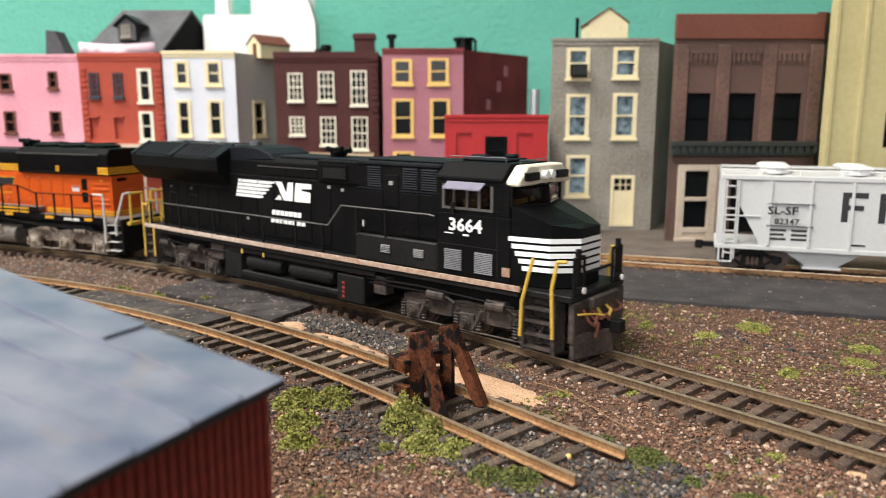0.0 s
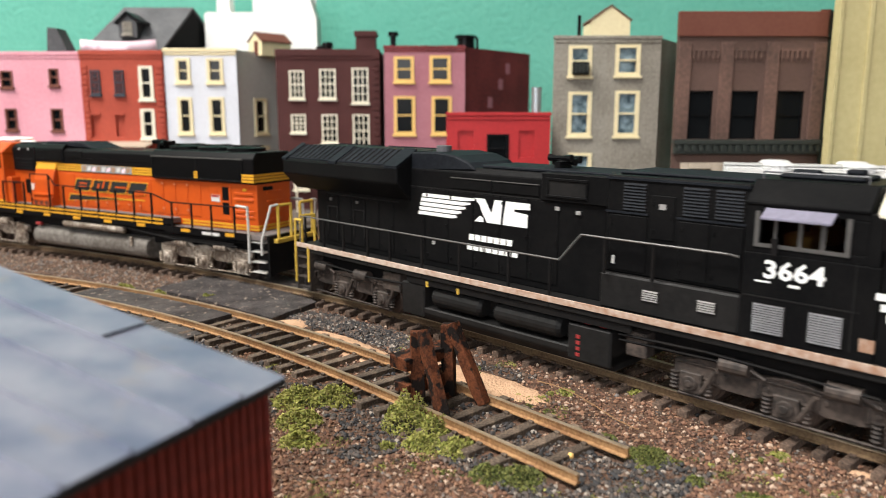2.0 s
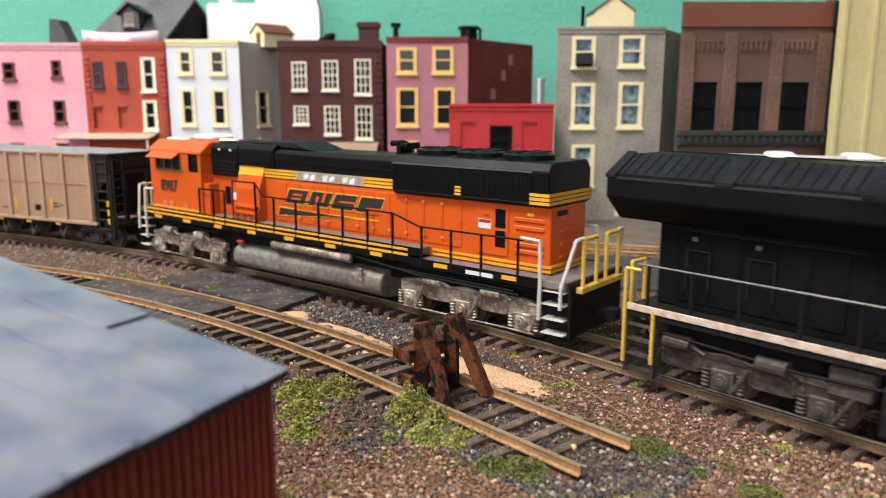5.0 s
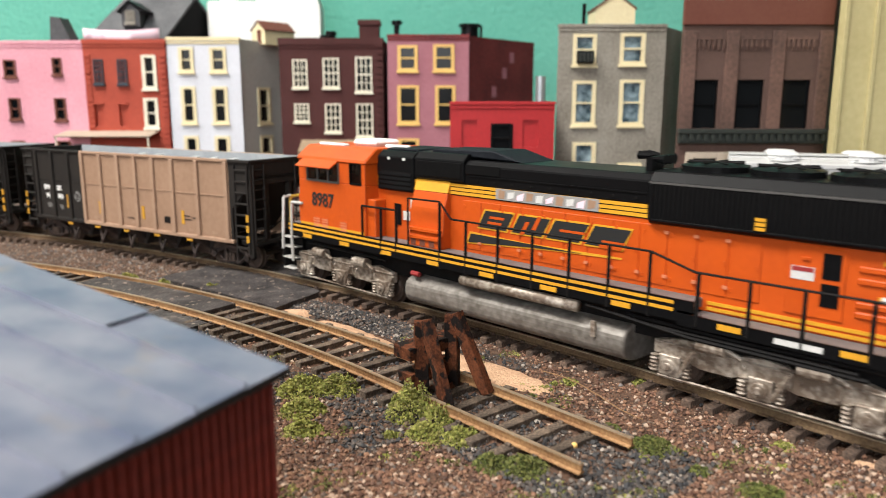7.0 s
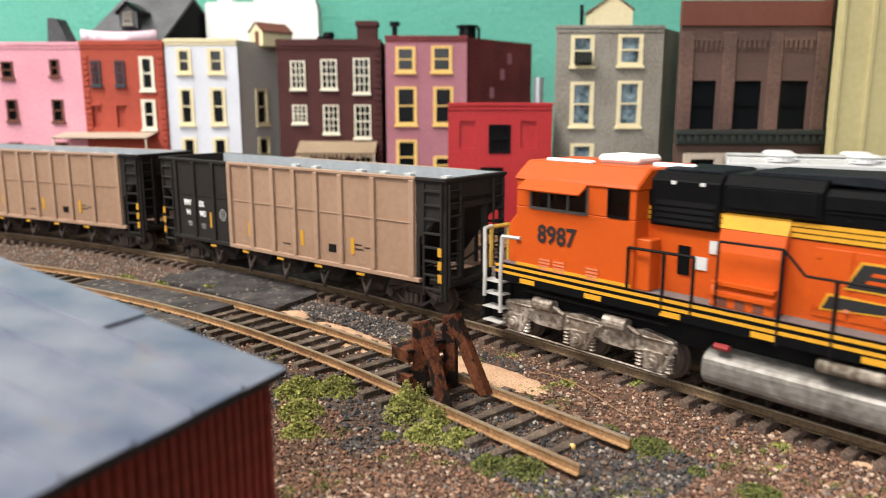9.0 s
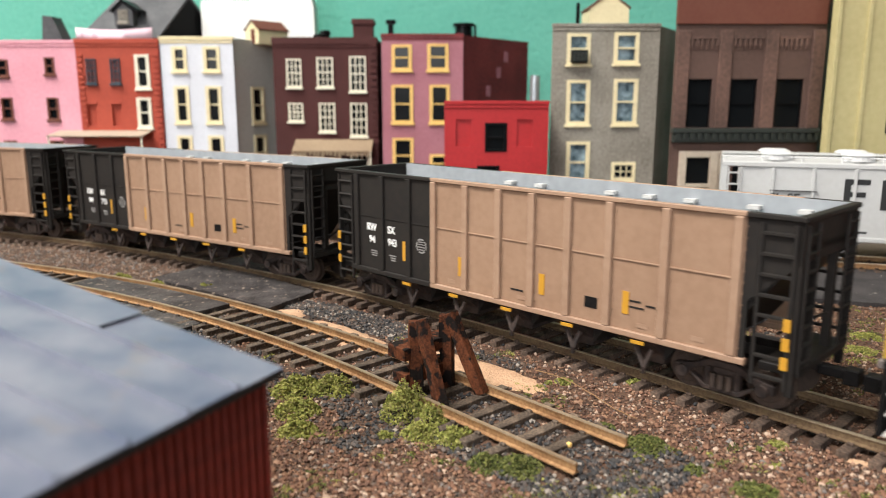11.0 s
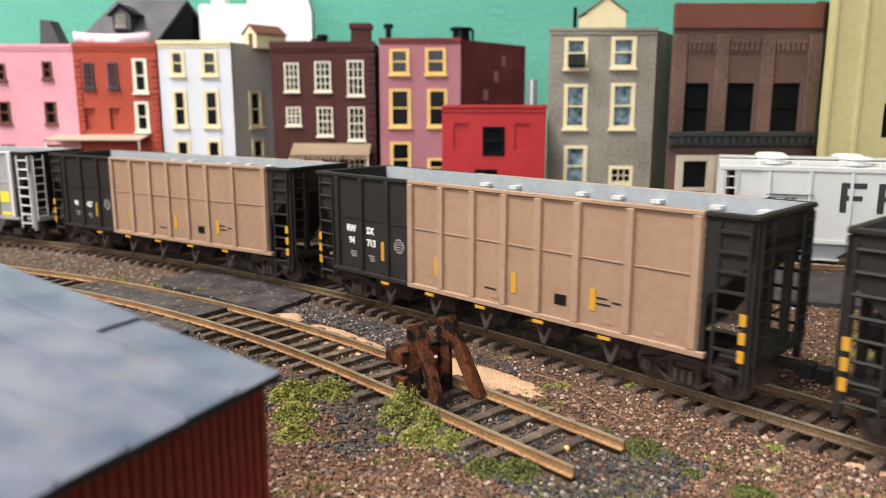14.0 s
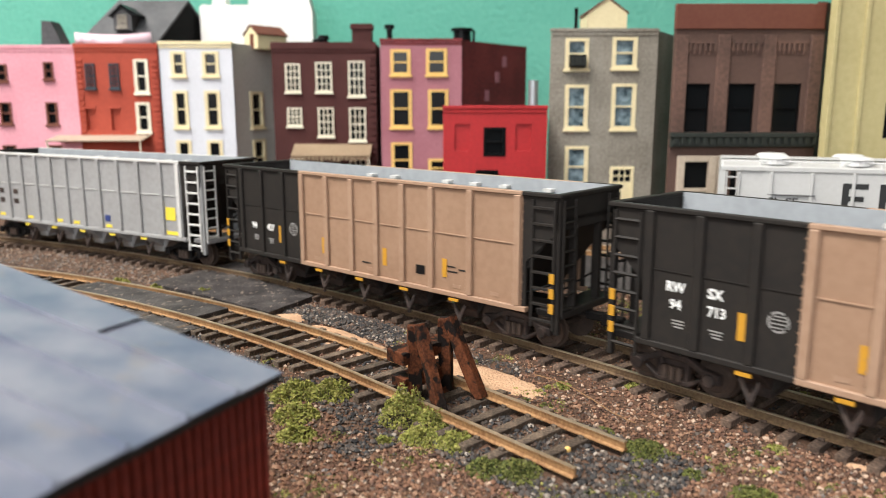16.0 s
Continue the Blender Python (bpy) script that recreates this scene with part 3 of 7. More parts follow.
def house(name, label, x0, x1, y, deep, z1, wall, side, windows, trim, glass=GLASS_DARK, style="sash", lip=None, cornice=1.5, side_windows=(), z0=2.6, leave=(), side_label="", flare=0.0, lean=0.0):
    """A flat-roofed row house: thick walls with openings, roof deck behind a parapet, cornice and sash windows."""
    th = thing(name, label, "building", "row of model town buildings")
    holes = [(a + 0.6, b - 0.6, c + 0.6, d - 0.6) for a, b, c, d in windows] + list(leave)
    bm = bmesh.new()
    holed_wall(bm, x0, x1, z0, z1, y, y + 2.4, holes)
    part("front_wall", bm, wall, th)
    bm = prisms("z", (((x0, y + 2.4), (x0 + 2.4, y + 2.4), (x0 + lean + 2.4, y + deep - 2.4), (x0 + lean, y + deep - 2.4)), z0, z1))
    part("side_wall", bm, side, th)
    bm = bmesh.new()
    run = math.hypot(deep - 2.4, flare)
    holed_wall(bm, 0, run, z0, z1, 0, 2.4, [(a + 0.6, b - 0.6, c + 0.6, d - 0.6) for a, b, c, d in side_windows])
    o = part("side_wall", bm, side, th, side_label)
    turn = mm_pose(x1, y + 2.4, 0, math.degrees(math.atan2(deep - 2.4, flare)))
    o.matrix_local = turn
    for a, b, c, d in side_windows:
        sash_window(th, a, b, c, d, 0, trim, glass, style, turn)
    part("rear_wall", boxes((x0 + lean, x1 + flare - 2.6, y + deep - 2.4, y + deep, z0, z1)), side, th)
    part("roof", prisms("z", (((x0 + 2.4, y + 2.4), (x1 - 2.6, y + 2.4), (x1 + flare - 2.8, y + deep - 2.4), (x0 + lean + 2.6, y + deep - 2.4)), z1 - 4, z1 - 2.5)), SOOT, th)
    if cornice:
        part("cornice", boxes((x0 - 0.4, x1 + 0.4, y - 1.0, y + 2.8, z1 - cornice, z1 + 1.0), (x0, x1, y - 0.6, y, z1 - cornice - 2.2, z1 - cornice - 0.6)), lip or wall, th, bevel=0.2)
    for a, b, c, d in windows:
        sash_window(th, a, b, c, d, y, trim, glass, style)
    return th


def dog_house(parent_y, x0, x1, z0, z1, deep, wall, roof, door=None):
    """A little roof hut with a gable towards the street."""
    th = thing("roof_hut", "small cream gabled hut on a flat roof", "hut")
    xm, ze = (x0 + x1) / 2, z0 + (z1 - z0) * 0.62
    part("wall", prisms("y", (((x0, z0), (x1, z0), (x1, ze), (xm, z1), (x0, ze)), parent_y, parent_y + deep)), wall, th)
    bm = bmesh.new()
    for s in (-1, 1):
        e = x0 - 0.8 if s < 0 else x1 + 0.8
        prism(bm, ((e, ze - 0.5), (xm, z1 + 0.3), (xm, z1 + 1.0), (e, ze + 0.5)), "y", parent_y - 0.8, parent_y + deep + 0.8)
    part("roof", bm, roof, th)
    if door:
        part("door", boxes((door[0], door[1], parent_y - 0.5, parent_y + 0.2, z0 + 0.3, door[2])), RUST_BROWN, th, "rust-red hut door")
    return th


def chimney(x0, x1, y0, y1, z0, z1, material, label, pots=0):
    th = thing("chimney", label, "chimney")
    part("stack", boxes((x0 + 1, x1 - 1, y0 + 1, y1 - 1, z0, z1 - 4), (x0, x1, y0, y1, z1 - 4, z1 - 0.5), (x0 + 0.6, x1 - 0.6, y0 + 0.6, y1 - 0.6, z1 - 0.6, z1)), material, th, bevel=0.2)
    return th


# pink house
h = house("pink_row_house", "pink painted two-window row house with dark sashes", -345, -264.6, 560, 60, 116.5, PINK, PINK,
          [(-323, -314, 92, 104), (-287.5, -280.5, 93.5, 105.5), (-322, -313.5, 61.5, 77), (-288.5, -280, 61, 77), (-323, -313, 30, 46), (-289, -279, 30, 46)], RUST_BROWN, style="thin")
th = thing("roof_fin", "grey sheet fin standing on a roof", "roof vent")
part("fin", prisms("y", (((-295.5, 112), (-277, 112), (-287, 135.5), (-293.5, 136)), 575, 590)), SLATE, th)

# red house with quoins, blind windows and a slate mansard behind
h = house("red_row_house", "brick-red row house with quoined corners and ivory window", -264, -204.2, 559, 60, 117.5, BRICK_RED, BRICK_RED,
          [(-222, -211.4, 83.5, 107.5), (-222.6, -212, 55.5, 77.0)], IVORY, cornice=2.5, leave=[(-258.8, -252.2, 56.8, 72.2), (-241, -234.4, 56.8, 72.2)])
for x, z0, z1 in ((-257, 87, 104.5), (-239.7, 87, 104.5)):
    sash_window(h, x, x + 7, z0, z1, 558.6, SASH_BLUE, GLASS_DARK, "multi")
for x in (-258.8, -241):
    part("blind_window", boxes((x - 0.2, x + 6.8, 561.5, 562.3, 56.6, 72.4)), BRICK_RED, h)
    part("blind_lintel", boxes((x - 0.6, x + 7.2, 558.2, 559.3, 72.3, 74)), BRICK_RED, h, bevel=0.15)
for x in (-263.4, -208.6):
    q = None
    for k in range(22):
        z = 24 + k * 3.9
        if q is None:
            q = part("quoin", boxes((x, x + 4, 557.9, 559, z, z + 2.3)), BRICK_RED, h, bevel=0.2)
        else:
            twin(q, 0.5 * (k % 2), 0, k * 3.9)
th = thing("mansard_roof_house", "dark slate gabled house roof with a dormer", "building", "row of model town buildings")

def sheet(pts, back):
    """A flat panel through four or so points, with a little thickness."""
    bm = bmesh.new()
    a = [bm.verts.new(p) for p in pts]
    b = [bm.verts.new(Vector(p) + Vector(back)) for p in pts]
    n = len(pts)
    bm.faces.new(a)
    bm.faces.new(b[::-1])
    for i in range(n):
        bm.faces.new((a[i], a[(i + 1) % n], b[(i + 1) % n], b[i]))
    return bm


part("front_slope", sheet([(-279, 598, 122), (-218, 598, 122), (-203, 632, 157.6), (-259, 632, 157.6)], (0, 1.4, -1.4)), SLATE, th)
part("gable", sheet([(-220, 601, 62), (-189, 668, 62), (-189, 668, 126), (-204, 632, 156), (-220, 601, 123)], (-2, 0.6, 0)), SOOT, th)
part("house_body", prisms("z", (((-278, 622), (-212, 622), (-192, 668), (-258, 668)), 2.6, 121)), SOOT, th)
part("rear_slope", sheet([(-259, 632.6, 157.6), (-203, 632.6, 157.6), (-188, 669, 124), (-244, 669, 124)], (0, -1, -1.4)), SLATE, th)
dm = part("dormer", prisms("y", (((-252, 131), (-238, 131), (-238, 143), (-245, 148), (-252, 143)), 602, 626)), SLATE, th)
part("dormer_roof", prisms("y", (((-255, 142), (-245, 151), (-244.6, 149), (-253.6, 141)), 600, 628), (((-245, 151), (-233, 143.4), (-233.6, 141.8), (-245, 148.8)), 600, 628)), SOOT, dm)
sash_window(th, -248.5, -241.5, 134, 143, 601.6, GREY_STONE, GLASS_DARK, "multi")
th = thing("pink_roof_card", "pale pink curled card strip along a roof edge", "card")
bm = bmesh.new()
for k in range(12):
    x = -278 + k * 4.8
    s0, s1 = (2.4 * math.sin(math.pi * q / 12) for q in (k, k + 1))
    vs = bx(bm, x, x + 4.8, 592, 593.4, 120, 129)
    for v in vs:
        v.co.z += (s0 if v.co.x < x + 2 else s1) * -0.8
        v.co.y -= (s0 if v.co.x < x + 2 else s1)
bmesh.ops.remove_doubles(bm, verts=bm.verts, dist=0.01)
part("card", bm, PINK_PALE, th, smooth=True)

# white house
house("white_row_house", "pale grey row house with cream cornice and windows", -203.4, -150.9, 560, 46, 119, WHITE_PAINT, FLANK_GREY,
      [(-195.2, -184.4, 95.5, 113), (-172.6, -160.6, 95.5, 113), (-195.2, -184.4, 58.8, 85.2), (-172.4, -161, 58.8, 85.2), (-195, -184, 22, 49.5), (-172.4, -161, 22, 49.5)],
      CREAM, lip=CREAM, cornice=1.6, side_windows=[(17, 32, 58, 85), (18, 33, 22, 49)], side_label="grey side wall", flare=20)
hut = dog_house(588, -148.5, -133, 116.4, 133, 28, CREAM, RUST_BROWN, (-141.5, -137.5, 127))
hut.matrix_world = mm_pose(-148.5, 588, 0) @ pose(0, 0, 0, 0, 0, -38) @ mm_pose(148.5, -588, 0)
th = thing("white_card_building", "bright white card factory wall with stepped top", "building", "row of model town buildings")
part("wall", prisms("y", (((-197, 3), (-105, 3), (-105, 150), (-109, 163), (-115, 178), (-157, 178), (-157, 155), (-187, 155), (-195, 155), (-197, 153)), 640, 660)), BRIGHT_WHITE, th)
part("stack", boxes((-187, -176, 642, 656, 155, 180)), BRIGHT_WHITE, th, bevel=0.4)
part("wing", boxes((-151, -108.6, 660, 664, 155, 177)), BRIGHT_WHITE, th)

# dark brick house
h = house("dark_brick_row_house", "dark maroon brick house with ivory multi-pane windows", -122.5, -47.2, 560, 52, 118.5, DARK_BRICK, DARK_BRICK,
          [(-113, -102.2, 84.5, 104.5), (-91, -79.2, 84.5, 105.5), (-67.4, -55.4, 81.5, 106.3), (-112.6, -101.8, 60, 73.2), (-90.2, -78.6, 52.6, 73.2), (-67.4, -55.2, 49.3, 73.2), (-112, -101, 18, 36), (-68, -55, 18, 36)],
          IVORY, style="multi", cornice=4)
q = None
for k in range(19):
    if q is None:
        q = part("quoin", boxes((-52, -47.4, 558.8, 560, 30, 32.8)), DARK_BRICK, h, bevel=0.2)
    else:
        twin(q, 0.6 * (k % 2), 0, k * 4.6)
chimney(-66, -49.5, 566, 578, 114, 133, DARK_BRICK, "maroon brick chimney with a stepped cap")
th = thing("roof_ventilator", "small black roof ventilator", "roof vent", "roof ventilators")
bm = bmesh.new()
rod(bm, (-86, 570, 114), (-86, 570, 122), 3.4, 12)
rod(bm, (-86, 570, 122), (-86, 570, 125), 4.6, 12, 3.6)
part("cowl", bm, SOOT, th, bevel=0.2)
copy_thing(th, mm_pose(-6, 10, -2))
th = thing("awning", "frayed tan awning over a shop window", "awning", "shop awnings")
part("canvas", prisms("x", (((544, 38.5), (560, 46), (560, 47), (543, 39.4)), -108, -51)), AWNING, th)
bm = bmesh.new()
for k in range(19):
    bx(bm, -108 + 3 * k, -106.2 + 3 * k + (k % 3) * 0.3, 543, 543.6, 36.5 - (k % 4) * 0.5, 39)
part("fringe", bm, AWNING, th)
for x in (-107, -52):
    part("post", rods(0.7, ((x, 544, 2.8), (x, 544, 39))), IVORY, th)
th = thing("awning", "wide pale awning before the pink and red houses", "awning", "shop awnings")
part("canvas", prisms("x", (((540, 49.4), (559, 52.6), (559, 53.4), (539, 50.2)), -281, -213)), AWNING_PALE, th)
for x in (-280, -214):
    part("post", rods(0.7, ((x, 540.5, 2.8), (x, 540.5, 49.8))), IVORY, th)

# mauve house with maroon flank
house("mauve_row_house", "mauve row house with yellow windows and maroon flank", -44, 14.8, 560, 66, 121, PURPLE, MAROON,
      [(-36.8, -22.2, 96.4, 114.4), (-11, 4.3, 96.4, 115), (-37.2, -21.4, 58.8, 86.2), (-9.6, 5.2, 58.8, 86.2), (-37, -21.4, 22, 48), (-9.6, 5.2, 22, 36)], YELLOW, lip=MAROON, cornice=1.2, side_label="maroon side wall", flare=54)
th = thing("roof_tank", "black water tank on a flat roof", "tank")
bm = bmesh.new()
rod(bm, (24 - 8, 592, 119), (16, 592, 130), 7.0, 16, 6.4)
rod(bm, (16, 592, 130), (16, 592, 132), 8.4, 16, 8.0)
part("tank", bm, SOOT, th, bevel=0.2)
part("pipe", rods(1.0, ((24.5, 588, 119), (24.5, 588, 130), (21, 588, 131))), SOOT, th)
th = thing("roof_pipe", "black roof pipe with a flared cap", "roof vent", "roof ventilators")
bm = bmesh.new()
rod(bm, (-37.5, 566, 118), (-37.5, 566, 129), 2.0, 10)
rod(bm, (-37.5, 566, 129), (-37.5, 566, 132), 3.6, 10)
part("cowl", bm, SOOT, th)
for yy, z in ((601, 104), (594, 92), (584, 78)):
    th = thing("wall_plate", "pale patch of worn plaster on a maroon wall", "plate", "wall plates")
    part("plate", boxes((0, 5, -0.3, 0.2, 0, 8)), PURPLE, th)
    th.matrix_world = mm_pose(14.8 + 54 * (yy - 562.4) / 63.6, yy, z, math.degrees(math.atan2(63.6, 54)))

# low red workshop
h = house("red_workshop", "low bright red workshop with black loading hatch", 1.2, 61, 440, 60, 74, SIGNAL_RED, SIGNAL_RED, [], CREAM, cornice=1.0,
          leave=[(24.4, 37.2, 46, 62.6), (7.6, 16.8, 49, 64.5), (42.8, 52, 49, 64.5), (20, 33, 22, 38)])
for a, b in ((7.6, 16.8), (42.8, 52)):
    part("blind_panel", boxes((a, b, 441.4, 442.6, 49, 64.5)), SIGNAL_RED, h)
w = part("window", boxes((24.4, 26, 439.3, 441, 46, 62.6), (35.6, 37.2, 439.3, 441, 46, 62.6), (26, 35.6, 439.3, 441, 61, 62.6), (26, 35.6, 439.3, 441, 46, 47.6), (26, 35.6, 439.6, 440.8, 53.6, 54.8)), SOOT, h, bevel=0.15)
part("pane", boxes((26, 35.6, 441.2, 441.6, 47, 62)), GLASS_DARK, w)
w = part("window", boxes((20, 21.5, 439.3, 441, 22, 38), (31.5, 33, 439.3, 441, 22, 38), (21.5, 31.5, 439.3, 441, 36.5, 38), (21.5, 31.5, 439.3, 441, 22, 23.5)), SOOT, h, bevel=0.15)
part("pane", boxes((21.5, 31.5, 441.2, 441.6, 23, 37)), GLASS_DARK, w)
th = thing("stove_pipe", "galvanised pipe rising behind a red roof", "pipe")
part("pipe", rods(3.2, ((60.5, 506, 60), (60.5, 506, 91)), seg=12), STEEL, th)

# grey house
h = house("grey_row_house", "grey plaster three-storey house with yellow windows and door", 66.4, 131, 470, 52, 119.5, GREY_STONE, GREY_STONE,
          [(75, 89.3, 96.6, 114.8), (103.4, 118.6, 97, 115.3), (75.6, 90, 60.6, 87.4), (104.2, 119.2, 60.6, 88), (76.6, 91.2, 24.6, 50.2)], CREAM, GLASS_BLUE, lip=GREY_STONE, cornice=1.0,
          leave=[(105, 120, 5.5, 37.6)], flare=29, lean=9)
d = part("door", boxes((105, 120, 469.2, 471, 5.5, 8), (105, 107, 469.2, 471, 8, 37.6), (118, 120, 469.2, 471, 8, 37.6), (107, 118, 469.2, 471, 35.6, 37.6), (107, 118, 469.8, 471.4, 8, 28)), CREAM, h, "cream panelled street door", bevel=0.15)
for k in range(3):
    for j in range(2):
        part("pane", boxes((107.6 + 3.6 * k, 110.4 + 3.6 * k, 470.4, 470.9, 28.6 + 3.5 * j, 31.4 + 3.5 * j)), GLASS_DARK, d)
part("door_bars", boxes(*[(107 + 3.6 * k, 107.6 + 3.6 * k, 469.8, 471, 28, 35.6) for k in range(1, 3)], (107, 118, 469.8, 471, 31.4, 32.1)), CREAM, d)
th = thing("air_conditioner", "black window air conditioner with louvred front", "air conditioner")
part("case", boxes((77.2, 87, 464, 469, 97.5, 104.8)), SOOT, th, bevel=0.3)
for k in range(4):
    part("louvre", boxes((78 + 2.3 * k, 79.6 + 2.3 * k, 463.4, 464, 98.4, 104)), DARK_GREEN, th)
dog_house(478, 89.5, 113.5, 117, 138.6, 26, CREAM, RUST_BROWN)
th = thing("roof_pipe", "thin black pipe on a grey roof", "roof vent", "roof ventilators")
part("cowl", rods(1.1, ((82.2, 477, 116), (82.2, 477, 133)), seg=8), SOOT, th)

# brown shop
h = house("brown_brick_shop", "brown brick shop with three tall dark windows", 129, 211.5, 430, 58, 116.2, BROWN_BRICK, BROWN, [], SOOT, cornice=0,
          leave=[(136.6, 150.2, 60.2, 87), (160.6, 175.4, 60.2, 87), (186, 201.2, 60.2, 87), (134, 162, 5, 47), (165, 205, 8, 46)], flare=40, lean=21)
for a, b in ((136.6, 150.2), (160.6, 175.4), (186, 201.2)):
    w = part("window", boxes((a, a + 0.9, 431, 432, 60.2, 87), (b - 0.9, b, 431, 432, 60.2, 87), (a, b, 431, 432, 86, 87), (a, b, 431, 432, 73, 73.8)), SOOT, h)
    part("pane", boxes((a, b, 432.1, 432.5, 60.2, 87)), GLASS_DARK, w)
for x in (129.2, 152.6, 178, 203.8):
    part("pier", boxes((x, x + 7.2, 428.2, 430, 60, 113)), BROWN, h, bevel=0.3)
for a in (136.8, 160.4, 185.8):
    c = part("corbel", boxes((a, a + 1.5, 428.6, 430, 104.5, 108.5), (a + 0.3, a + 1.2, 429.1, 430, 102.8, 104.5)), BROWN, h, bevel=0.15)
    for k in range(1, 6):
        twin(c, k * 2.8, 0, 0)
    part("brick_band", boxes((a - 0.3, a + 17, 428.9, 430, 108.6, 110.2)), BROWN, h)
part("parapet", boxes((128.6, 210.4, 428.4, 432, 116.2, 129.6)), RUST_BROWN, h, "rust-brown parapet board", bevel=0.3)
part("parapet_back", prisms("z", (((207, 432), (212.6, 432), (253, 488), (247, 488)), 116.3, 131)), RUST_BROWN, h)
c = part("shop_cornice", boxes((128.4, 210.6, 424.6, 430, 57.4, 60), (129, 210, 426.4, 430, 52, 57.2)), DARK_GREEN, h, "dark moulded shop cornice", bevel=0.3)
b = part("bracket", boxes((130, 132, 425, 426.4, 53.8, 57.3)), DARK_GREEN, c)
for k in range(1, 20):
    twin(b, k * 4.1, 0, 0, c)
sf = part("shop_front", boxes((134, 138, 427.6, 430, 5, 47), (151.4, 156, 427.6, 430, 5, 47), (138, 151.4, 427.6, 430, 43.6, 47), (138, 151.4, 427.6, 430, 26.4, 28.6), (138, 151.4, 427.6, 430, 8, 11), (156, 162, 429, 431, 5, 47),
                          (133.6, 157, 426.8, 430, 3, 5)), SHOP_CREAM, h, "cream wooden shop door surround", bevel=0.25)
part("pane", boxes((138, 151.4, 430.2, 430.7, 11, 43.6)), GLASS_DARK, sf)
part("kick_panel", boxes((138, 151.4, 428.2, 430, 5, 8)), SHOP_CREAM, sf)
part("shop_window", boxes((165, 205, 430.6, 431.2, 8, 46)), GLASS_DARK, h)

# tall pale yellow building at the end of the row
th = thing("yellow_wall_building", "tall pale yellow card building with a corner strip", "building", "row of model town buildings")
bm = bmesh.new()
holed_wall(bm, 203, 330, 2.6, 175, 400, 403, [(232, 243, 58, 76), (262, 273, 58, 76), (292, 303, 58, 76)])
part("front_wall", bm, PALE_YELLOW, th)
part("side_wall", boxes((213.4, 216.4, 403, 424, 2.6, 175)), PALE_YELLOW, th)
part("rear_wall", boxes((212, 330, 424, 427, 62, 175)), PALE_YELLOW, th)
part("corner_strip", boxes((200.8, 203, 398.2, 404, 2.6, 175)), PALE_YELLOW, th, bevel=0.2)
part("corner_strip", boxes((216.6, 218.8, 398.6, 400, 2.6, 175)), PALE_YELLOW, th, bevel=0.2)
for a in (232, 262, 292):
    w = part("window", boxes((a, a + 11, 401, 402, 66.4, 67.6), (a, a + 0.8, 401, 402, 58, 76), (a + 10.2, a + 11, 401, 402, 58, 76)), SOOT, th)
    part("pane", boxes((a, a + 11, 402.2, 402.6, 58, 76)), GLASS_DARK, w)


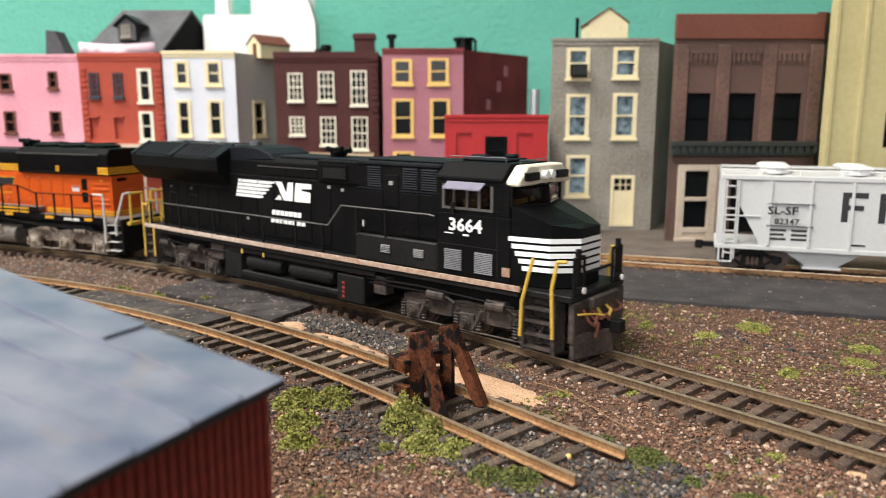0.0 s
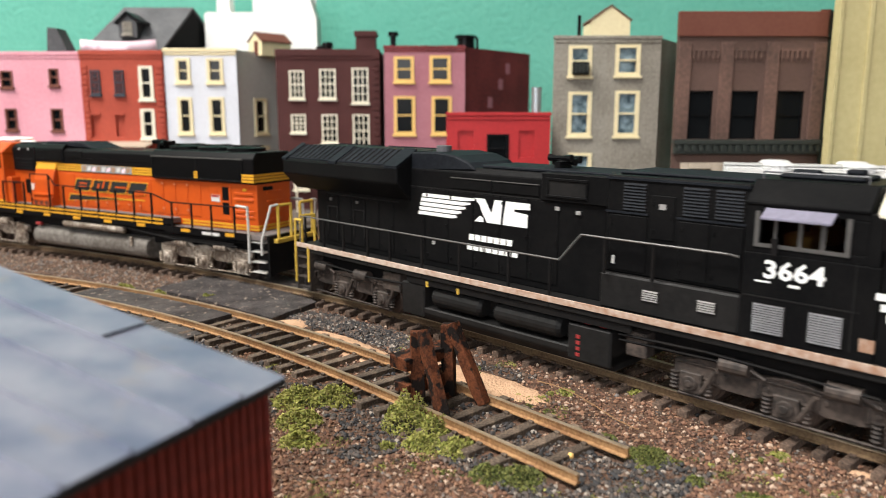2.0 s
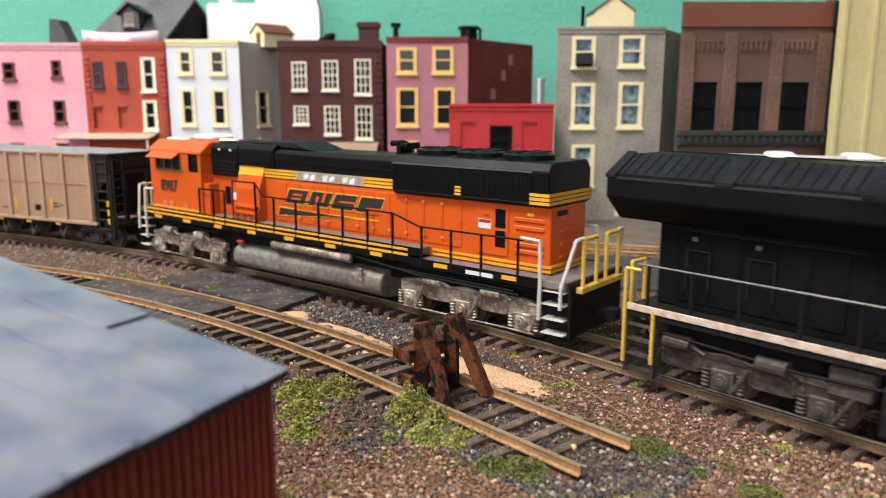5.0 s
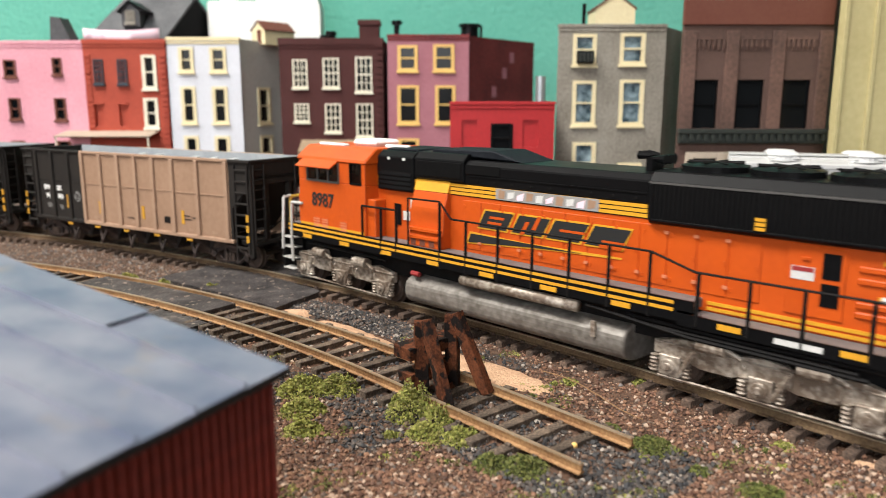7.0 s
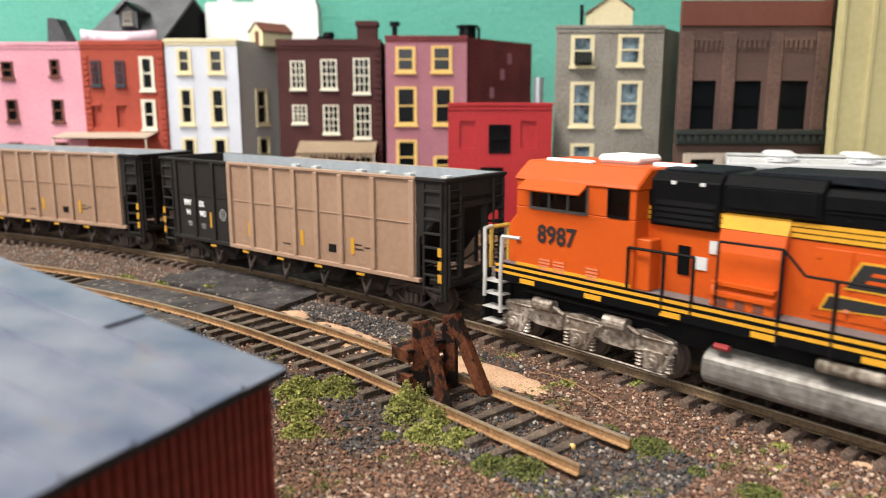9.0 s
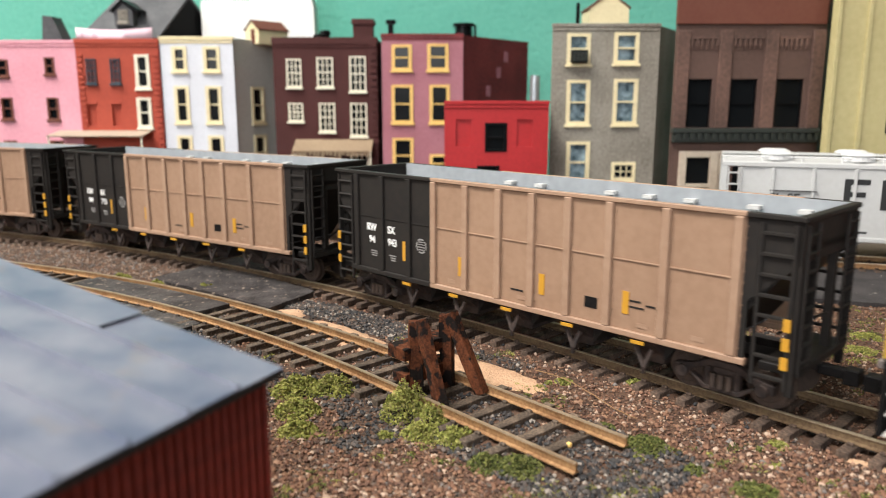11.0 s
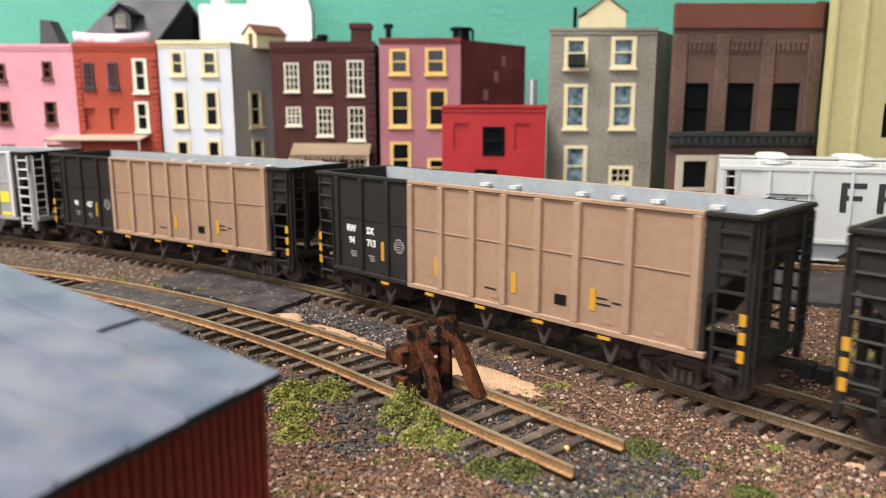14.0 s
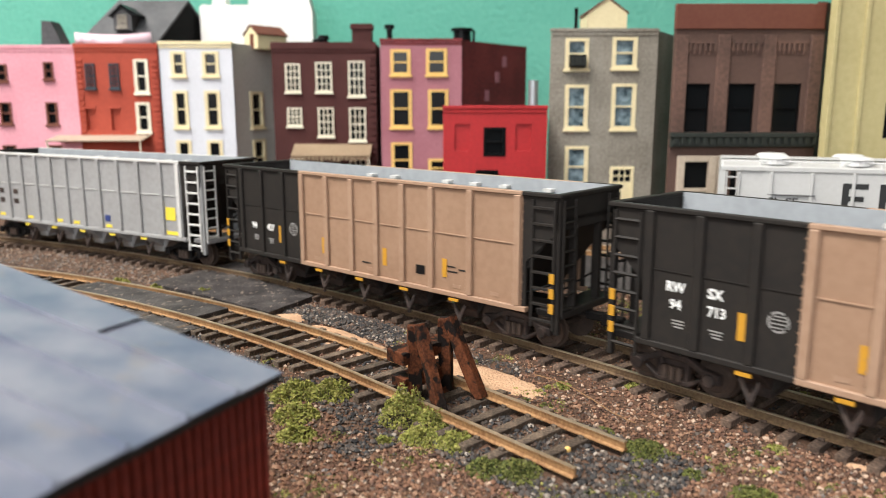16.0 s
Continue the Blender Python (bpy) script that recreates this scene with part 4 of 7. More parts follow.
# ---- shed before the camera ----
def shed():
    """Sheet-metal lean roof on red boarded walls; its long eave runs away from the camera."""
    th = thing("shed", "red boarded shed under a grey sheet-metal roof", "shed", at=mm_pose(-22.2, 100.2, 0, 0))
    ex, ey = Vector((-0.432, -0.902)), Vector((-0.902, 0.432))       # along the eave to the camera, and up the roof
    def P(e, s, z):
        q = ex * e + ey * s
        return (q.x, q.y, z)
    def plate(bm, pts, thick):
        lo = [bm.verts.new(Vector(p) - Vector((0, 0, thick))) for p in pts]
        hi = [bm.verts.new(p) for p in pts]
        n = len(pts)
        for i in range(n):
            bm.faces.new((lo[i], lo[(i + 1) % n], hi[(i + 1) % n], hi[i]))
        bm.faces.new(lo[::-1])
        bm.faces.new(hi)
    rise = 0.17
    LEN, RUN = 44.0, 96.0
    bm = bmesh.new()
    plate(bm, [P(0, 0, 39.2), P(LEN, 0, 39.2), P(LEN, RUN, 39.2 + rise * RUN), P(0, RUN, 39.2 + rise * RUN)], 1.0)
    part("roof_base", bm, SHED_EDGE, th)
    rng = random.Random(5)
    rows = 5
    for k in range(rows):
        e0, e1 = LEN * k / rows, LEN * (k + 1) / rows + (0.35 if k < rows - 1 else 0)
        cuts = [0.0, 26 + 11 * ((k * 3) % 4), RUN]
        for j, (s0, s1) in enumerate(zip(cuts, cuts[1:])):
            bm = bmesh.new()
            lift = 0.28 + 0.16 * (k % 2) + 0.3 * j
            plate(bm, [P(e0, s0 - 0.2, 39.2 + rise * s0 + lift), P(e1, s0 - 0.2, 39.2 + rise * s0 + lift), P(e1, s1, 39.2 + rise * s1 + lift - 0.18), P(e0, s1, 39.2 + rise * s1 + lift - 0.18)], 0.24)
            part("roof_sheet", bm, SHED_ROOF, th, bevel=0.06)
        if k:
            part("roof_seam", rods(0.3, (P(e0, 0.2, 39.75), P(e0, RUN * 0.5, 39.75 + rise * RUN * 0.5), P(e0, RUN, 39.75 + rise * RUN)), seg=6), SHED_ROOF, th)
    inset = 1.9
    wall = bmesh.new()
    for pts in ([P(inset, inset, 0), P(LEN, inset, 0), P(LEN, inset + 2, 0), P(inset, inset + 2, 0)], [P(inset, inset + 2, 0), P(inset + 2, inset + 2, 0), P(inset + 2, RUN, 0), P(inset, RUN, 0)]):
        lo = [wall.verts.new(p) for p in pts]
        hi = [wall.verts.new((p[0], p[1], 38.4)) for p in pts]
        for i in range(4):
            wall.faces.new((lo[i], lo[(i + 1) % 4], hi[(i + 1) % 4], hi[i]))
        wall.faces.new(hi)
    part("wall", wall, SHED_RED, th)
    bm = bmesh.new()
    rod(bm, (*P(inset, inset - 0.1, 0)[:2], 0), (*P(inset, inset - 0.1, 0)[:2], 38.3), 0.36, 6)
    b = part("batten", bm, SHED_RED, th)
    for k in range(1, 27):
        o = ex * (k * 1.58)
        twin(b, o.x, o.y, 0)
    return th


shed()


# ---- the timber bumper on the siding ----
def bumper():
    x, y, a = siding_point(-138.5)
    th = thing("bumper_post", "rust-brown charred timber bumper at the siding's end", "bumper", at=mm_pose(x, y, 1.5, math.degrees(a)))
    def beam(name, p, q, w, d, twist=0):
        p, q = Vector(p), Vector(q)
        bm = bmesh.new()
        L_ = (q - p).length
        m = Matrix.Translation(p) @ (q - p).to_track_quat("Z", "Y").to_matrix().to_4x4() @ pose(0, 0, 0, 0, 0, twist)
        n = 4
        rng = random.Random(int(L_ * 100 + p.y * 7))
        rings = []
        for k in range(n + 1):
            ww, dd = w / 2 * rng.uniform(0.88, 1.06), d / 2 * rng.uniform(0.88, 1.06)
            rings.append([bm.verts.new(m @ Vector((sx * ww + rng.uniform(-.12, .12), sy * dd + rng.uniform(-.12, .12), L_ * k / n))) for sx, sy in ((-1, -1), (1, -1), (1, 1), (-1, 1))])
        for r0, r1 in zip(rings, rings[1:]):
            for i in range(4):
                bm.faces.new((r0[i], r0[(i + 1) % 4], r1[(i + 1) % 4], r1[i]))
        bm.faces.new(rings[0][::-1])
        bm.faces.new(rings[-1])
        return part(name, bm, TIMBER, th, bevel=0.15)
    for s in (-1, 1):
        beam("post", (-1.0, s * 5.6, -1), (-1.6, s * 5.2, 19.4), 3.4, 3.3)
        beam("brace", (10.4, s * 7.0, 0.2), (0.2, s * 5.0, 20.0), 2.9, 3.2)
    beam("crossbeam", (-4.0, -9.6, 11.4), (-4.0, 8.0, 11.8), 6.4, 3.6)
    beam("crossbeam", (-3.8, -8.8, 4.6), (-3.8, 7.4, 5.0), 5.4, 3.0)
    part("wire", rods(0.12, ((-6.4, -9, 4), (-6.8, -4, 1.4), (-6.3, -1, 8)), ((-6.4, -6, 0.5), (-6.6, -2, 5), (-6.4, 2, 9)), seg=4), STEEL, th)


bumper()


# ---- covered hopper on the back track ----
CAR_GREY = surface("pale_grey_car", (0.52, 0.52, 0.51), 0.5, other=(0.44, 0.435, 0.42), amount=0.25, big=40, fine=500, bump=0.05)
WHITE_CAP = surface("white_hatch", (0.68, 0.68, 0.67), 0.5, amount=0.1)
BLACK_PRINT = plain("black_print", (0.012, 0.012, 0.012), 0.6)
WHITE_PRINT = plain("white_print", (0.82, 0.82, 0.8), 0.6)
BLACK_STEEL = surface("black_steel", (0.008, 0.008, 0.0085), 0.5, gloss=0.05, other=(0.016, 0.014, 0.013), amount=0.4, big=120, fine=900)
WHEEL = surface("wheel_steel", (0.06, 0.045, 0.038), 0.5, other=(0.1, 0.07, 0.055), amount=0.5, metal=0.4)


def wheelset(parent, x, r, material=WHEEL):
    """Two wheels on their axle, turning about y."""
    bm = bmesh.new()
    rod(bm, (0, -10, 0), (0, 10, 0), 1.0, 8)
    for s in (-1, 1):
        rod(bm, (0, s * 7.4, 0), (0, s * 7.9, 0), r + 0.6, 28)
        rod(bm, (0, s * 7.9, 0), (0, s * 9.6, 0), r, 28, r - 0.1)
        rod(bm, (0, s * 9.6, 0), (0, s * 9.9, 0), r * 0.76, 28, r * 0.7)
        rod(bm, (0, s * 9.9, 0), (0, s * 10.6, 0), r * 0.34, 12)
        for k in range(6):
            a = k * math.tau / 6
            rod(bm, (r * 0.55 * math.cos(a), s * 9.8, r * 0.55 * math.sin(a)), (r * 0.55 * math.cos(a), s * 10.15, r * 0.55 * math.sin(a)), 0.35, 5)
    ob = part("wheelset", bm, material, parent)
    ob.location = (x * MM, 0, r * MM)
    return ob


def freight_truck(parent, x, half=10.0, r=5.25, material=BLACK_STEEL):
    """Cast sideframes, bolster and springs; wheelsets are parts of the car."""
    for s in (-1, 1):
        y0, y1 = sorted((s * 11.0, s * 13.2))
        bm = bmesh.new()
        # top chord, bowed bottom chord and two columns leave the openings between them
        for out in (((-half - 2.6, 4.2), (-half - 2.6, 6.8), (-half + 2.4, 7.6), (-3.6, 9.8), (3.6, 9.8), (half - 2.4, 7.6), (half + 2.6, 6.8), (half + 2.6, 4.2), (half - 2.0, 5.4), (half - 2.6, 6.2), (3.2, 8.0), (-3.2, 8.0), (-half + 2.6, 6.2), (-half + 2.0, 5.4)),
                    ((-half + 1.9, 5.3), (-half + 2.4, 4.2), (-4.6, 1.8), (4.6, 1.8), (half - 2.4, 4.2), (half - 1.9, 5.3), (4.2, 3.1), (-4.2, 3.1)),
                    ((-4.4, 3.0), (-3.0, 3.0), (-3.0, 8.1), (-4.4, 8.1)), ((3.0, 3.0), (4.4, 3.0), (4.4, 8.1), (3.0, 8.1))):
            prism(bm, [(x + a, z) for a, z in out], "y", y0, y1)
        for q in (-half, half):
            rod(bm, (x + q, s * 13.0, 5.25), (x + q, s * 14.2, 5.25), 1.7, 10)
        fr = part("sideframe", bm, material, parent, bevel=0.25)
        bm = bmesh.new()
        for q in (-2.0, 0.0, 2.0):
            rod(bm, (x + q, s * 13.4, 3.0), (x + q, s * 13.4, 6.6), 0.85, 8)
        part("spring", bm, WHEEL, fr)
    part("bolster", boxes((x - 2.6, x + 2.6, -12, 12, 5.0, 8.6)), material, parent)
    return [wheelset(parent, x - half, r), wheelset(parent, x + half, r)]


def coupler(parent, x, s):
    bm = boxes((min(x, x + s * 8), max(x, x + s * 8), -1.3, 1.3, 8.4, 10.8), (min(x + s * 6, x + s * 9.6), max(x + s * 6, x + s * 9.6), -2.4, 1.2, 7.6, 11.4))
    return part("coupler", bm, BLACK_STEEL, parent, bevel=0.3)


def ladder(parent, x0, x1, y, z0, z1, n, material, along="x", thick=0.4):
    if along == "x":
        lines = [((x0, y, z0), (x0, y, z1)), ((x1, y, z0), (x1, y, z1))] + [((x0, y, z0 + (z1 - z0) * (k + 0.5) / n), (x1, y, z0 + (z1 - z0) * (k + 0.5) / n)) for k in range(n)]
    else:
        lines = [((y, x0, z0), (y, x0, z1)), ((y, x1, z0), (y, x1, z1))] + [((y, x0, z0 + (z1 - z0) * (k + 0.5) / n), (y, x1, z0 + (z1 - z0) * (k + 0.5) / n)) for k in range(n)]
    return part("ladder", rods(thick, *lines, seg=5), material, parent)


def covered_hopper():
    x, y, a = back_point(-7)
    th = thing("covered_hopper_car", "pale grey covered hopper car with black lettering", "freight car", at=mm_pose(x, y, RAIL_TOP, math.degrees(a)))
    X1 = 180
    part("side", boxes((19, X1 - 19, -16.2, 16.2, 12.6, 42.4)), CAR_GREY, th)
    part("roof", prisms("x", (((-16.8, 42.4), (-16.8, 44.4), (-9, 46.6), (9, 46.6), (16.8, 44.4), (16.8, 42.4)), 1, X1 - 1)), CAR_GREY, th, bevel=0.2)
    part("sill", boxes((0, X1, -16.8, 16.8, 10.6, 12.6)), CAR_GREY, th, bevel=0.2)
    for k in range(9):
        xx = 22 + k * 16.5
        part("rib", boxes((xx, xx + 1.3, -17.2, -16.2, 12.7, 42.3)), CAR_GREY, th, bevel=0.2)
    for s, x0 in ((1, 1.0), (-1, X1 - 1.0)):
        part("end_post", boxes(*[(min(x0, x0 + s * 2.4), max(x0, x0 + s * 2.4), q - 1.2, q + 1.2, 12.6, 42.4) for q in (-15.4, 15.4)]), CAR_GREY, th)
        part("end_slope", prisms("y", (((x0 + s * 18.4, 12.7), (x0 + s * 18.4, 42.3), (x0 + s * 8, 42.3), (x0 + s * 8, 32)), -15.8, 15.8)), CAR_GREY, th)
        ladder(th, -13, -7, x0 + s * 0.2, 13, 42, 6, CAR_GREY, "y")
        ladder(th, x0 + s * 3, x0 + s * 7.5, -16.4, 6, 42, 7, CAR_GREY)
        part("step", rods(0.45, ((x0 + s * 1, -16.6, 11), (x0 + s * 1, -16.6, 4.5), (x0 + s * 6.5, -16.6, 4.5), (x0 + s * 6.5, -16.6, 11))), CAR_GREY, th)
        part("end_rail", rods(0.4, ((x0 + s * 0.6, -16.4, 26), (x0 + s * 17.6, -16.4, 26)), ((x0 + s * 8.4, -16.4, 13), (x0 + s * 8.4, -16.4, 42))), CAR_GREY, th)
        coupler(th, x0, -s)
    part("running_board", boxes((1, X1 - 1, -4, 4, 47.2, 47.9)), CAR_GREY, th)
    part("roof_rail", rods(0.35, ((1, -15, 46.8), (X1 - 1, -15, 46.8)), *[((q, -15, 44.5), (q, -15, 46.8)) for q in range(2, 180, 16)]), WHITE_CAP, th)
    for k in range(4):
        for s in (-1, 1):
            bm = bmesh.new()
            rod(bm, (24 + 33 * k, s * 9.5, 45.4), (24 + 33 * k, s * 9.5, 48.0), 6.8, 20, 6.6)
            rod(bm, (24 + 33 * k, s * 9.5, 48.0), (24 + 33 * k, s * 9.5, 49.0), 7.2, 20, 5.6)
            part("hatch", bm, WHITE_CAP, th)
    for k in range(3):
        xx = 46 + 44 * k
        part("chute", prisms("y", (((xx - 17, 10.6), (xx + 17, 10.6), (xx + 6, 3.2), (xx - 6, 3.2)), -11.5, 11.5)), CAR_GREY, th, bevel=0.2)
        part("gate", boxes((xx - 8, xx + 8, -12.4, 12.4, 2.4, 3.4)), WHITE_CAP, th)
    freight_truck(th, 17)
    freight_truck(th, X1 - 17)
    for nm, t, s, xx, z in (("reporting_mark", "SL-SF", 3.6, 21.6, 27.4), ("car_number", "82347", 2.6, 24.6, 23)):
        lettering(nm, t, s, xx, -17.25, z, BLACK_PRINT, th, 1.15)
    part("data_bars", boxes(*[(22, 30 - (k % 2), -16.35, -16.2, 19.6 - 2 * k, 20.6 - 2 * k) for k in range(3)], *[(32, 40 - (k % 2), -16.35, -16.2, 19.6 - 2 * k, 20.6 - 2 * k) for k in range(3)],
                            (21.6, 41, -17.3, -16.2, 32.0, 32.25), (21.6, 41, -17.3, -16.2, 22, 22.25), (56, 62, -16.35, -16.2, 14.4, 15.2)), BLACK_PRINT, th)
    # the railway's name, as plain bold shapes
    marks = []
    for k in range(2):
        q = 51.5 + k * 14.5
        marks += [(q, q + 2.6, -16.4, -16.2, 25, 38)]
        marks += [(q + 2.6, q + 10, -16.4, -16.2, 35.6, 38), (q + 2.6, q + 8.6, -16.4, -16.2, 30.2, 32.4)]
        if k % 2:
            marks += [(q + 8, q + 10.4, -16.4, -16.2, 32.4, 35.6), (q + 7.2, q + 9.8, -16.4, -16.2, 25, 30.2)]
    for m in marks:
        part("name_shape", boxes(m), BLACK_PRINT, th)
    return th


covered_hopper()
# ---- the train ----
# car space: x forward, y to the left (away from the street's viewer), z over the rail head, all in millimetres
ENGINE_BLACK = surface("engine_black", (0.0045, 0.0046, 0.005), 0.38, other=(0.009, 0.0088, 0.0088), amount=0.4, gloss=0.05, big=70, fine=800, bump=0.06)
# the engine black made lighter and bluer: sheen put into the colour
ENGINE_BLACK_SHEEN = surface("engine_roof", (0.008, 0.0092, 0.0118), 0.55, other=(0.018, 0.02, 0.024), amount=0.5, gloss=0.05, big=70, fine=800, bump=0.06)
ENGINE_DUST = surface("dusty_underframe", (0.085, 0.064, 0.053), 0.65, other=(0.022, 0.018, 0.016), amount=0.6, big=90, fine=700, bump=0.2)
ENGINE_GREY = surface("dusty_black_panel", (0.016, 0.0152, 0.015), 0.5, gloss=0.14, other=(0.008, 0.008, 0.008), amount=0.5, big=90, fine=700)
SILL_TAN = surface("sill_dusty_white", (0.52, 0.43, 0.36), 0.7, other=(0.3, 0.17, 0.11), amount=0.6, big=12, fine=500)
GRAB_YELLOW = surface("grab_yellow", (0.62, 0.41, 0.06), 0.55, other=(0.45, 0.28, 0.05), amount=0.4)
GRILLE = surface("grille_silver", (0.13, 0.13, 0.14), 0.45, metal=0.3)
RAIL_STEEL = surface("dull_steel_rail", (0.14, 0.135, 0.13), 0.4, metal=0.4)
PALE_ORANGE = surface("faded_orange", (0.62, 0.2, 0.1), 0.6, amount=0.3)
LILAC_GREY = surface("shade_lilac_grey", (0.2, 0.19, 0.25), 0.6)
CAB_GLASS = clear_glass("cab_glass", (0.4, 0.39, 0.36))
CAB_SEAT = surface("cab_interior_tan", (0.36, 0.2, 0.06), 0.7)
LAMP_WHITE = plain("headlamp_lens", (0.9, 0.9, 0.86), 0.15)
ORANGE = surface("engine_orange", (0.52, 0.078, 0.007), 0.45, other=(0.43, 0.06, 0.006), amount=0.3, big=60, fine=600, bump=0.05)
STRIPE_YELLOW = surface("stripe_yellow", (0.64, 0.32, 0.022), 0.5, other=(0.5, 0.23, 0.02), amount=0.3)
TANK_GREY = surface("tank_grey", (0.26, 0.24, 0.215), 0.42, other=(0.12, 0.105, 0.09), amount=0.6, big=60, fine=500, metal=0.25)
SILVER_TRUCK = surface("silver_truck", (0.5, 0.44, 0.37), 0.5, other=(0.16, 0.12, 0.09), amount=0.75, big=110, fine=700, metal=0.3, bump=0.2)
WALK_GREY = surface("walkway_grey", (0.13, 0.115, 0.115), 0.7, other=(0.2, 0.16, 0.14), amount=0.5)
RAIL_WHITE = surface("handrail_white", (0.5, 0.48, 0.45), 0.5, amount=0.2)
COAL_TAN = surface("car_tan", (0.325, 0.205, 0.135), 0.55, other=(0.25, 0.15, 0.095), amount=0.4, big=35, fine=400, bump=0.08)
COAL_TAN_PALE = surface("car_tan_pale", (0.36, 0.235, 0.16), 0.55, other=(0.28, 0.17, 0.11), amount=0.4, big=35, fine=400, bump=0.08)
COAL_BLACK = surface("car_black", (0.021, 0.019, 0.018), 0.55, gloss=0.12, other=(0.028, 0.024, 0.021), amount=0.5, big=50, fine=400, bump=0.08)
COAL_INSIDE = surface("car_inside_grey", (0.33, 0.35, 0.37), 0.5, other=(0.26, 0.275, 0.29), amount=0.4, big=40, fine=400)
SILVER_SIDE = surface("car_silver", (0.33, 0.33, 0.33), 0.5, other=(0.25, 0.245, 0.24), amount=0.4, big=40, fine=500, metal=0.0, bump=0.06)
SEAL_GREY = surface("seal_grey", (0.3, 0.29, 0.28), 0.6, amount=0.3)
PALE_TRIM = surface("car_pale_trim", (0.6, 0.59, 0.57), 0.5, amount=0.2)
TAG_YELLOW = plain("tag_yellow", (0.5, 0.25, 0.02), 0.6)
TAG_LEMON = plain("tag_lemon", (0.8, 0.62, 0.06), 0.5)
RUST_TRUCK = surface("rusty_truck", (0.06, 0.039, 0.031), 0.7, other=(0.018, 0.013, 0.012), amount=0.6, big=120, fine=800)
RED_DOT = plain("red_tap", (0.26, 0.025, 0.025), 0.5)
BLUE_DOT = plain("blue_label", (0.03, 0.05, 0.18), 0.5)

WHEELSETS = []       # (wheelset, radius)


def engine_truck(parent, x, material, axles=(-23.0, 0.0, 23.0), r=6.0, spring=None, lift=0.8):
    """A three-axle truck: fish-bellied sideframes with journal boxes, springs, dampers and brake cylinders."""
    for s in (-1, 1):
        y0, y1 = sorted((s * 11.6, s * 13.8))
        bm = bmesh.new()
        a = axles[2]
        out = ((-a - 5, 6.8), (-a - 5, 10.2), (-a + 4, 11.8), (-a / 2, 10.0), (0, 11.6), (a / 2, 10.0), (a - 4, 11.8), (a + 5, 10.2), (a + 5, 6.8), (a - 3.6, 6.2), (a / 2 + 4, 5.0), (a / 2 - 4, 5.0), (3.4, 6.4),
               (-3.4, 6.4), (-a / 2 + 4, 5.0), (-a / 2 - 4, 5.0), (-a + 3.6, 6.2))
        prism(bm, [(x + p, z + lift) for p, z in out], "y", y0, y1)
        # cast ribs and bolt bosses on the face
        for p in (-a * 0.72, -a * 0.28, a * 0.28, a * 0.72):
            bx(bm, x + p - 0.5, x + p + 0.5, min(s * 13.6, s * 14.5), max(s * 13.6, s * 14.5), 6.4 + lift, 10.2 + lift)
            rod(bm, (x + p + 2, s * 13.6, 8.4 + lift), (x + p + 2, s * 14.4, 8.4 + lift), 0.7, 8)
        bx(bm, x - a - 4.4, x + a + 4.4, min(s * 13.6, s * 14.2), max(s * 13.6, s * 14.2), 9.6 + lift, 10.2 + lift)
        fr = part("sideframe", bm, material, parent, bevel=0.2)
        for q in axles:
            bm = boxes((x + q - 2.9, x + q + 2.9, min(s * 13.0, s * 15.0), max(s * 13.0, s * 15.0), 3.2, 8.6))
            rod(bm, (x + q, s * 15.0, 5.9), (x + q, s * 15.8, 5.9), 2.0, 12)
            rod(bm, (x + q, s * 15.8, 5.9), (x + q, s * 16.3, 5.9), 1.1, 10)
            part("journal_box", bm, material, fr, bevel=0.25)
            for d in (-4.4, 4.4):
                bm = bmesh.new()
                rings = [[bm.verts.new((x + q + d + rr * math.cos(a * math.tau / 8), s * 14.2 + rr * math.sin(a * math.tau / 8), z)) for a in range(8)]
                         for z, rr in [(3.4 + 0.5 * k, 1.25 if k % 2 else 0.75) for k in range(10)]]
                for r0, r1 in zip(rings, rings[1:]):
                    for a in range(8):
                        bm.faces.new((r0[a], r0[(a + 1) % 8], r1[(a + 1) % 8], r1[a]))
                bm.faces.new(rings[0][::-1])
                bm.faces.new(rings[-1])
                part("spring", bm, spring or material, fr)
            part("tie_strap", boxes((x + q - 3.6, x + q + 3.6, min(s * 13.2, s * 14.2), max(s * 13.2, s * 14.2), 2.0, 2.9)), material, fr, bevel=0.15)
            part("damper", rods(0.6, ((x + q + 3.2, s * 15.2, 4.4), (x + q + 6.4, s * 15.2, 9.6 + lift)), seg=8), spring or material, fr)
        for q in (axles[0] * 0.52, axles[2] * 0.52):
            bm = bmesh.new()
            rod(bm, (x + q - 3.6, s * 14.8, 12 + lift), (x + q + 3.4, s * 14.8, 12 + lift), 2.0, 14)
            rod(bm, (x + q + 3.4, s * 14.8, 12 + lift), (x + q + 7.2, s * 14.8, 10.4 + lift), 0.6, 6)
            part("brake_cylinder", bm, spring or material, fr, smooth=False)
        part("brake_rod", rods(0.35, ((x + axles[0] - 3, s * 14.6, 2.8), (x + axles[2] + 3, s * 14.6, 2.8))), material, fr)
    part("truck_bolster", boxes((x - 20, x + 20, -10.5, 10.5, 6.5, 9.0)), BLACK_STEEL, parent)
    for q in axles:
        WHEELSETS.append((wheelset(parent, x + q, r), r))


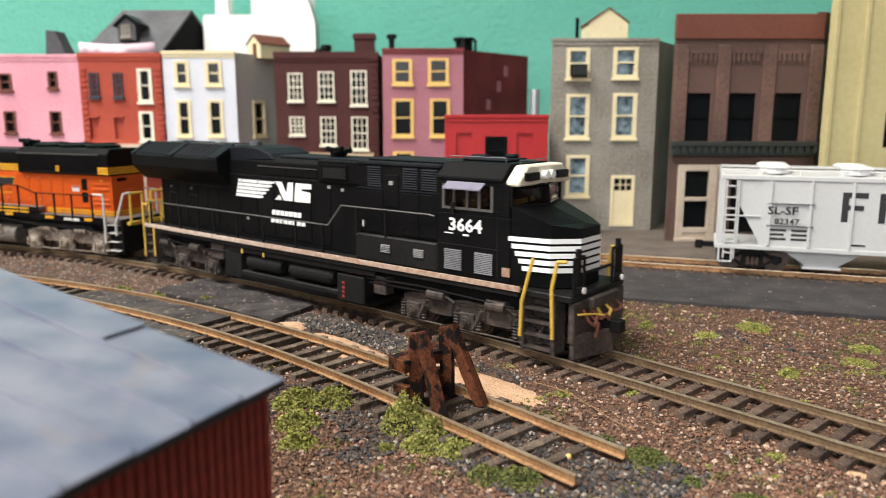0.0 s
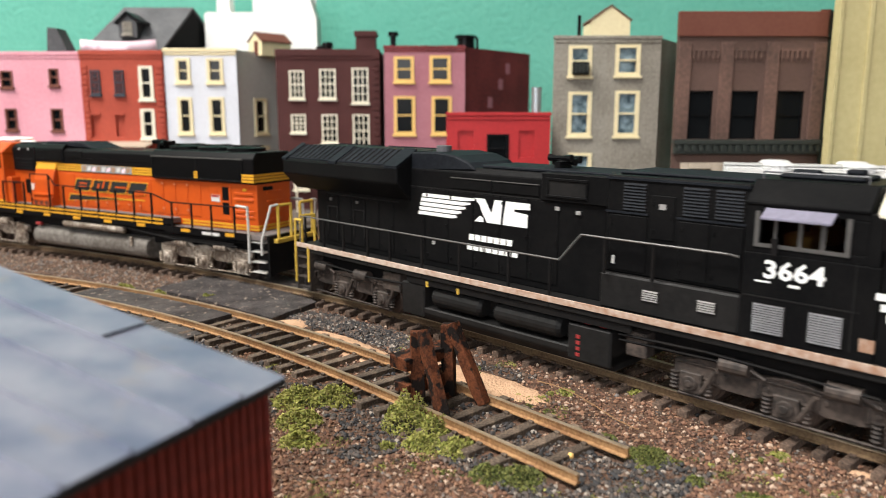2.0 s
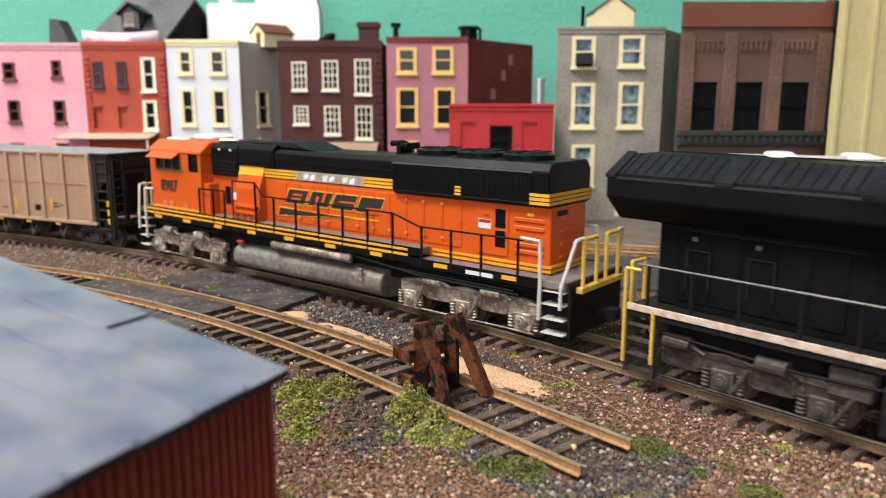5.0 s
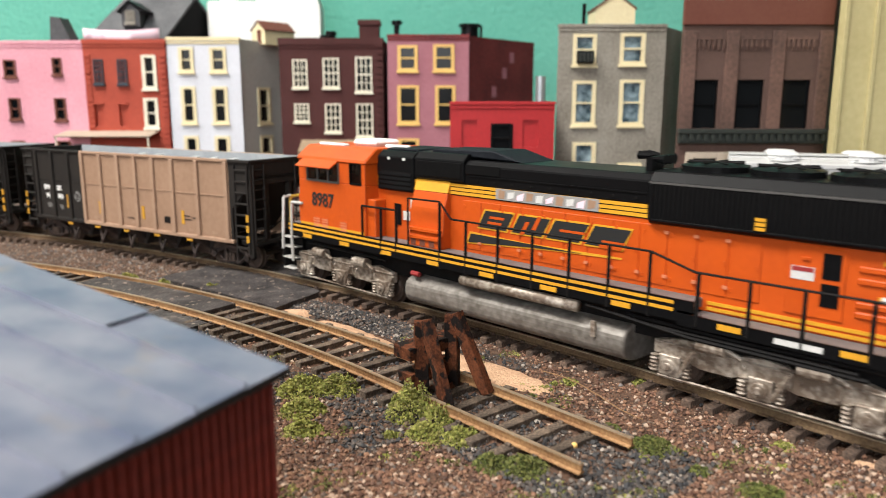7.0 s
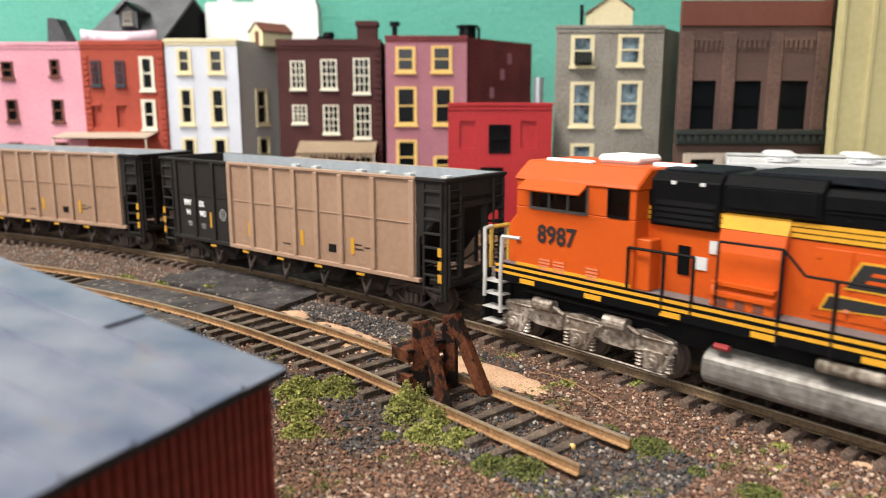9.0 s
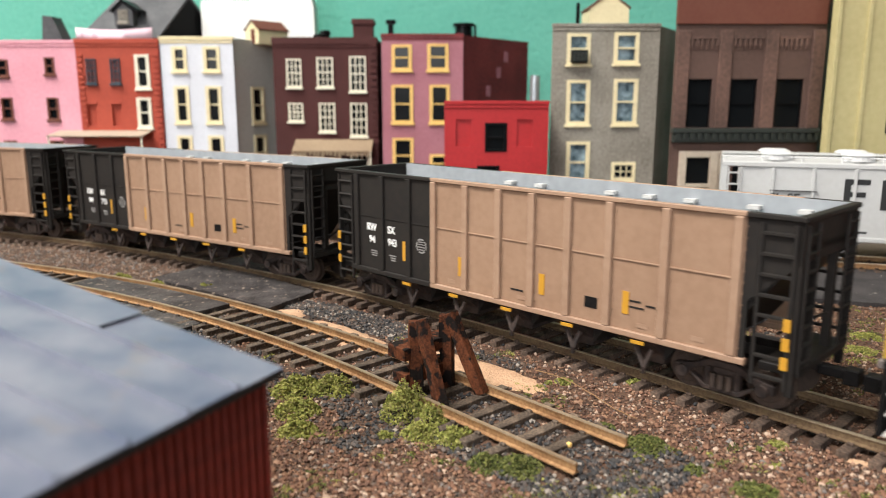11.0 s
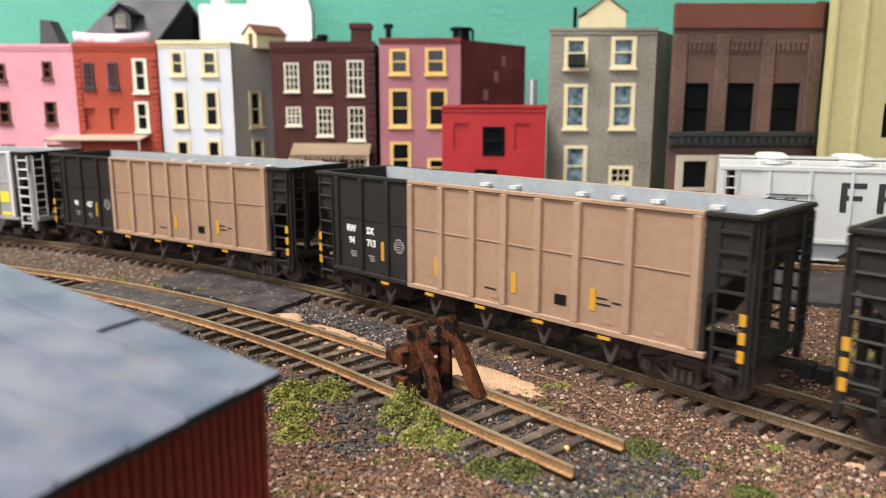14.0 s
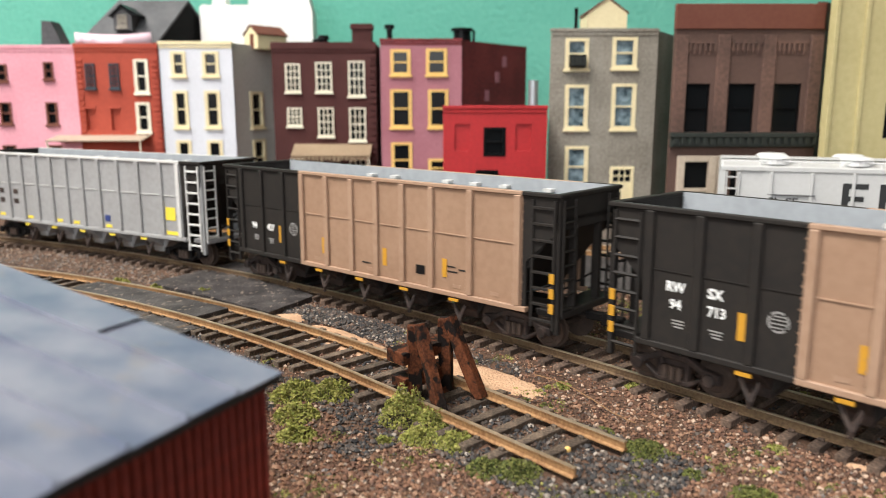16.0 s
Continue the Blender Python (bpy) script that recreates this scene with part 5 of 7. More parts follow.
def louvre_panel(parent, x0, x1, z0, z1, y, n, material):
    """Slats before a flat black plate that stands in for a recess's shade, on a side that faces -y."""
    fr = part("louvre_panel", boxes((x0, x1, y - 0.12, y + 0.1, z0, z1)), BLACK_STEEL, parent)
    bm = bmesh.new()
    for k in range(n):
        z = z0 + (z1 - z0) * (k + 0.2) / n
        prism(bm, ((y - 0.15, z + 0.6 * (z1 - z0) / n), (y - 0.5, z), (y - 0.4, z)), "x", x0 + 0.3, x1 - 0.3)
    part("slats", bm, material, fr)
    return fr


def door_row(parent, xs, z0, z1, y, material):
    """Shallow access doors with a gap round them and little hinges."""
    for a, b in zip(xs, xs[1:]):
        d = part("access_door", boxes((a + 0.3, b - 0.3, y - 0.28, y + 0.1, z0, z1)), material, parent, bevel=0.1)
        part("hinge", boxes((a + 0.6, a + 1.3, y - 0.5, y - 0.28, z0 + 1.5, z0 + 2.4), (a + 0.6, a + 1.3, y - 0.5, y - 0.28, z1 - 2.4, z1 - 1.5), (b - 1.4, b - 0.8, y - 0.5, y - 0.28, (z0 + z1) / 2, (z0 + z1) / 2 + 1.0)), material, d)


def handrail(parent, pts, posts, foot, material, post_mat=None, r=0.38):
    part("handrail", rods(r, pts), material, parent)
    for x, y, z in posts:
        part("stanchion", rods(0.5, ((x, y, foot), (x, y, z)), seg=6), post_mat or material, parent)


def black_engine():
    th = thing("black_diesel_engine", "black road diesel engine with white nose stripes, rolling", "locomotive")
    hood = 10.6
    # frame, walkway, sills
    part("frame", boxes((-108, 108, -11, 11, 11, 17)), BLACK_STEEL, th)
    part("walkway", boxes((-110, 100, -17.4, 17.4, 17.6, 20.4)), ENGINE_GREY, th, bevel=0.2)
    for s in (-1, 1):
        y0, y1 = sorted((s * 17.4, s * 17.9))
        part("sill", boxes((-109.6, 101, y0, y1, 19.3, 21.1)), SILL_TAN, th, "tan-dusted white frame sill", bevel=0.1)
        part("skirt", boxes((-46, 40, min(s * 16.2, s * 16.8), max(s * 16.2, s * 16.8), 15.4, 18.1)), BLACK_STEEL, th)
    # long hood
    body = part("hood", prisms("x", (((-hood, 20.4), (-hood, 52.6), (-hood + 1.6, 54.4), (hood - 1.6, 54.4), (hood, 52.6), (hood, 20.4)), -100, 68)), ENGINE_BLACK, th, bevel=0.25)
    part("hood_top", boxes((-20, 29, -8.4, 8.4, 54.4, 55.4)), ENGINE_BLACK_SHEEN, th, bevel=0.3)
    for x0, x1 in ((-31, -13.6), (-13, 4.6)):
        part("upper_door", boxes((x0, x1, -hood - 0.35, -hood + 0.1, 47.6, 50.6)), ENGINE_BLACK, th, bevel=0.1)
        part("drip_strip", boxes((x0, x1, -hood - 0.55, -hood, 50.8, 51.05)), RAIL_STEEL, th)
    door_row(th, [-99, -91, -83, -75, -67, -59], 22.5, 40, -hood, ENGINE_BLACK)
    for x in (-96, -80):
        part("latch", boxes((x, x + 1.4, -hood - 0.75, -hood - 0.28, 38.2, 39.2)), RAIL_STEEL, th)
        part("door_frame", boxes((x - 1.5, x - 1.1, -hood - 0.6, -hood - 0.28, 26, 36), (x + 4.6, x + 5, -hood - 0.6, -hood - 0.28, 26, 36), (x - 1.1, x + 4.6, -hood - 0.6, -hood - 0.28, 35.6, 36)), ENGINE_GREY, th)
    door_row(th, [-54, -43, -32, -21, -10, 1, 12], 22.5, 46.4, -hood, ENGINE_BLACK)
    part("seam", boxes((-54, 5, -hood - 0.32, -hood, 46.6, 47.0), (-98, -56, -hood - 0.3, -hood, 40.4, 40.8)), ENGINE_GREY, th)
    # blower panel, then the tall cabinet between hood and cab
    fan_box = part("blower_box", boxes((5.8, 28.8, -11.6, 11.6, 46.6, 54.8)), ENGINE_BLACK, th, bevel=0.4)
    part("blower_frame", boxes((8.0, 22, -12.1, -11.6, 52.6, 53.4), (8.0, 22, -12.1, -11.6, 47.9, 48.6), (8.0, 8.8, -12.1, -11.6, 48.6, 52.6), (21.2, 22, -12.1, -11.6, 48.6, 52.6)), ENGINE_BLACK, fan_box, bevel=0.12)
    part("blower_screen", boxes((8.8, 21.2, -11.75, -11.6, 48.6, 52.6)), ENGINE_GREY, fan_box)
    for x, z in ((10.6, 44.2), (17.8, 43.6), (-17, 28.6), (-39.6, 28.2)):
        part("stencil", boxes((x, x + 1.5, -hood - 0.5, -hood - 0.28, z, z + 1.1)), SEAL_GREY, th)
    cab2 = part("cabinet", boxes((29, 67, -13.4, 13.4, 30, 55.6)), ENGINE_BLACK, th, bevel=0.5)
    part("cabinet_lip", boxes((29, 67, -13.8, -13.4, 54.6, 55.2), (29, 41.4, -13.75, -13.4, 45.9, 46.4), (49.4, 67, -13.75, -13.4, 45.9, 46.4)), ENGINE_BLACK_SHEEN, cab2)
    part("cabinet_top", boxes((30, 66, -9, 9, 55.6, 56.4)), ENGINE_BLACK_SHEEN, cab2, bevel=0.3)
    for x0, x1 in ((34, 41), (50.6, 57.6), (58.8, 66)):
        louvre_panel(cab2, x0, x1, 46.8, 54, -13.4, 9, ENGINE_BLACK_SHEEN)
    door_row(cab2, [42, 49], 40.2, 51.2, -13.4, ENGINE_BLACK)
    door_row(cab2, [30, 41.6], 31, 45.4, -13.4, ENGINE_BLACK)
    door_row(cab2, [49.8, 58, 66.4], 31, 45.4, -13.4, ENGINE_BLACK)
    part("builder_plate", boxes((44.6, 46.4, -13.95, -13.66, 47.8, 49.2)), SEAL_GREY, cab2)
    part("white_tag", boxes((31.6, 32.3, -13.95, -13.66, 32.4, 34.6)), PALE_TRIM, cab2)
    low = part("low_cabinet", boxes((29, 67, -15.2, 15.2, 20.5, 30)), ENGINE_GREY, th, bevel=0.5)
    for x in (41.6, 56.6):
        louvre_panel(low, x, x + 5, 24.4, 27.3, -15.2, 5, RAIL_STEEL)
    # radiator wings at the rear
    rad = part("radiator", prisms("x", (((-11, 41.6), (-17.4, 47.8), (-17.4, 53.0), (-8, 58.4), (8, 58.4), (17.4, 53.0), (17.4, 47.8), (11, 41.6)), -118, -50)), ENGINE_BLACK, th, bevel=0.4)
    for x0, x1 in ((-115, -88), (-83.5, -56.5)):
        sc = bmesh.new()
        for s in (-1, 1):
            prism(sc, ((s * 16.4, 53.65), (s * 8.2, 58.35), (s * 8.2, 58.7), (s * 16.4, 54.0)), "x", x0, x1)
        scr = part("radiator_screen", sc, ENGINE_BLACK_SHEEN, rad)
        lines = []
        for k in range(9):
            x = x0 + (x1 - x0) * (k + 0.5) / 9
            lines.append(((x, -16.2, 54.2), (x, -8.2, 58.8)))
        part("screen_bars", rods(0.22, *lines, seg=4), BLACK_STEEL, scr)
    part("radiator_frame", prisms("x", *[(((-17.5, 52.9), (-8, 58.35), (-8, 59.2), (-17.5, 53.8)), a, b) for a, b in ((-118.2, -115.2), (-88, -83.5), (-56.5, -50))]), ENGINE_BLACK_SHEEN, rad)
    part("hump", prisms("y", (((-51, 52), (-51, 58.2), (-38, 58.6), (-30, 57.8), (-24, 55.9), (-21, 53.6)), -10.4, 10.4)), ENGINE_BLACK_SHEEN, th, bevel=0.5)
    st = bmesh.new()
    rod(st, (-42, -3, 57.6), (-42, -3, 60.4), 2.6, 14)
    part("exhaust_stack", st, GRILLE, th)
    part("hood_end", boxes((-106, -100, -10, 10, 20.4, 46)), ENGINE_BLACK, th, bevel=0.5)
    # horn
    hn = bmesh.new()
    for k, (dx, dy) in enumerate(((0, 0), (0, 2.2), (0, -2.2))):
        rod(hn, (5, dy, 57.2 + 0.6 * k), (9.5, dy, 57.2 + 0.6 * k), 0.45, 8, 1.2)
        rod(hn, (5, dy, 57.2 + 0.6 * k), (1.5, dy, 57.2 + 0.6 * k), 0.45, 8, 1.1)
    bx(hn, 4, 6, -3, 3, 55.2, 57.2)
    part("horn", hn, SOOT, th)
    # cab
    cz = 40.6
    cab = part("cab", boxes((67, 95.4, -14.9, 14.9, 20.4, cz), (67, 70.5, -14.9, 14.9, cz, 51.4), (92.5, 95, -14.9, -12.5, cz, 51.4), (92.5, 95, 12.5, 14.9, cz, 51.4),
                            (70.5, 92.5, -14.9, -14.2, cz, 42.6), (70.5, 92.5, -14.9, -14.2, 49.8, 51.4), (70.5, 92.5, 14.2, 14.9, cz, 51.4), (88, 89, -14.2, 14.2, cz, 51.4), (88.4, 92.5, -14.9, -14.2, 42.6, 49.8)), ENGINE_BLACK, th, bevel=0.15)
    part("cab_roof", prisms("x", (((-15.2, 51.2), (-15.2, 52.2), (-10.4, 56.8), (10.4, 56.8), (15.2, 52.2), (15.2, 51.2)), 66.6, 92.5)), ENGINE_BLACK, cab, bevel=0.3)
    part("cab_brow", prisms("x", (((-15.1, 50.4), (-15.1, 52.0), (-10.2, 56.5), (10.2, 56.5), (15.1, 52.0), (15.1, 50.4)), 93.6, 98.4)), IVORY, cab, "white windshield brow", bevel=0.5)
    part("number_board", boxes((96, 99.6, -12.2, -5.2, 52.0, 54.4), (96, 99.6, 5.2, 12.2, 52.0, 54.4)), SOOT, cab, bevel=0.2)
    hl = bmesh.new()
    for q in (-1.6, 1.6):
        rod(hl, (98, q, 53.4), (100.2, q, 53.4), 1.4, 12)
    part("headlight", hl, LAMP_WHITE, cab)
    part("windshield_frame", prisms("y", *[(((95, 44), (100.2, 44), (98.2, 50.4), (95, 50.4)), y0, y0 + 1.2) for y0 in (-0.6,)]), ENGINE_BLACK, cab)
    for s in (-1, 1):
        part("windshield", sheet([(95.3, s * 14.2, 44.4), (100.1, s * 0.6, 44.4), (98.6, s * 0.6, 50.5), (95.1, s * 14.2, 50.5)], (-0.25, 0, 0)), CAB_GLASS, cab)
        part("windshield_seal", rods(0.35, ((95.4, s * 14.3, 44.3), (100.2, s * 0.7, 44.3)), ((95.4, s * 14.3, 44.3), (95.2, s * 14.3, 50.5)), ((95.2, s * 14.3, 50.5), (98.7, s * 0.7, 50.5))), BLACK_STEEL, cab)
    part("side_window", boxes((70.5, 88.4, -14.6, -14.4, 42.6, 49.8)), CAB_GLASS, cab)
    part("window_frame", boxes((69.2, 70.2, -15.3, -14.7, 42.0, 50.0), (88.2, 89.2, -15.3, -14.7, 42.0, 50.0), (70.2, 88.2, -15.2, -14.7, 42.0, 42.8), (78.6, 79.4, -15.1, -14.6, 42.8, 49.6), (73.4, 74, -15.1, -14.6, 42.8, 49.6), (83.2, 84.2, -15.1, -14.6, 42.8, 49.6)), RAIL_STEEL, cab)
    part("sun_shade", prisms("x", (((-15.0, 50.9), (-18.0, 49.0), (-18.0, 48.6), (-15.0, 50.3)), 71.4, 86)), LILAC_GREY, cab, "lilac-grey window shade")
    part("mirror", boxes((73.6, 75, -16.6, -16.2, 40.6, 44.4)), BLACK_STEEL, cab)
    part("seat", boxes((74, 80, -11, -5, cz, 45), (74, 80, 5, 11, cz, 45), (91, 94.4, -12, -3, 40.6, 45.6), (91, 94.4, 3, 12, 40.6, 45.6)), CAB_SEAT, cab, bevel=0.5)
    for x in (69.8, 82):
        louvre_panel(cab, x, x + 7.5, 22.3, 29.1, -14.95, 12, GRILLE)
    part("cab_seam", boxes((67.4, 92, -15.02, -14.9, 30.4, 30.7), (90.6, 90.9, -15.02, -14.9, 22, 41)), ENGINE_GREY, cab)
    part("roof_box", boxes((70, 88, -6, 6, 56.8, 57.8), (72, 78, -4, -1, 57.8, 58.8), (82, 86, 1, 4, 57.8, 59.0)), ENGINE_BLACK_SHEEN, cab, bevel=0.4)
    part("roof_grab", rods(0.2, ((68, -9.5, 56.8), (68, -9.5, 58.4), (90, -9.5, 58.4), (90, -9.5, 56.8)), ((94, -8, 56.4), (94, -8, 57.8), (94, 8, 57.8), (94, 8, 56.4))), GRILLE, cab)
    lettering("road_number", "3664", 4.1, 71.6, -15.0, 35.2, WHITE_PRINT, cab, 1.18)
    part("builder_bars", boxes((70.0, 73.4, -15.02, -14.9, 34.0, 34.35), (77.4, 79.8, -15.02, -14.9, 33.7, 34.3)), WHITE_PRINT, cab)
    part("warning_plate", boxes((92.6, 95.5, -15.05, -14.9, 22.6, 25.4)), SILL_TAN, cab)
    # nose
    nose = bmesh.new()
    base = [(95.6, -14.6), (95.6, 14.6), (108, 12.2), (114.6, 6.0), (114.6, -6.0), (108, -12.2)]
    tops = [44.2, 44.2, 39.6, 38.4, 38.4, 39.6]
    lo = [nose.verts.new((x, y, 20.6)) for x, y in base]
    hi = [nose.verts.new((x, y, z)) for (x, y), z in zip(base, tops)]
    for i in range(6):
        nose.faces.new((lo[i], lo[(i + 1) % 6], hi[(i + 1) % 6], hi[i]))
    nose.faces.new(lo[::-1])
    c = nose.verts.new((96.5, 0, 45.4))
    d = nose.verts.new((113, 0, 39.4))
    nose.faces.new((hi[0], hi[5], d, c))
    nose.faces.new((hi[1], c, d, hi[2]))
    nose.faces.new((hi[5], hi[4], hi[3], hi[2], d))
    nose.faces.new((hi[0], c, hi[1]))
    ns_ = part("nose", nose, ENGINE_BLACK, th)
    for k in range(5):
        z0 = 25.2 + k * 2.2
        xs = 94.8 + 1.15 * (4 - k)
        ys = -14.99 + max(0.0, xs - 96.1) * 2.48 / 11.9
        bm = bmesh.new()
        ring = [(xs, ys)] + ([(96.1, -14.98)] if xs < 96 else []) + [(108, -12.5), (114.8, -6.1), (114.8, 6.1), (108, 12.5)] + ([(96.1, 14.98)] if xs < 96 else []) + [(xs, -ys)]
        for (ax, ay), (bx_, by) in zip(ring, ring[1:]):
            vs = [bm.verts.new(p) for p in ((ax, ay, z0), (bx_, by, z0), (bx_, by, z0 + 1.5), (ax, ay, z0 + 1.5))]
            bm.faces.new(vs)
        part("nose_stripe", bm, WHITE_PRINT, ns_, "white nose stripe")
    # front platform, pilot, steps, plough
    part("front_platform", boxes((100, 118, -16.8, 16.8, 18.2, 20.2)), ENGINE_GREY, th, bevel=0.3)
    part("pilot", boxes((116.6, 118.6, -16, 16, 6, 18.2)), ENGINE_DUST, th, bevel=0.3)
    part("plough", prisms("z", (((117, -15.5), (121.6, 0), (117, 15.5), (118.4, 15.5), (123.2, 0), (118.4, -15.5)), 1.2, 8.5)), ENGINE_DUST, th, bevel=0.2)
    for s in (-1, 1):
        steps = boxes(*[(102.5, 111.5, min(s * 12.6, s * 17.2), max(s * 12.6, s * 17.2), z, z + 0.7) for z in (2.6, 6.6, 10.6, 14.6)])
        sw = part("step_well", boxes((101.2, 102.4, min(s * 11, s * 17.3), max(s * 11, s * 17.3), 1.8, 18.2), (111.6, 113, min(s * 11, s * 17.3), max(s * 11, s * 17.3), 1.8, 18.2), (102.4, 111.6, min(s * 11, s * 11.8), max(s * 11, s * 11.8), 2, 18.2)), ENGINE_DUST, th, bevel=0.15)
        part("step", steps, ENGINE_DUST, sw)
        part("grab_iron", rods(0.55, ((101.4, s * 17.8, 6), (101.9, s * 17.8, 17), (105, s * 17.0, 30)), ((112.6, s * 17.8, 7), (112, s * 17.8, 22), (113.2, s * 17.0, 30), (116, s * 16.4, 30.2))), GRAB_YELLOW, th, "bent yellow grab iron")
        rs = boxes(*[(-109.5, -102.5, min(s * 12.6, s * 17.2), max(s * 12.6, s * 17.2), z, z + 0.7) for z in (3, 7, 11, 15)])
        rw = part("step_well", boxes((-110.4, -109.6, min(s * 11, s * 17.3), max(s * 11, s * 17.3), 2.2, 18), (-102.4, -101.4, min(s * 11, s * 17.3), max(s * 11, s * 17.3), 2.2, 18)), ENGINE_DUST, th)
        part("step", rs, ENGINE_DUST, rw)
        part("grab_iron", rods(0.5, ((-110.4, s * 17.6, 5), (-110.4, s * 17.6, 30), (-106, s * 17.4, 30)), ((-102, s * 17.6, 6), (-102, s * 17.6, 20)), ((-111, s * 14, 20), (-111, s * 14, 31), (-111, s * 8, 31), (-111, s * 8, 20))), GRAB_YELLOW, th)
    for line in (((117.6, -15, 20.2), (117.6, -15, 31), (117.6, -9, 31), (117.6, -9, 20.2)), ((117.6, 15, 20.2), (117.6, 15, 31), (117.6, 9, 31), (117.6, 9, 20.2)), ((117.6, -9, 26), (117.6, 9, 26))):
        part("front_rail", rods(0.5, line), BLACK_STEEL, th)
    for q in (-13.4, 11.8):
        part("marker_post", boxes((116.8, 118.2, q, q + 1.6, 20.2, 33.6)), BLACK_STEEL, th, bevel=0.2)
    for k, (y0, y1) in enumerate(((-11, -6.4), (-3, 2.4), (5, 9.4))):
        part("air_hose", rods(0.5, ((118.8, y0, 15.6), (120.4, y0 + 0.6, 12.2), (121.4, (y0 + y1) / 2, 10.6 + k), (121, y1, 13.2), (119, y1, 15))), RUST_BROWN if k % 2 == 0 else GRAB_YELLOW, th, "looped rubber hose")
    part("anticlimber", boxes((118.6, 120.6, -8, 8, 15.4, 18.6)), ENGINE_DUST, th, bevel=0.3)
    part("ditch_light", boxes((117.8, 119.4, -13.6, -10.8, 20.3, 22.8), (117.8, 119.4, 10.8, 13.6, 20.3, 22.8)), BLACK_STEEL, th, bevel=0.3)
    dl = bmesh.new()
    for q in (-12.2, 12.2):
        rod(dl, (119.2, q, 21.6), (119.7, q, 21.6), 1.0, 10)
    part("ditch_lens", dl, LAMP_WHITE, th)
    part("air_hose", rods(0.55, ((118.8, -7, 14), (122, -7.4, 11), (121.4, -7.8, 7)), ((118.8, -4.6, 14.6), (121, -4.2, 11.6), (122, -2.8, 13.2), (122.4, -1.4, 11.2))), RUST_BROWN, th)
    coupler(th, 117, 1)
    coupler(th, -112, -1)
    part("cut_bar", rods(0.35, ((119.4, -15, 15), (120.4, -8, 14), (122, -2, 12.6))), GRAB_YELLOW, th)
    # tank group under the walkway
    tank = part("fuel_tank", prisms("x", (((-16, 5.5), (-13.5, 2.6), (13.5, 2.6), (16, 5.5), (16, 7.6), (-16, 7.6)), -46, 34)), ENGINE_GREY, th, bevel=0.4)
    part("fuel_block", boxes((-49, -38, -16.4, 16.4, 4, 15.2), (20, 34, -16.4, 16.4, 4, 14.4), (-38, 20, -10, 10, 7.6, 15)), ENGINE_GREY, th, bevel=0.5)
    for x0, x1 in ((-35, -13), (-8, 17)):
        bm = bmesh.new()
        rod(bm, (x0 + 1.2, -13.2, 11.6), (x1 - 1.2, -13.2, 11.6), 3.4, 20)
        rod(bm, (x0, -13.2, 11.6), (x0 + 1.2, -13.2, 11.6), 2.4, 20, 3.4)
        rod(bm, (x1 - 1.2, -13.2, 11.6), (x1, -13.2, 11.6), 3.4, 20, 2.4)
        part("air_reservoir", bm, ENGINE_GREY, th)
    part("fuel_label", boxes(*[(23, 24.2, -16.55, -16.4, 5.4 + 1.7 * k, 6.4 + 1.7 * k) for k in range(4)]), RED_DOT, th)
    tap = bmesh.new()
    for x in (25, 30):
        rod(tap, (x, -15, 15.3), (x + 1.6, -15, 15.3), 0.7, 8)
    part("drain_tap", tap, RED_DOT, th)
    yt = bmesh.new()
    for x in (-36, -22):
        rod(yt, (x, -16.6, 15), (x, -16.6, 16.8), 0.6, 8)
    part("valve", yt, GRAB_YELLOW, th)
    for line in (((-100, -16, 14.6), (-66, -16, 13.2), (-48, -16, 14)), ((36, -16, 14.4), (60, -16, 15), (98, -16, 13.6)), ((36, -15.4, 12.8), (70, -15.4, 13.4))):
        part("air_pipe", rods(0.4, line), BLACK_STEEL, th)
    for x0, x1, z0 in ((-60, -51, 10), (38, 44, 9)):
        part("equipment_box", boxes((x0, x1, -15.6, -11, z0, z0 + 6.6)), ENGINE_DUST, th, bevel=0.4)
    engine_truck(th, 79, ENGINE_DUST)
    engine_truck(th, -84, ENGINE_DUST)
    # long handrail
    px = [-104, -92, -80, -66, -54, -38, -21, -1, 14]
    handrail(th, [(-108, -17.2, 20.6), (-107, -17.2, 31.5), (17, -17.2, 31.7), (23.6, -16.6, 39.4), (64, -16.2, 39.5), (66, -15.2, 39)], [(x, -17.2, 31.5) for x in px], 18, RAIL_STEEL, BLACK_STEEL, r=0.3)
    for x in (31, 45):
        part("stanchion", rods(0.5, ((x, -16.3, 30), (x, -16.3, 39.4))), BLACK_STEEL, th)
    # stripes of the railway's emblem and its name, as plain white shapes
    for k in range(5):
        z = 37.7 + k * 1.52
        part("emblem_bar", prisms("y", (((-46.4 + 0.5 * k, z), (-30.4 + 1.5 * k, z), (-28.2 + 1.9 * k, z + 0.5), (-28.6 + 2.1 * k + (3 if k == 4 else 0), z + 1.14), (-46.2 + 0.5 * k, z + 1.14)), -hood - 0.42, -hood - 0.3)), WHITE_PRINT, th, "white emblem bar")
    for out in (((-20.4, 37.9), (-16.6, 37.9), (-17.0, 39.2), (-18.2, 39.8)), ((-20.6, 45.2), (-16.2, 45.2), (-11.6, 37.9), (-15.2, 37.9), (-17.6, 41.4), (-18.2, 43.0)), ((-12.2, 45.2), (-9.0, 45.2), (-9.8, 37.9), (-12.6, 37.9), (-13.6, 40.6)),
                ((-7.6, 45.2), (1.5, 45.2), (1.5, 43.3), (-4.4, 43.0), (-4.4, 42.3), (0.8, 41.9), (0.6, 37.9), (-8.8, 37.9), (-8.4, 41.2))):
        part("emblem_shape", prisms("y", (out, -hood - 0.42, -hood - 0.3)), WHITE_PRINT, th, "white emblem shape")
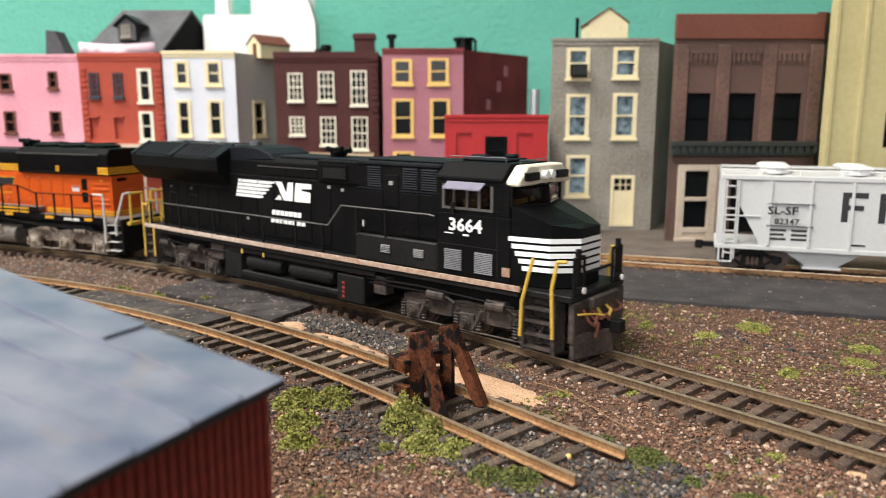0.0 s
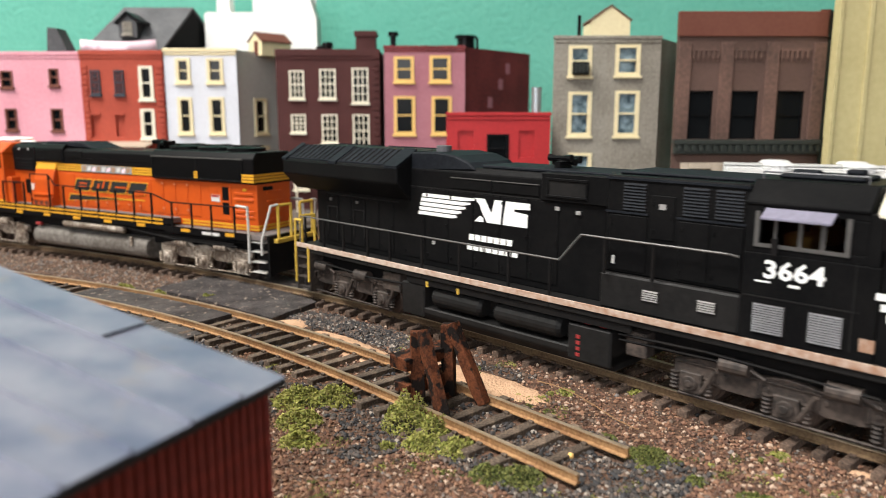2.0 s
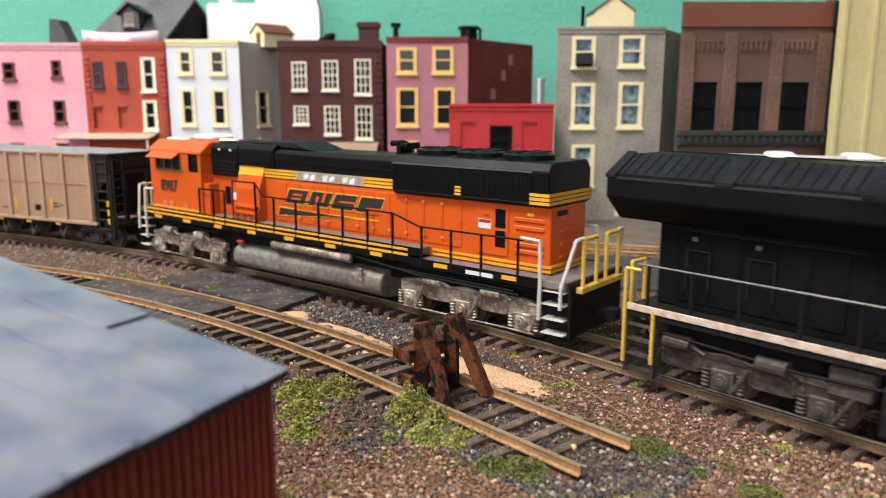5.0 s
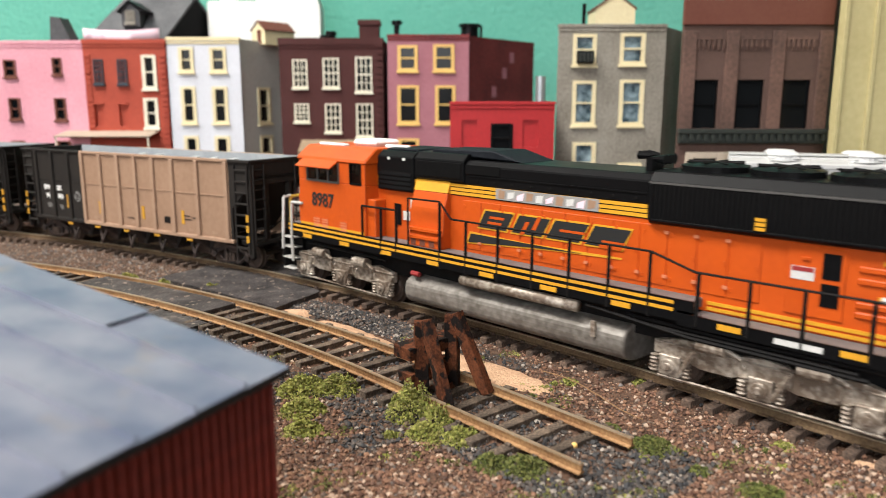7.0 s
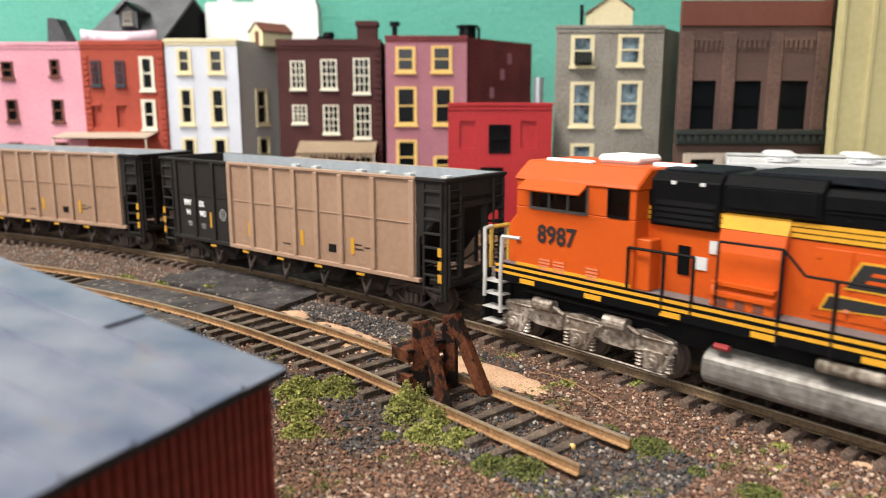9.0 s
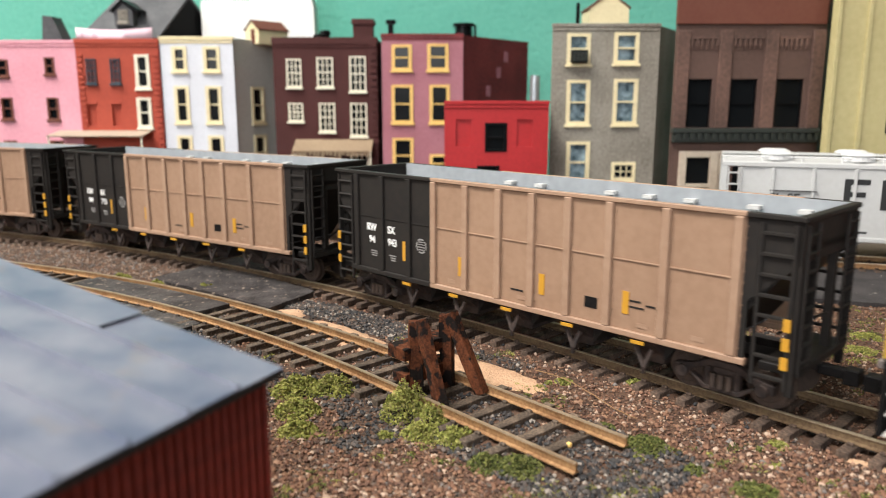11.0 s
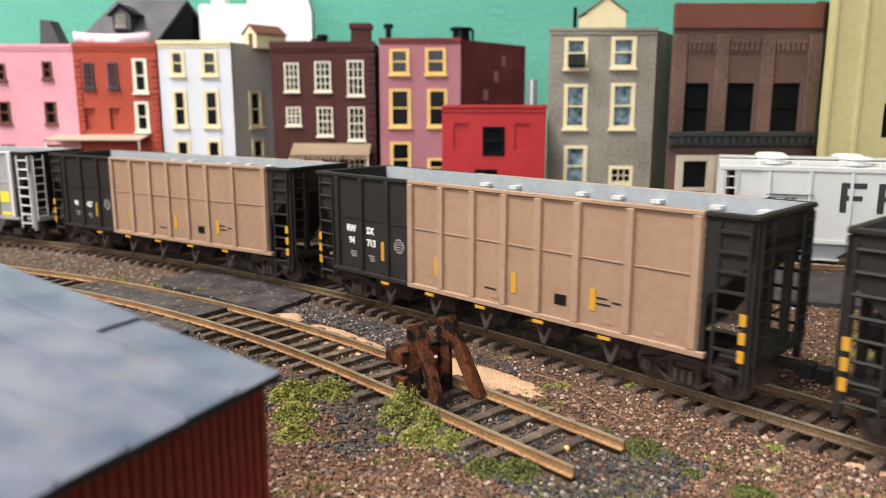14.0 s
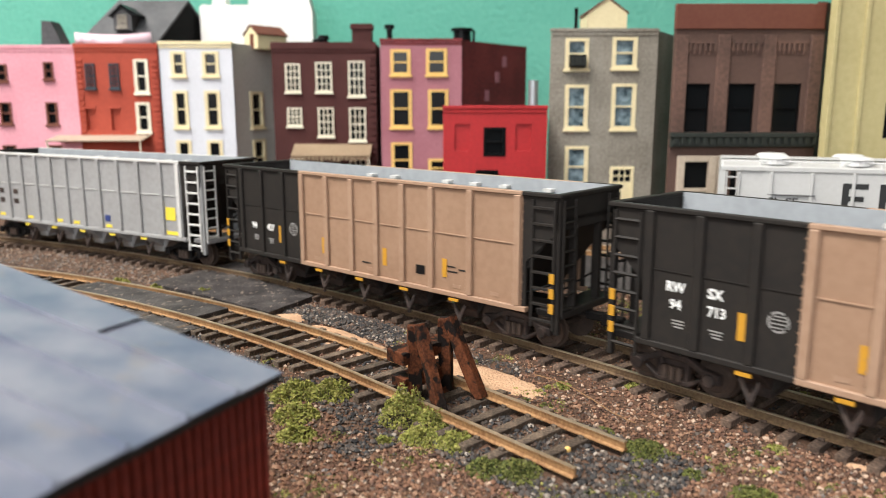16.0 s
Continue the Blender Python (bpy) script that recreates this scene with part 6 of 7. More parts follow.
    for n, x0, z0, z1, w in ((7, -22.8, 31.7, 33.6, 2.6), (8, -23.6, 28.5, 30.4, 2.65)):
        for k in range(n):
            b = part("name_bar", prisms("y", (((x0 + w * k, z0), (x0 + w * k + w - 0.5, z0), (x0 + w * k + w - 0.35, z1), (x0 + w * k + 0.15, z1)), -hood - 0.42, -hood - 0.28)), WHITE_PRINT, th)
    return th


def orange_engine():
    th = thing("orange_diesel_engine", "orange and black road diesel engine with yellow stripes, rolling cab last", "locomotive")
    hood = 10.6
    part("frame", boxes((-116, 114, -11, 11, 11, 18.4)), BLACK_STEEL, th)
    part("walkway", boxes((-112, 60, -17, 17, 21.6, 24.0), (-118, -112.1, -13, 13, 19.1, 21)), WALK_GREY, th, bevel=0.2)
    part("low_walkway", boxes((60.1, 116, -17, 17, 18.4, 20.6)), WALK_GREY, th, bevel=0.2)
    for s in (-1, 1):
        y0, y1 = sorted((s * 17.0, s * 17.5))
        e0, e1 = sorted((s * 17.5, s * 17.62))
        fs = part("frame_side", boxes((-112, 57, y0, y1, 18.8, 24.3), (57, 61.2, y0, y1, 21.6, 24.3), (57, 108, y0, y1, 17.8, 20.9)), SOOT, th)
        for z in (21.1, 22.9):
            part("sill_stripe", boxes((-112, 56, e0, e1, z, z + 0.85)), STRIPE_YELLOW, fs)
        d = part("reflector", boxes((-102, -96.4, e0, e1 + 0.03, 19.2, 20.6)), STRIPE_YELLOW, fs)
        for k in range(1, 7):
            twin(d, 23.4 * k, 0, 0, fs)
        for x in (67.4, 94.4):
            part("reflector", boxes((x, x + 5.7, e0, e1 + 0.03, 18.9, 20.3)), STRIPE_YELLOW, fs)
        part("builder_strip", boxes((80.6, 91, e0, e1 + 0.03, 18.6, 19.9)), PALE_TRIM, fs)
    part("hood", prisms("x", (((-hood, 20.6), (-hood, 47.8), (-hood + 2, 51.2), (hood - 2, 51.2), (hood, 47.8), (hood, 20.6)), -66, 107)), ORANGE, th, bevel=0.3)
    top = part("hood_cap", prisms("x", (((-10.95, 45.7), (-10.95, 51.6), (-9.2, 53.3), (9.2, 53.3), (10.95, 51.6), (10.95, 45.7)), -66, 44)), SOOT, th, bevel=0.3)
    part("cap_lip", boxes((-20, 44, -11.2, -10.9, 48.2, 48.6)), ENGINE_BLACK, top)
    for k in range(9):
        part("cap_bolt", boxes((-16 + 7 * k, -15.2 + 7 * k, -11.2, -10.9, 46.7, 47.3)), BLACK_STEEL, top)
    brake = part("brake_intake", prisms("x", (((-11.8, 40.9), (-11.8, 52.6), (-9.4, 54.6), (9.4, 54.6), (11.8, 52.6), (11.8, 40.9)), -63, -44.4)), SOOT, th, bevel=0.3)
    louvre_panel(brake, -62, -45.2, 41.4, 47.6, -11.8, 4, SOOT)
    for x in (-57.4, -49.6):
        part("intake_mark", boxes((x, x + 1.3, -11.95, -11.8, 51.6, 52.5)), PALE_TRIM, brake)
    part("dynamic_brake", prisms("x", (((-11.7, 46.2), (-11.7, 52.8), (-9.4, 55.0), (9.4, 55.0), (11.7, 52.8), (11.7, 46.2)), -43.8, -21)), SOOT, th, bevel=0.3)
    part("brake_panel", boxes((-42.6, -22.2, -11.95, -11.7, 47.2, 52.2)), ENGINE_BLACK, th, bevel=0.1)
    part("side_screen", boxes((-20.6, -6.4, -11.25, -10.9, 49, 52)), ENGINE_BLACK, th, bevel=0.1)
    part("blower_hump", prisms("y", (((-40, 54.6), (-38, 56.0), (-12, 56.4), (0, 53.3)), -8, 8)), ENGINE_BLACK_SHEEN, th, bevel=0.4)
    part("hatch", prisms("y", (((-62, 54.4), (-61, 55.4), (-46, 55.4), (-45, 54.4)), -8.6, 8.6)), ENGINE_BLACK_SHEEN, th, bevel=0.3)
    rad = part("radiator", prisms("x", (((-11.4, 40.9), (-12.6, 42), (-12.6, 51.6), (-10.2, 54.4), (10.2, 54.4), (12.6, 51.6), (12.6, 42), (11.4, 40.9)), 44.5, 107.3)), SOOT, th, bevel=0.4)
    part("radiator_rim", boxes((45, 101.4, -12.85, -12.6, 51.3, 51.8)), RAIL_STEEL, rad)
    part("radiator_frame", boxes((45.2, 46.2, -12.9, -12.6, 42, 51.2), (73.1, 74.2, -12.9, -12.6, 42, 51.2), (100.4, 101.4, -12.9, -12.6, 42, 51.2), (46.2, 100.4, -12.85, -12.6, 41.8, 42.4)), SOOT, rad, bevel=0.1)
    bar = part("screen_bar", boxes((46.8, 47.3, -12.8, -12.6, 42.5, 51)), ENGINE_BLACK, rad)
    for k in range(1, 44):
        twin(bar, 1.24 * k, 0, 0, rad)
    for z in (42.6, 43.7, 44.8):
        part("radiator_post", boxes((72.4, 74.8, -13.05, -12.9, z, z + 0.75)), STRIPE_YELLOW, rad)
    for x in (56, 74, 92):
        bm = bmesh.new()
        rod(bm, (x, 0, 54.2), (x, 0, 55.8), 8.4, 26)
        rod(bm, (x, 0, 55.8), (x, 0, 56.5), 7.8, 26, 5.0)
        f = part("roof_fan", bm, SOOT, rad)
        part("fan_guard", rods(0.25, *[((x - 7.4 * math.cos(q), -7.4 * math.sin(q), 56.6), (x + 7.4 * math.cos(q), 7.4 * math.sin(q), 56.6)) for q in (0, 0.8, 1.6, 2.4)], seg=4), BLACK_STEEL, f)
    # stripes round hood
    for x0, x1 in ((-66, -63), (-44.4, 44.4)):
        part("hood_stripe_base", boxes((x0, x1, -hood - 0.16, -hood, 41.8, 45.7)), SOOT, th)
        for z in (42.1, 43.35, 44.6):
            part("hood_stripe", boxes((x0, x1, -hood - 0.24, -hood, z, z + 0.95)), STRIPE_YELLOW, th)
    part("end_stripe_base", boxes((100.8, 107.4, -12.8, 12.8, 41.6, 45.6)), SOOT, rad)
    for z in (41.9, 43.15, 44.4):
        part("end_stripe", boxes((100.8, 107.7, -12.95, 12.95, z, z + 0.95)), STRIPE_YELLOW, rad)
    for z in (21.2, 22.6):
        part("sill_band", boxes((61.4, 107.6, -hood - 0.3, hood + 0.3, z, z + 0.8)), STRIPE_YELLOW, th)
    patch = part("silver_patch", boxes((-8, 29, -hood - 0.34, -hood - 0.2, 42.1, 45.5)), SEAL_GREY, th, "smudged grey name patch")
    for k in range(10):
        part("patch_bar", prisms("y", (((-7 + 3.6 * k, 42.5), (-4.6 + 3.6 * k, 42.5 + 0.5 * (k % 2)), (-4.2 + 3.6 * k, 44.9), (-6.8 + 3.6 * k, 45.1 - 0.6 * (k % 3))), -hood - 0.42, -hood - 0.34)), (COAL_TAN, PALE_TRIM, PINK_PALE)[k % 3], patch)
    door_row(th, [-22, -14, -6, 2, 10, 18, 26, 34, 42, 50, 58, 66, 74], 25.2, 40.6, -hood, ORANGE)
    for k in range(11):
        for z in ((27.2, 38.6) if k > 7 else (27.2,)):
            part("door_latch", boxes((-15 + 8 * k, -13.8 + 8 * k, -hood - 0.62, -hood - 0.28, z, z + 0.8)), PALE_ORANGE, th)
    door = part("hood_door", boxes((79.6, 92, -hood - 0.4, -hood, 24.4, 40.4)), ORANGE, th, bevel=0.15)
    for z0, z1 in ((33.4, 39.2), (27.2, 32.4)):
        part("door_window", boxes((87.2, 91, -hood - 0.55, -hood - 0.4, z0, z1)), SOOT, door)
    part("door_plate", boxes((80.6, 85.6, -hood - 0.55, -hood - 0.4, 32.6, 35.6)), PALE_TRIM, door)
    part("door_plate_red", boxes((80.8, 85.4, -hood - 0.62, -hood - 0.55, 34.5, 35.5)), RED_DOT, door)
    part("door_knob", boxes((82.6, 84.6, -hood - 0.8, -hood - 0.4, 37.2, 37.8)), ORANGE, door)
    for z in (26.0, 28.2, 33.4, 36.0):
        part("hood_rib", boxes((94.4, 105, -hood - 0.5, -hood, z, z + 1.4)), ORANGE, th, bevel=0.3)
    for x, z in ((99, 38.0), (98.6, 30.4)):
        part("tag", boxes((x, x + 2.2, -hood - 0.35, -hood, z, z + 0.9)), STRIPE_YELLOW, th)
    for s in range(4):
        part("end_latch", boxes((106.9, 107.6, -5 + 0.2 * s, 5, 25 + 4 * s, 25.8 + 4 * s)), ORANGE, th, bevel=0.1)
    part("end_number_bar", boxes((106.9, 107.2, -7, -1, 38.2, 39.8)), SOOT, th)
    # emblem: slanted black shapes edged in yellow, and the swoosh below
    lean = 0.55
    def slant(pts, grow=0.0):
        cx = sum(p[0] for p in pts) / len(pts)
        cz = sum(p[1] for p in pts) / len(pts)
        return [(a + math.copysign(grow, a - cx) + lean * (b - 32.8), b + math.copysign(grow, b - cz)) for a, b in pts]
    for k, x0 in enumerate((-15, -1.4, 11.8, 25.2)):
        w = 11.4
        edge = [(x0, 32.8), (x0 + w, 32.8), (x0 + w, 38.2), (x0, 38.2)]
        part("emblem_edge", prisms("y", (slant(edge, 0.5), -hood - 0.46, -hood - 0.3)), STRIPE_YELLOW, th)
        part("emblem_shape", prisms("y", (slant([(x0, 32.8), (x0 + w, 32.8), (x0 + w, 38.2), (x0, 38.2)]), -hood - 0.54, -hood - 0.4)), BLACK_PRINT, th)
        for a, b, z0, z1 in (((3.0, 8.6, 35.9, 36.7), (3.0, 8.6, 34.2, 35.0)), ((3.4, 4.8, 32.5, 36.6), (6.8, 8.2, 34.4, 38.5)), ((3.2, 11.8, 35.2, 35.9),), ((4.6, 11.8, 32.4, 34.6),))[k]:
            part("emblem_gap", prisms("y", (slant([(x0 + a, z0), (x0 + b, z0), (x0 + b, z1), (x0 + a, z1)]), -hood - 0.6, -hood - 0.5)), ORANGE, th)
    part("swoosh_edge", prisms("y", (((-18.6, 30.9), (-20.2, 26.9), (14, 29.2), (36.8, 30.0), (36.8, 30.5), (4, 30.2)), -hood - 0.46, -hood - 0.3)), STRIPE_YELLOW, th)
    part("swoosh", prisms("y", (((-18.1, 30.3), (-19.4, 27.4), (8, 29.2), (24, 29.9)), -hood - 0.58, -hood - 0.4)), BLACK_PRINT, th)
    # cab at the trailing end
    cab = part("cab", boxes((-109, -66, -14.8, 14.8, 21, 42.0), (-109, -103, -14.8, -11.6, 42.0, 50), (-109, -105, 11.6, 14.8, 42.0, 50), (-68.2, -66, -14.8, 14.8, 42.0, 50), (-82, -75, -14.8, -14, 42.0, 50),
                            (-109, -108.4, -1, 1, 42.0, 50), (-105, -68, 14, 14.8, 42.0, 50)), ORANGE, th, bevel=0.2)
    part("cab_roof", prisms("x", (((-15.2, 49.4), (-15.2, 50.6), (-10.2, 55.0), (10.2, 55.0), (15.2, 50.6), (15.2, 49.4)), -109.6, -65.4)), ORANGE, cab, bevel=0.5)
    part("roof_unit", boxes((-88, -74, -5, 6, 55.0, 57.4)), BRIGHT_WHITE, cab, bevel=0.9)
    part("roof_antenna", boxes((-103, -86, -9.6, -7.4, 54.8, 55.9)), BRIGHT_WHITE, cab, bevel=0.4)
    part("hood_antenna", boxes((-68, -56, -4, -2, 54.6, 56.0)), BRIGHT_WHITE, th, bevel=0.4)
    part("side_window", boxes((-103, -82, -14.5, -14.3, 42.0, 49.6)), CAB_GLASS, cab)
    part("door_pane", boxes((-75, -68.2, -14.5, -14.3, 42.0, 49.6)), CAB_GLASS, cab)
    part("cab_lining", boxes((-100, -70, 4, 5, 42, 49)), WALK_GREY, cab)
    part("window_frame", boxes((-103, -82, -15.1, -14.6, 41.6, 42.4), (-96.4, -95.8, -15, -14.5, 42.4, 49), (-89.4, -88.8, -15, -14.5, 42.4, 49), (-103.4, -102.8, -15.1, -14.6, 41.6, 49.2), (-82.3, -81.7, -15.1, -14.6, 41.6, 49.2)), RAIL_STEEL, cab)
    part("door_seal", boxes((-75.2, -74.6, -15.0, -14.6, 42.2, 49.8), (-68.6, -68.0, -15.0, -14.6, 42.2, 49.8), (-74.6, -68.6, -15.0, -14.6, 49.3, 49.9), (-74.6, -68.6, -15.0, -14.6, 42.0, 42.6)), SOOT, cab)
    part("sun_shade", prisms("x", (((-15, 50.2), (-18.6, 47.6), (-18.4, 47.2), (-15, 49.4)), -105, -82)), ORANGE, cab)
    part("windshield", boxes((-108.8, -108.5, -11.6, 11.6, 42.0, 49.6)), GLASS_DARK, cab)
    lettering("road_number", "8987", 5.2, -100.2, -14.95, 32.4, BLACK_PRINT, cab, 1.02)
    for x in (-99.6, -94, -82):
        v = part("cab_grille", boxes((x, x + 4.8, -14.9, -14.8, 23.0, 28.0)), ORANGE, cab)
        for k in range(5):
            part("grille_bar", boxes((x + 0.3, x + 4.5, -15.0, -14.9, 23.3 + 0.95 * k, 23.8 + 0.95 * k)), PALE_ORANGE, v)
    # the wide cab, fitted to the frame's full width
    fit = Matrix.Translation((-84.25 * MM, 0, 0)) @ Matrix.Diagonal((0.94, 1.135, 1.0, 1.0)) @ Matrix.Translation((87.5 * MM, 0, 0))
    for o in (cab, *cab.children_recursive):
        o.data.transform(fit)
    part("nose", prisms("y", (((-104.4, 21), (-104.4, 41), (-107, 40.2), (-111.4, 35.4), (-111.4, 21)), -13, 13)), ORANGE, th, bevel=0.9)
    part("nose_stripe", boxes((-104.2, -64.6, -16.95, 16.95, 24.4, 25.3)), STRIPE_YELLOW, th)
    part("rear_box", boxes((-74, -60, -15.6, -10.6, 24, 37.4)), ORANGE, th, bevel=0.3)
    batt = part("battery_box", prisms("x", (((-10.6, 24), (-15.6, 24), (-15.6, 28), (-14.2, 29.4), (-13.8, 37), (-12.2, 42.2), (-10.7, 42.2)), -43.4, -27.6)), ORANGE, th, bevel=0.25)
    part("battery_top", prisms("x", (((-10.7, 42.3), (-12.2, 42.3), (-10.8, 46.0), (-10.7, 46.0)), -43.4, -27.6)), STRIPE_YELLOW, batt)
    for k in range(2):
        part("box_shelf", boxes((-43, -28, -16.3, -13.8, 29.4 - 2.6 * k, 30.2 - 2.6 * k)), ORANGE, batt)
    for k in range(3):
        part("box_vent", boxes((-41.4 + 4.4 * k, -39 + 4.4 * k, -15.75, -15.6, 24.4, 26.4)), RUST_BROWN, batt)
    for x, z in ((-50.4, 31), (-46.6, 35.4)):
        part("side_notice", boxes((x, x + 3.4, -hood - 0.4, -hood - 0.2, z, z + 3.2)), PALE_TRIM, th)
    part("side_door_window", boxes((-55, -51.6, -hood - 0.4, -hood - 0.2, 29, 36.4)), SOOT, th)
    # horn
    hn = bmesh.new()
    for dy in (-2.4, 0, 2.4):
        rod(hn, (39, dy, 56.6), (43.5, dy, 56.6), 0.5, 8, 1.4)
        rod(hn, (39, dy, 57.4), (35.5, dy, 57.4), 0.5, 8, 1.2)
    bx(hn, 38, 40, -3, 3, 53.2, 57)
    part("horn", hn, SOOT, th)
    # tank
    part("fuel_tank", prisms("x", ([(math.copysign(abs(math.cos(q)) ** 0.55, math.cos(q)) * 16.4, 8.2 + 5.6 * math.copysign(abs(math.sin(q)) ** 0.7, math.sin(q))) for q in (math.tau * k / 40 for k in range(40))], -44, 42)), TANK_GREY, th, bevel=0.4, smooth=False)
    bm = bmesh.new()
    rod(bm, (-17, -16.0, 16.2), (27, -16.0, 16.2), 1.7, 16)
    part("air_reservoir", bm, SILVER_TRUCK, th, smooth=True)
    bm = bmesh.new()
    rod(bm, (-41, -15.6, 14.4), (-37.4, -15.6, 14.4), 0.9, 8)
    part("fuel_cap", bm, RED_DOT, th)
    part("tank_gauge", boxes((32, 33.4, -17.1, -16.2, 9, 13.4)), SILVER_TRUCK, th)
    for line in (((42, -15.4, 17), (70, -15.6, 16.4), (104, -15.4, 16.6)), ((46, -16.2, 15.8), (98, -16.2, 15.4)), ((30, -16.4, 17.4), (60, -16.6, 14.9), (100, -16.2, 14.4)), ((-102, -15.6, 16.8), (-54, -15.6, 16.6))):
        part("pipe", rods(0.5, line), BLACK_STEEL, th)
    engine_truck(th, 77.4, SILVER_TRUCK, spring=SILVER_TRUCK, lift=1.5)
    engine_truck(th, -82, SILVER_TRUCK, axles=(-24.0, 0.0, 24.0), spring=SILVER_TRUCK, lift=1.5)
    # ends
    for s, e in ((-1, 8.0), (1, 6.6)):
        part("end_plate", boxes((min(s * (110 + e), s * (111 + e)), max(s * (110 + e), s * (111 + e)), -16, 16, 4, 20.4)), BLACK_STEEL, th)
        for q in (-1, 1):
            g = e + 0.4
            part("step_back", boxes((min(s * (101.4 + g), s * (109 + g)), max(s * (101.4 + g), s * (109 + g)), min(q * 12, q * 12.8), max(q * 12, q * 12.8), 3, 18.2)), BLACK_STEEL, th)
            part("grab_iron", rods(0.6, ((s * (101 + g), q * 17.8, 8.6), (s * (101.2 + g), q * 17.8, 18), (s * (100.8 + g), q * 17.6, 32.2), (s * (94 + g), q * 17.2, 32.4))), RAIL_WHITE, th, "white grab iron")
            part("grab_iron", rods(0.6, ((s * (108 + g), q * 17.6, 12.6), (s * (108 + g), q * 17.4, 19), (s * (111 + g), q * 14.6, 33), (s * (111.5 + g), q * 11, 33.4))), RAIL_WHITE, th, "white grab iron")
            for z in (4.6, 9, 13.4, 17.4):
                part("step", boxes((min(s * (101.4 + g), s * (109 + g)), max(s * (101.4 + g), s * (109 + g)), min(q * 13, q * 17.3), max(q * 13, q * 17.3), z, z + 0.35)), BLACK_STEEL if z < 4 else RAIL_WHITE, th)
            part("end_rail", rods(0.65, ((s * (112 + e), q * 11, 18.4), (s * (112 + e), q * 11, 33), (s * (112 + e), q * 3, 33), (s * (112 + e), q * 3, 18.4))), GRAB_YELLOW, th)
        part("end_walk", boxes((min(s * 107, s * (113 + e)), max(s * 107, s * (113 + e)), -13, 13, 17.2, 19.0)), GRAB_YELLOW if s > 0 else WALK_GREY, th, bevel=0.2)
        coupler(th, s * (109 + e), s)
    handrail(th, [(-65.4, -17.3, 24), (-65.4, -17.3, 35.1), (-47, -17.3, 35.3)], [(-55, -17.3, 35.2), (-47, -17.3, 35.3)], 20, BLACK_STEEL)
    handrail(th, [(-41, -17.3, 24), (-41, -17.3, 40), (-26, -17.3, 40.2), (-21, -17.3, 35.2), (49, -17.3, 35), (61, -17.3, 31.6), (102, -17.3, 31.8)],
             [(-26, -17.3, 40)] + [(x, -17.3, 35.1) for x in (-14.5, -1.4, 11.6, 24.4, 37, 49)] + [(x, -17.3, 31.6) for x in (62, 74.4, 86.4, 100)], 18.4, BLACK_STEEL, r=0.32)
    return th


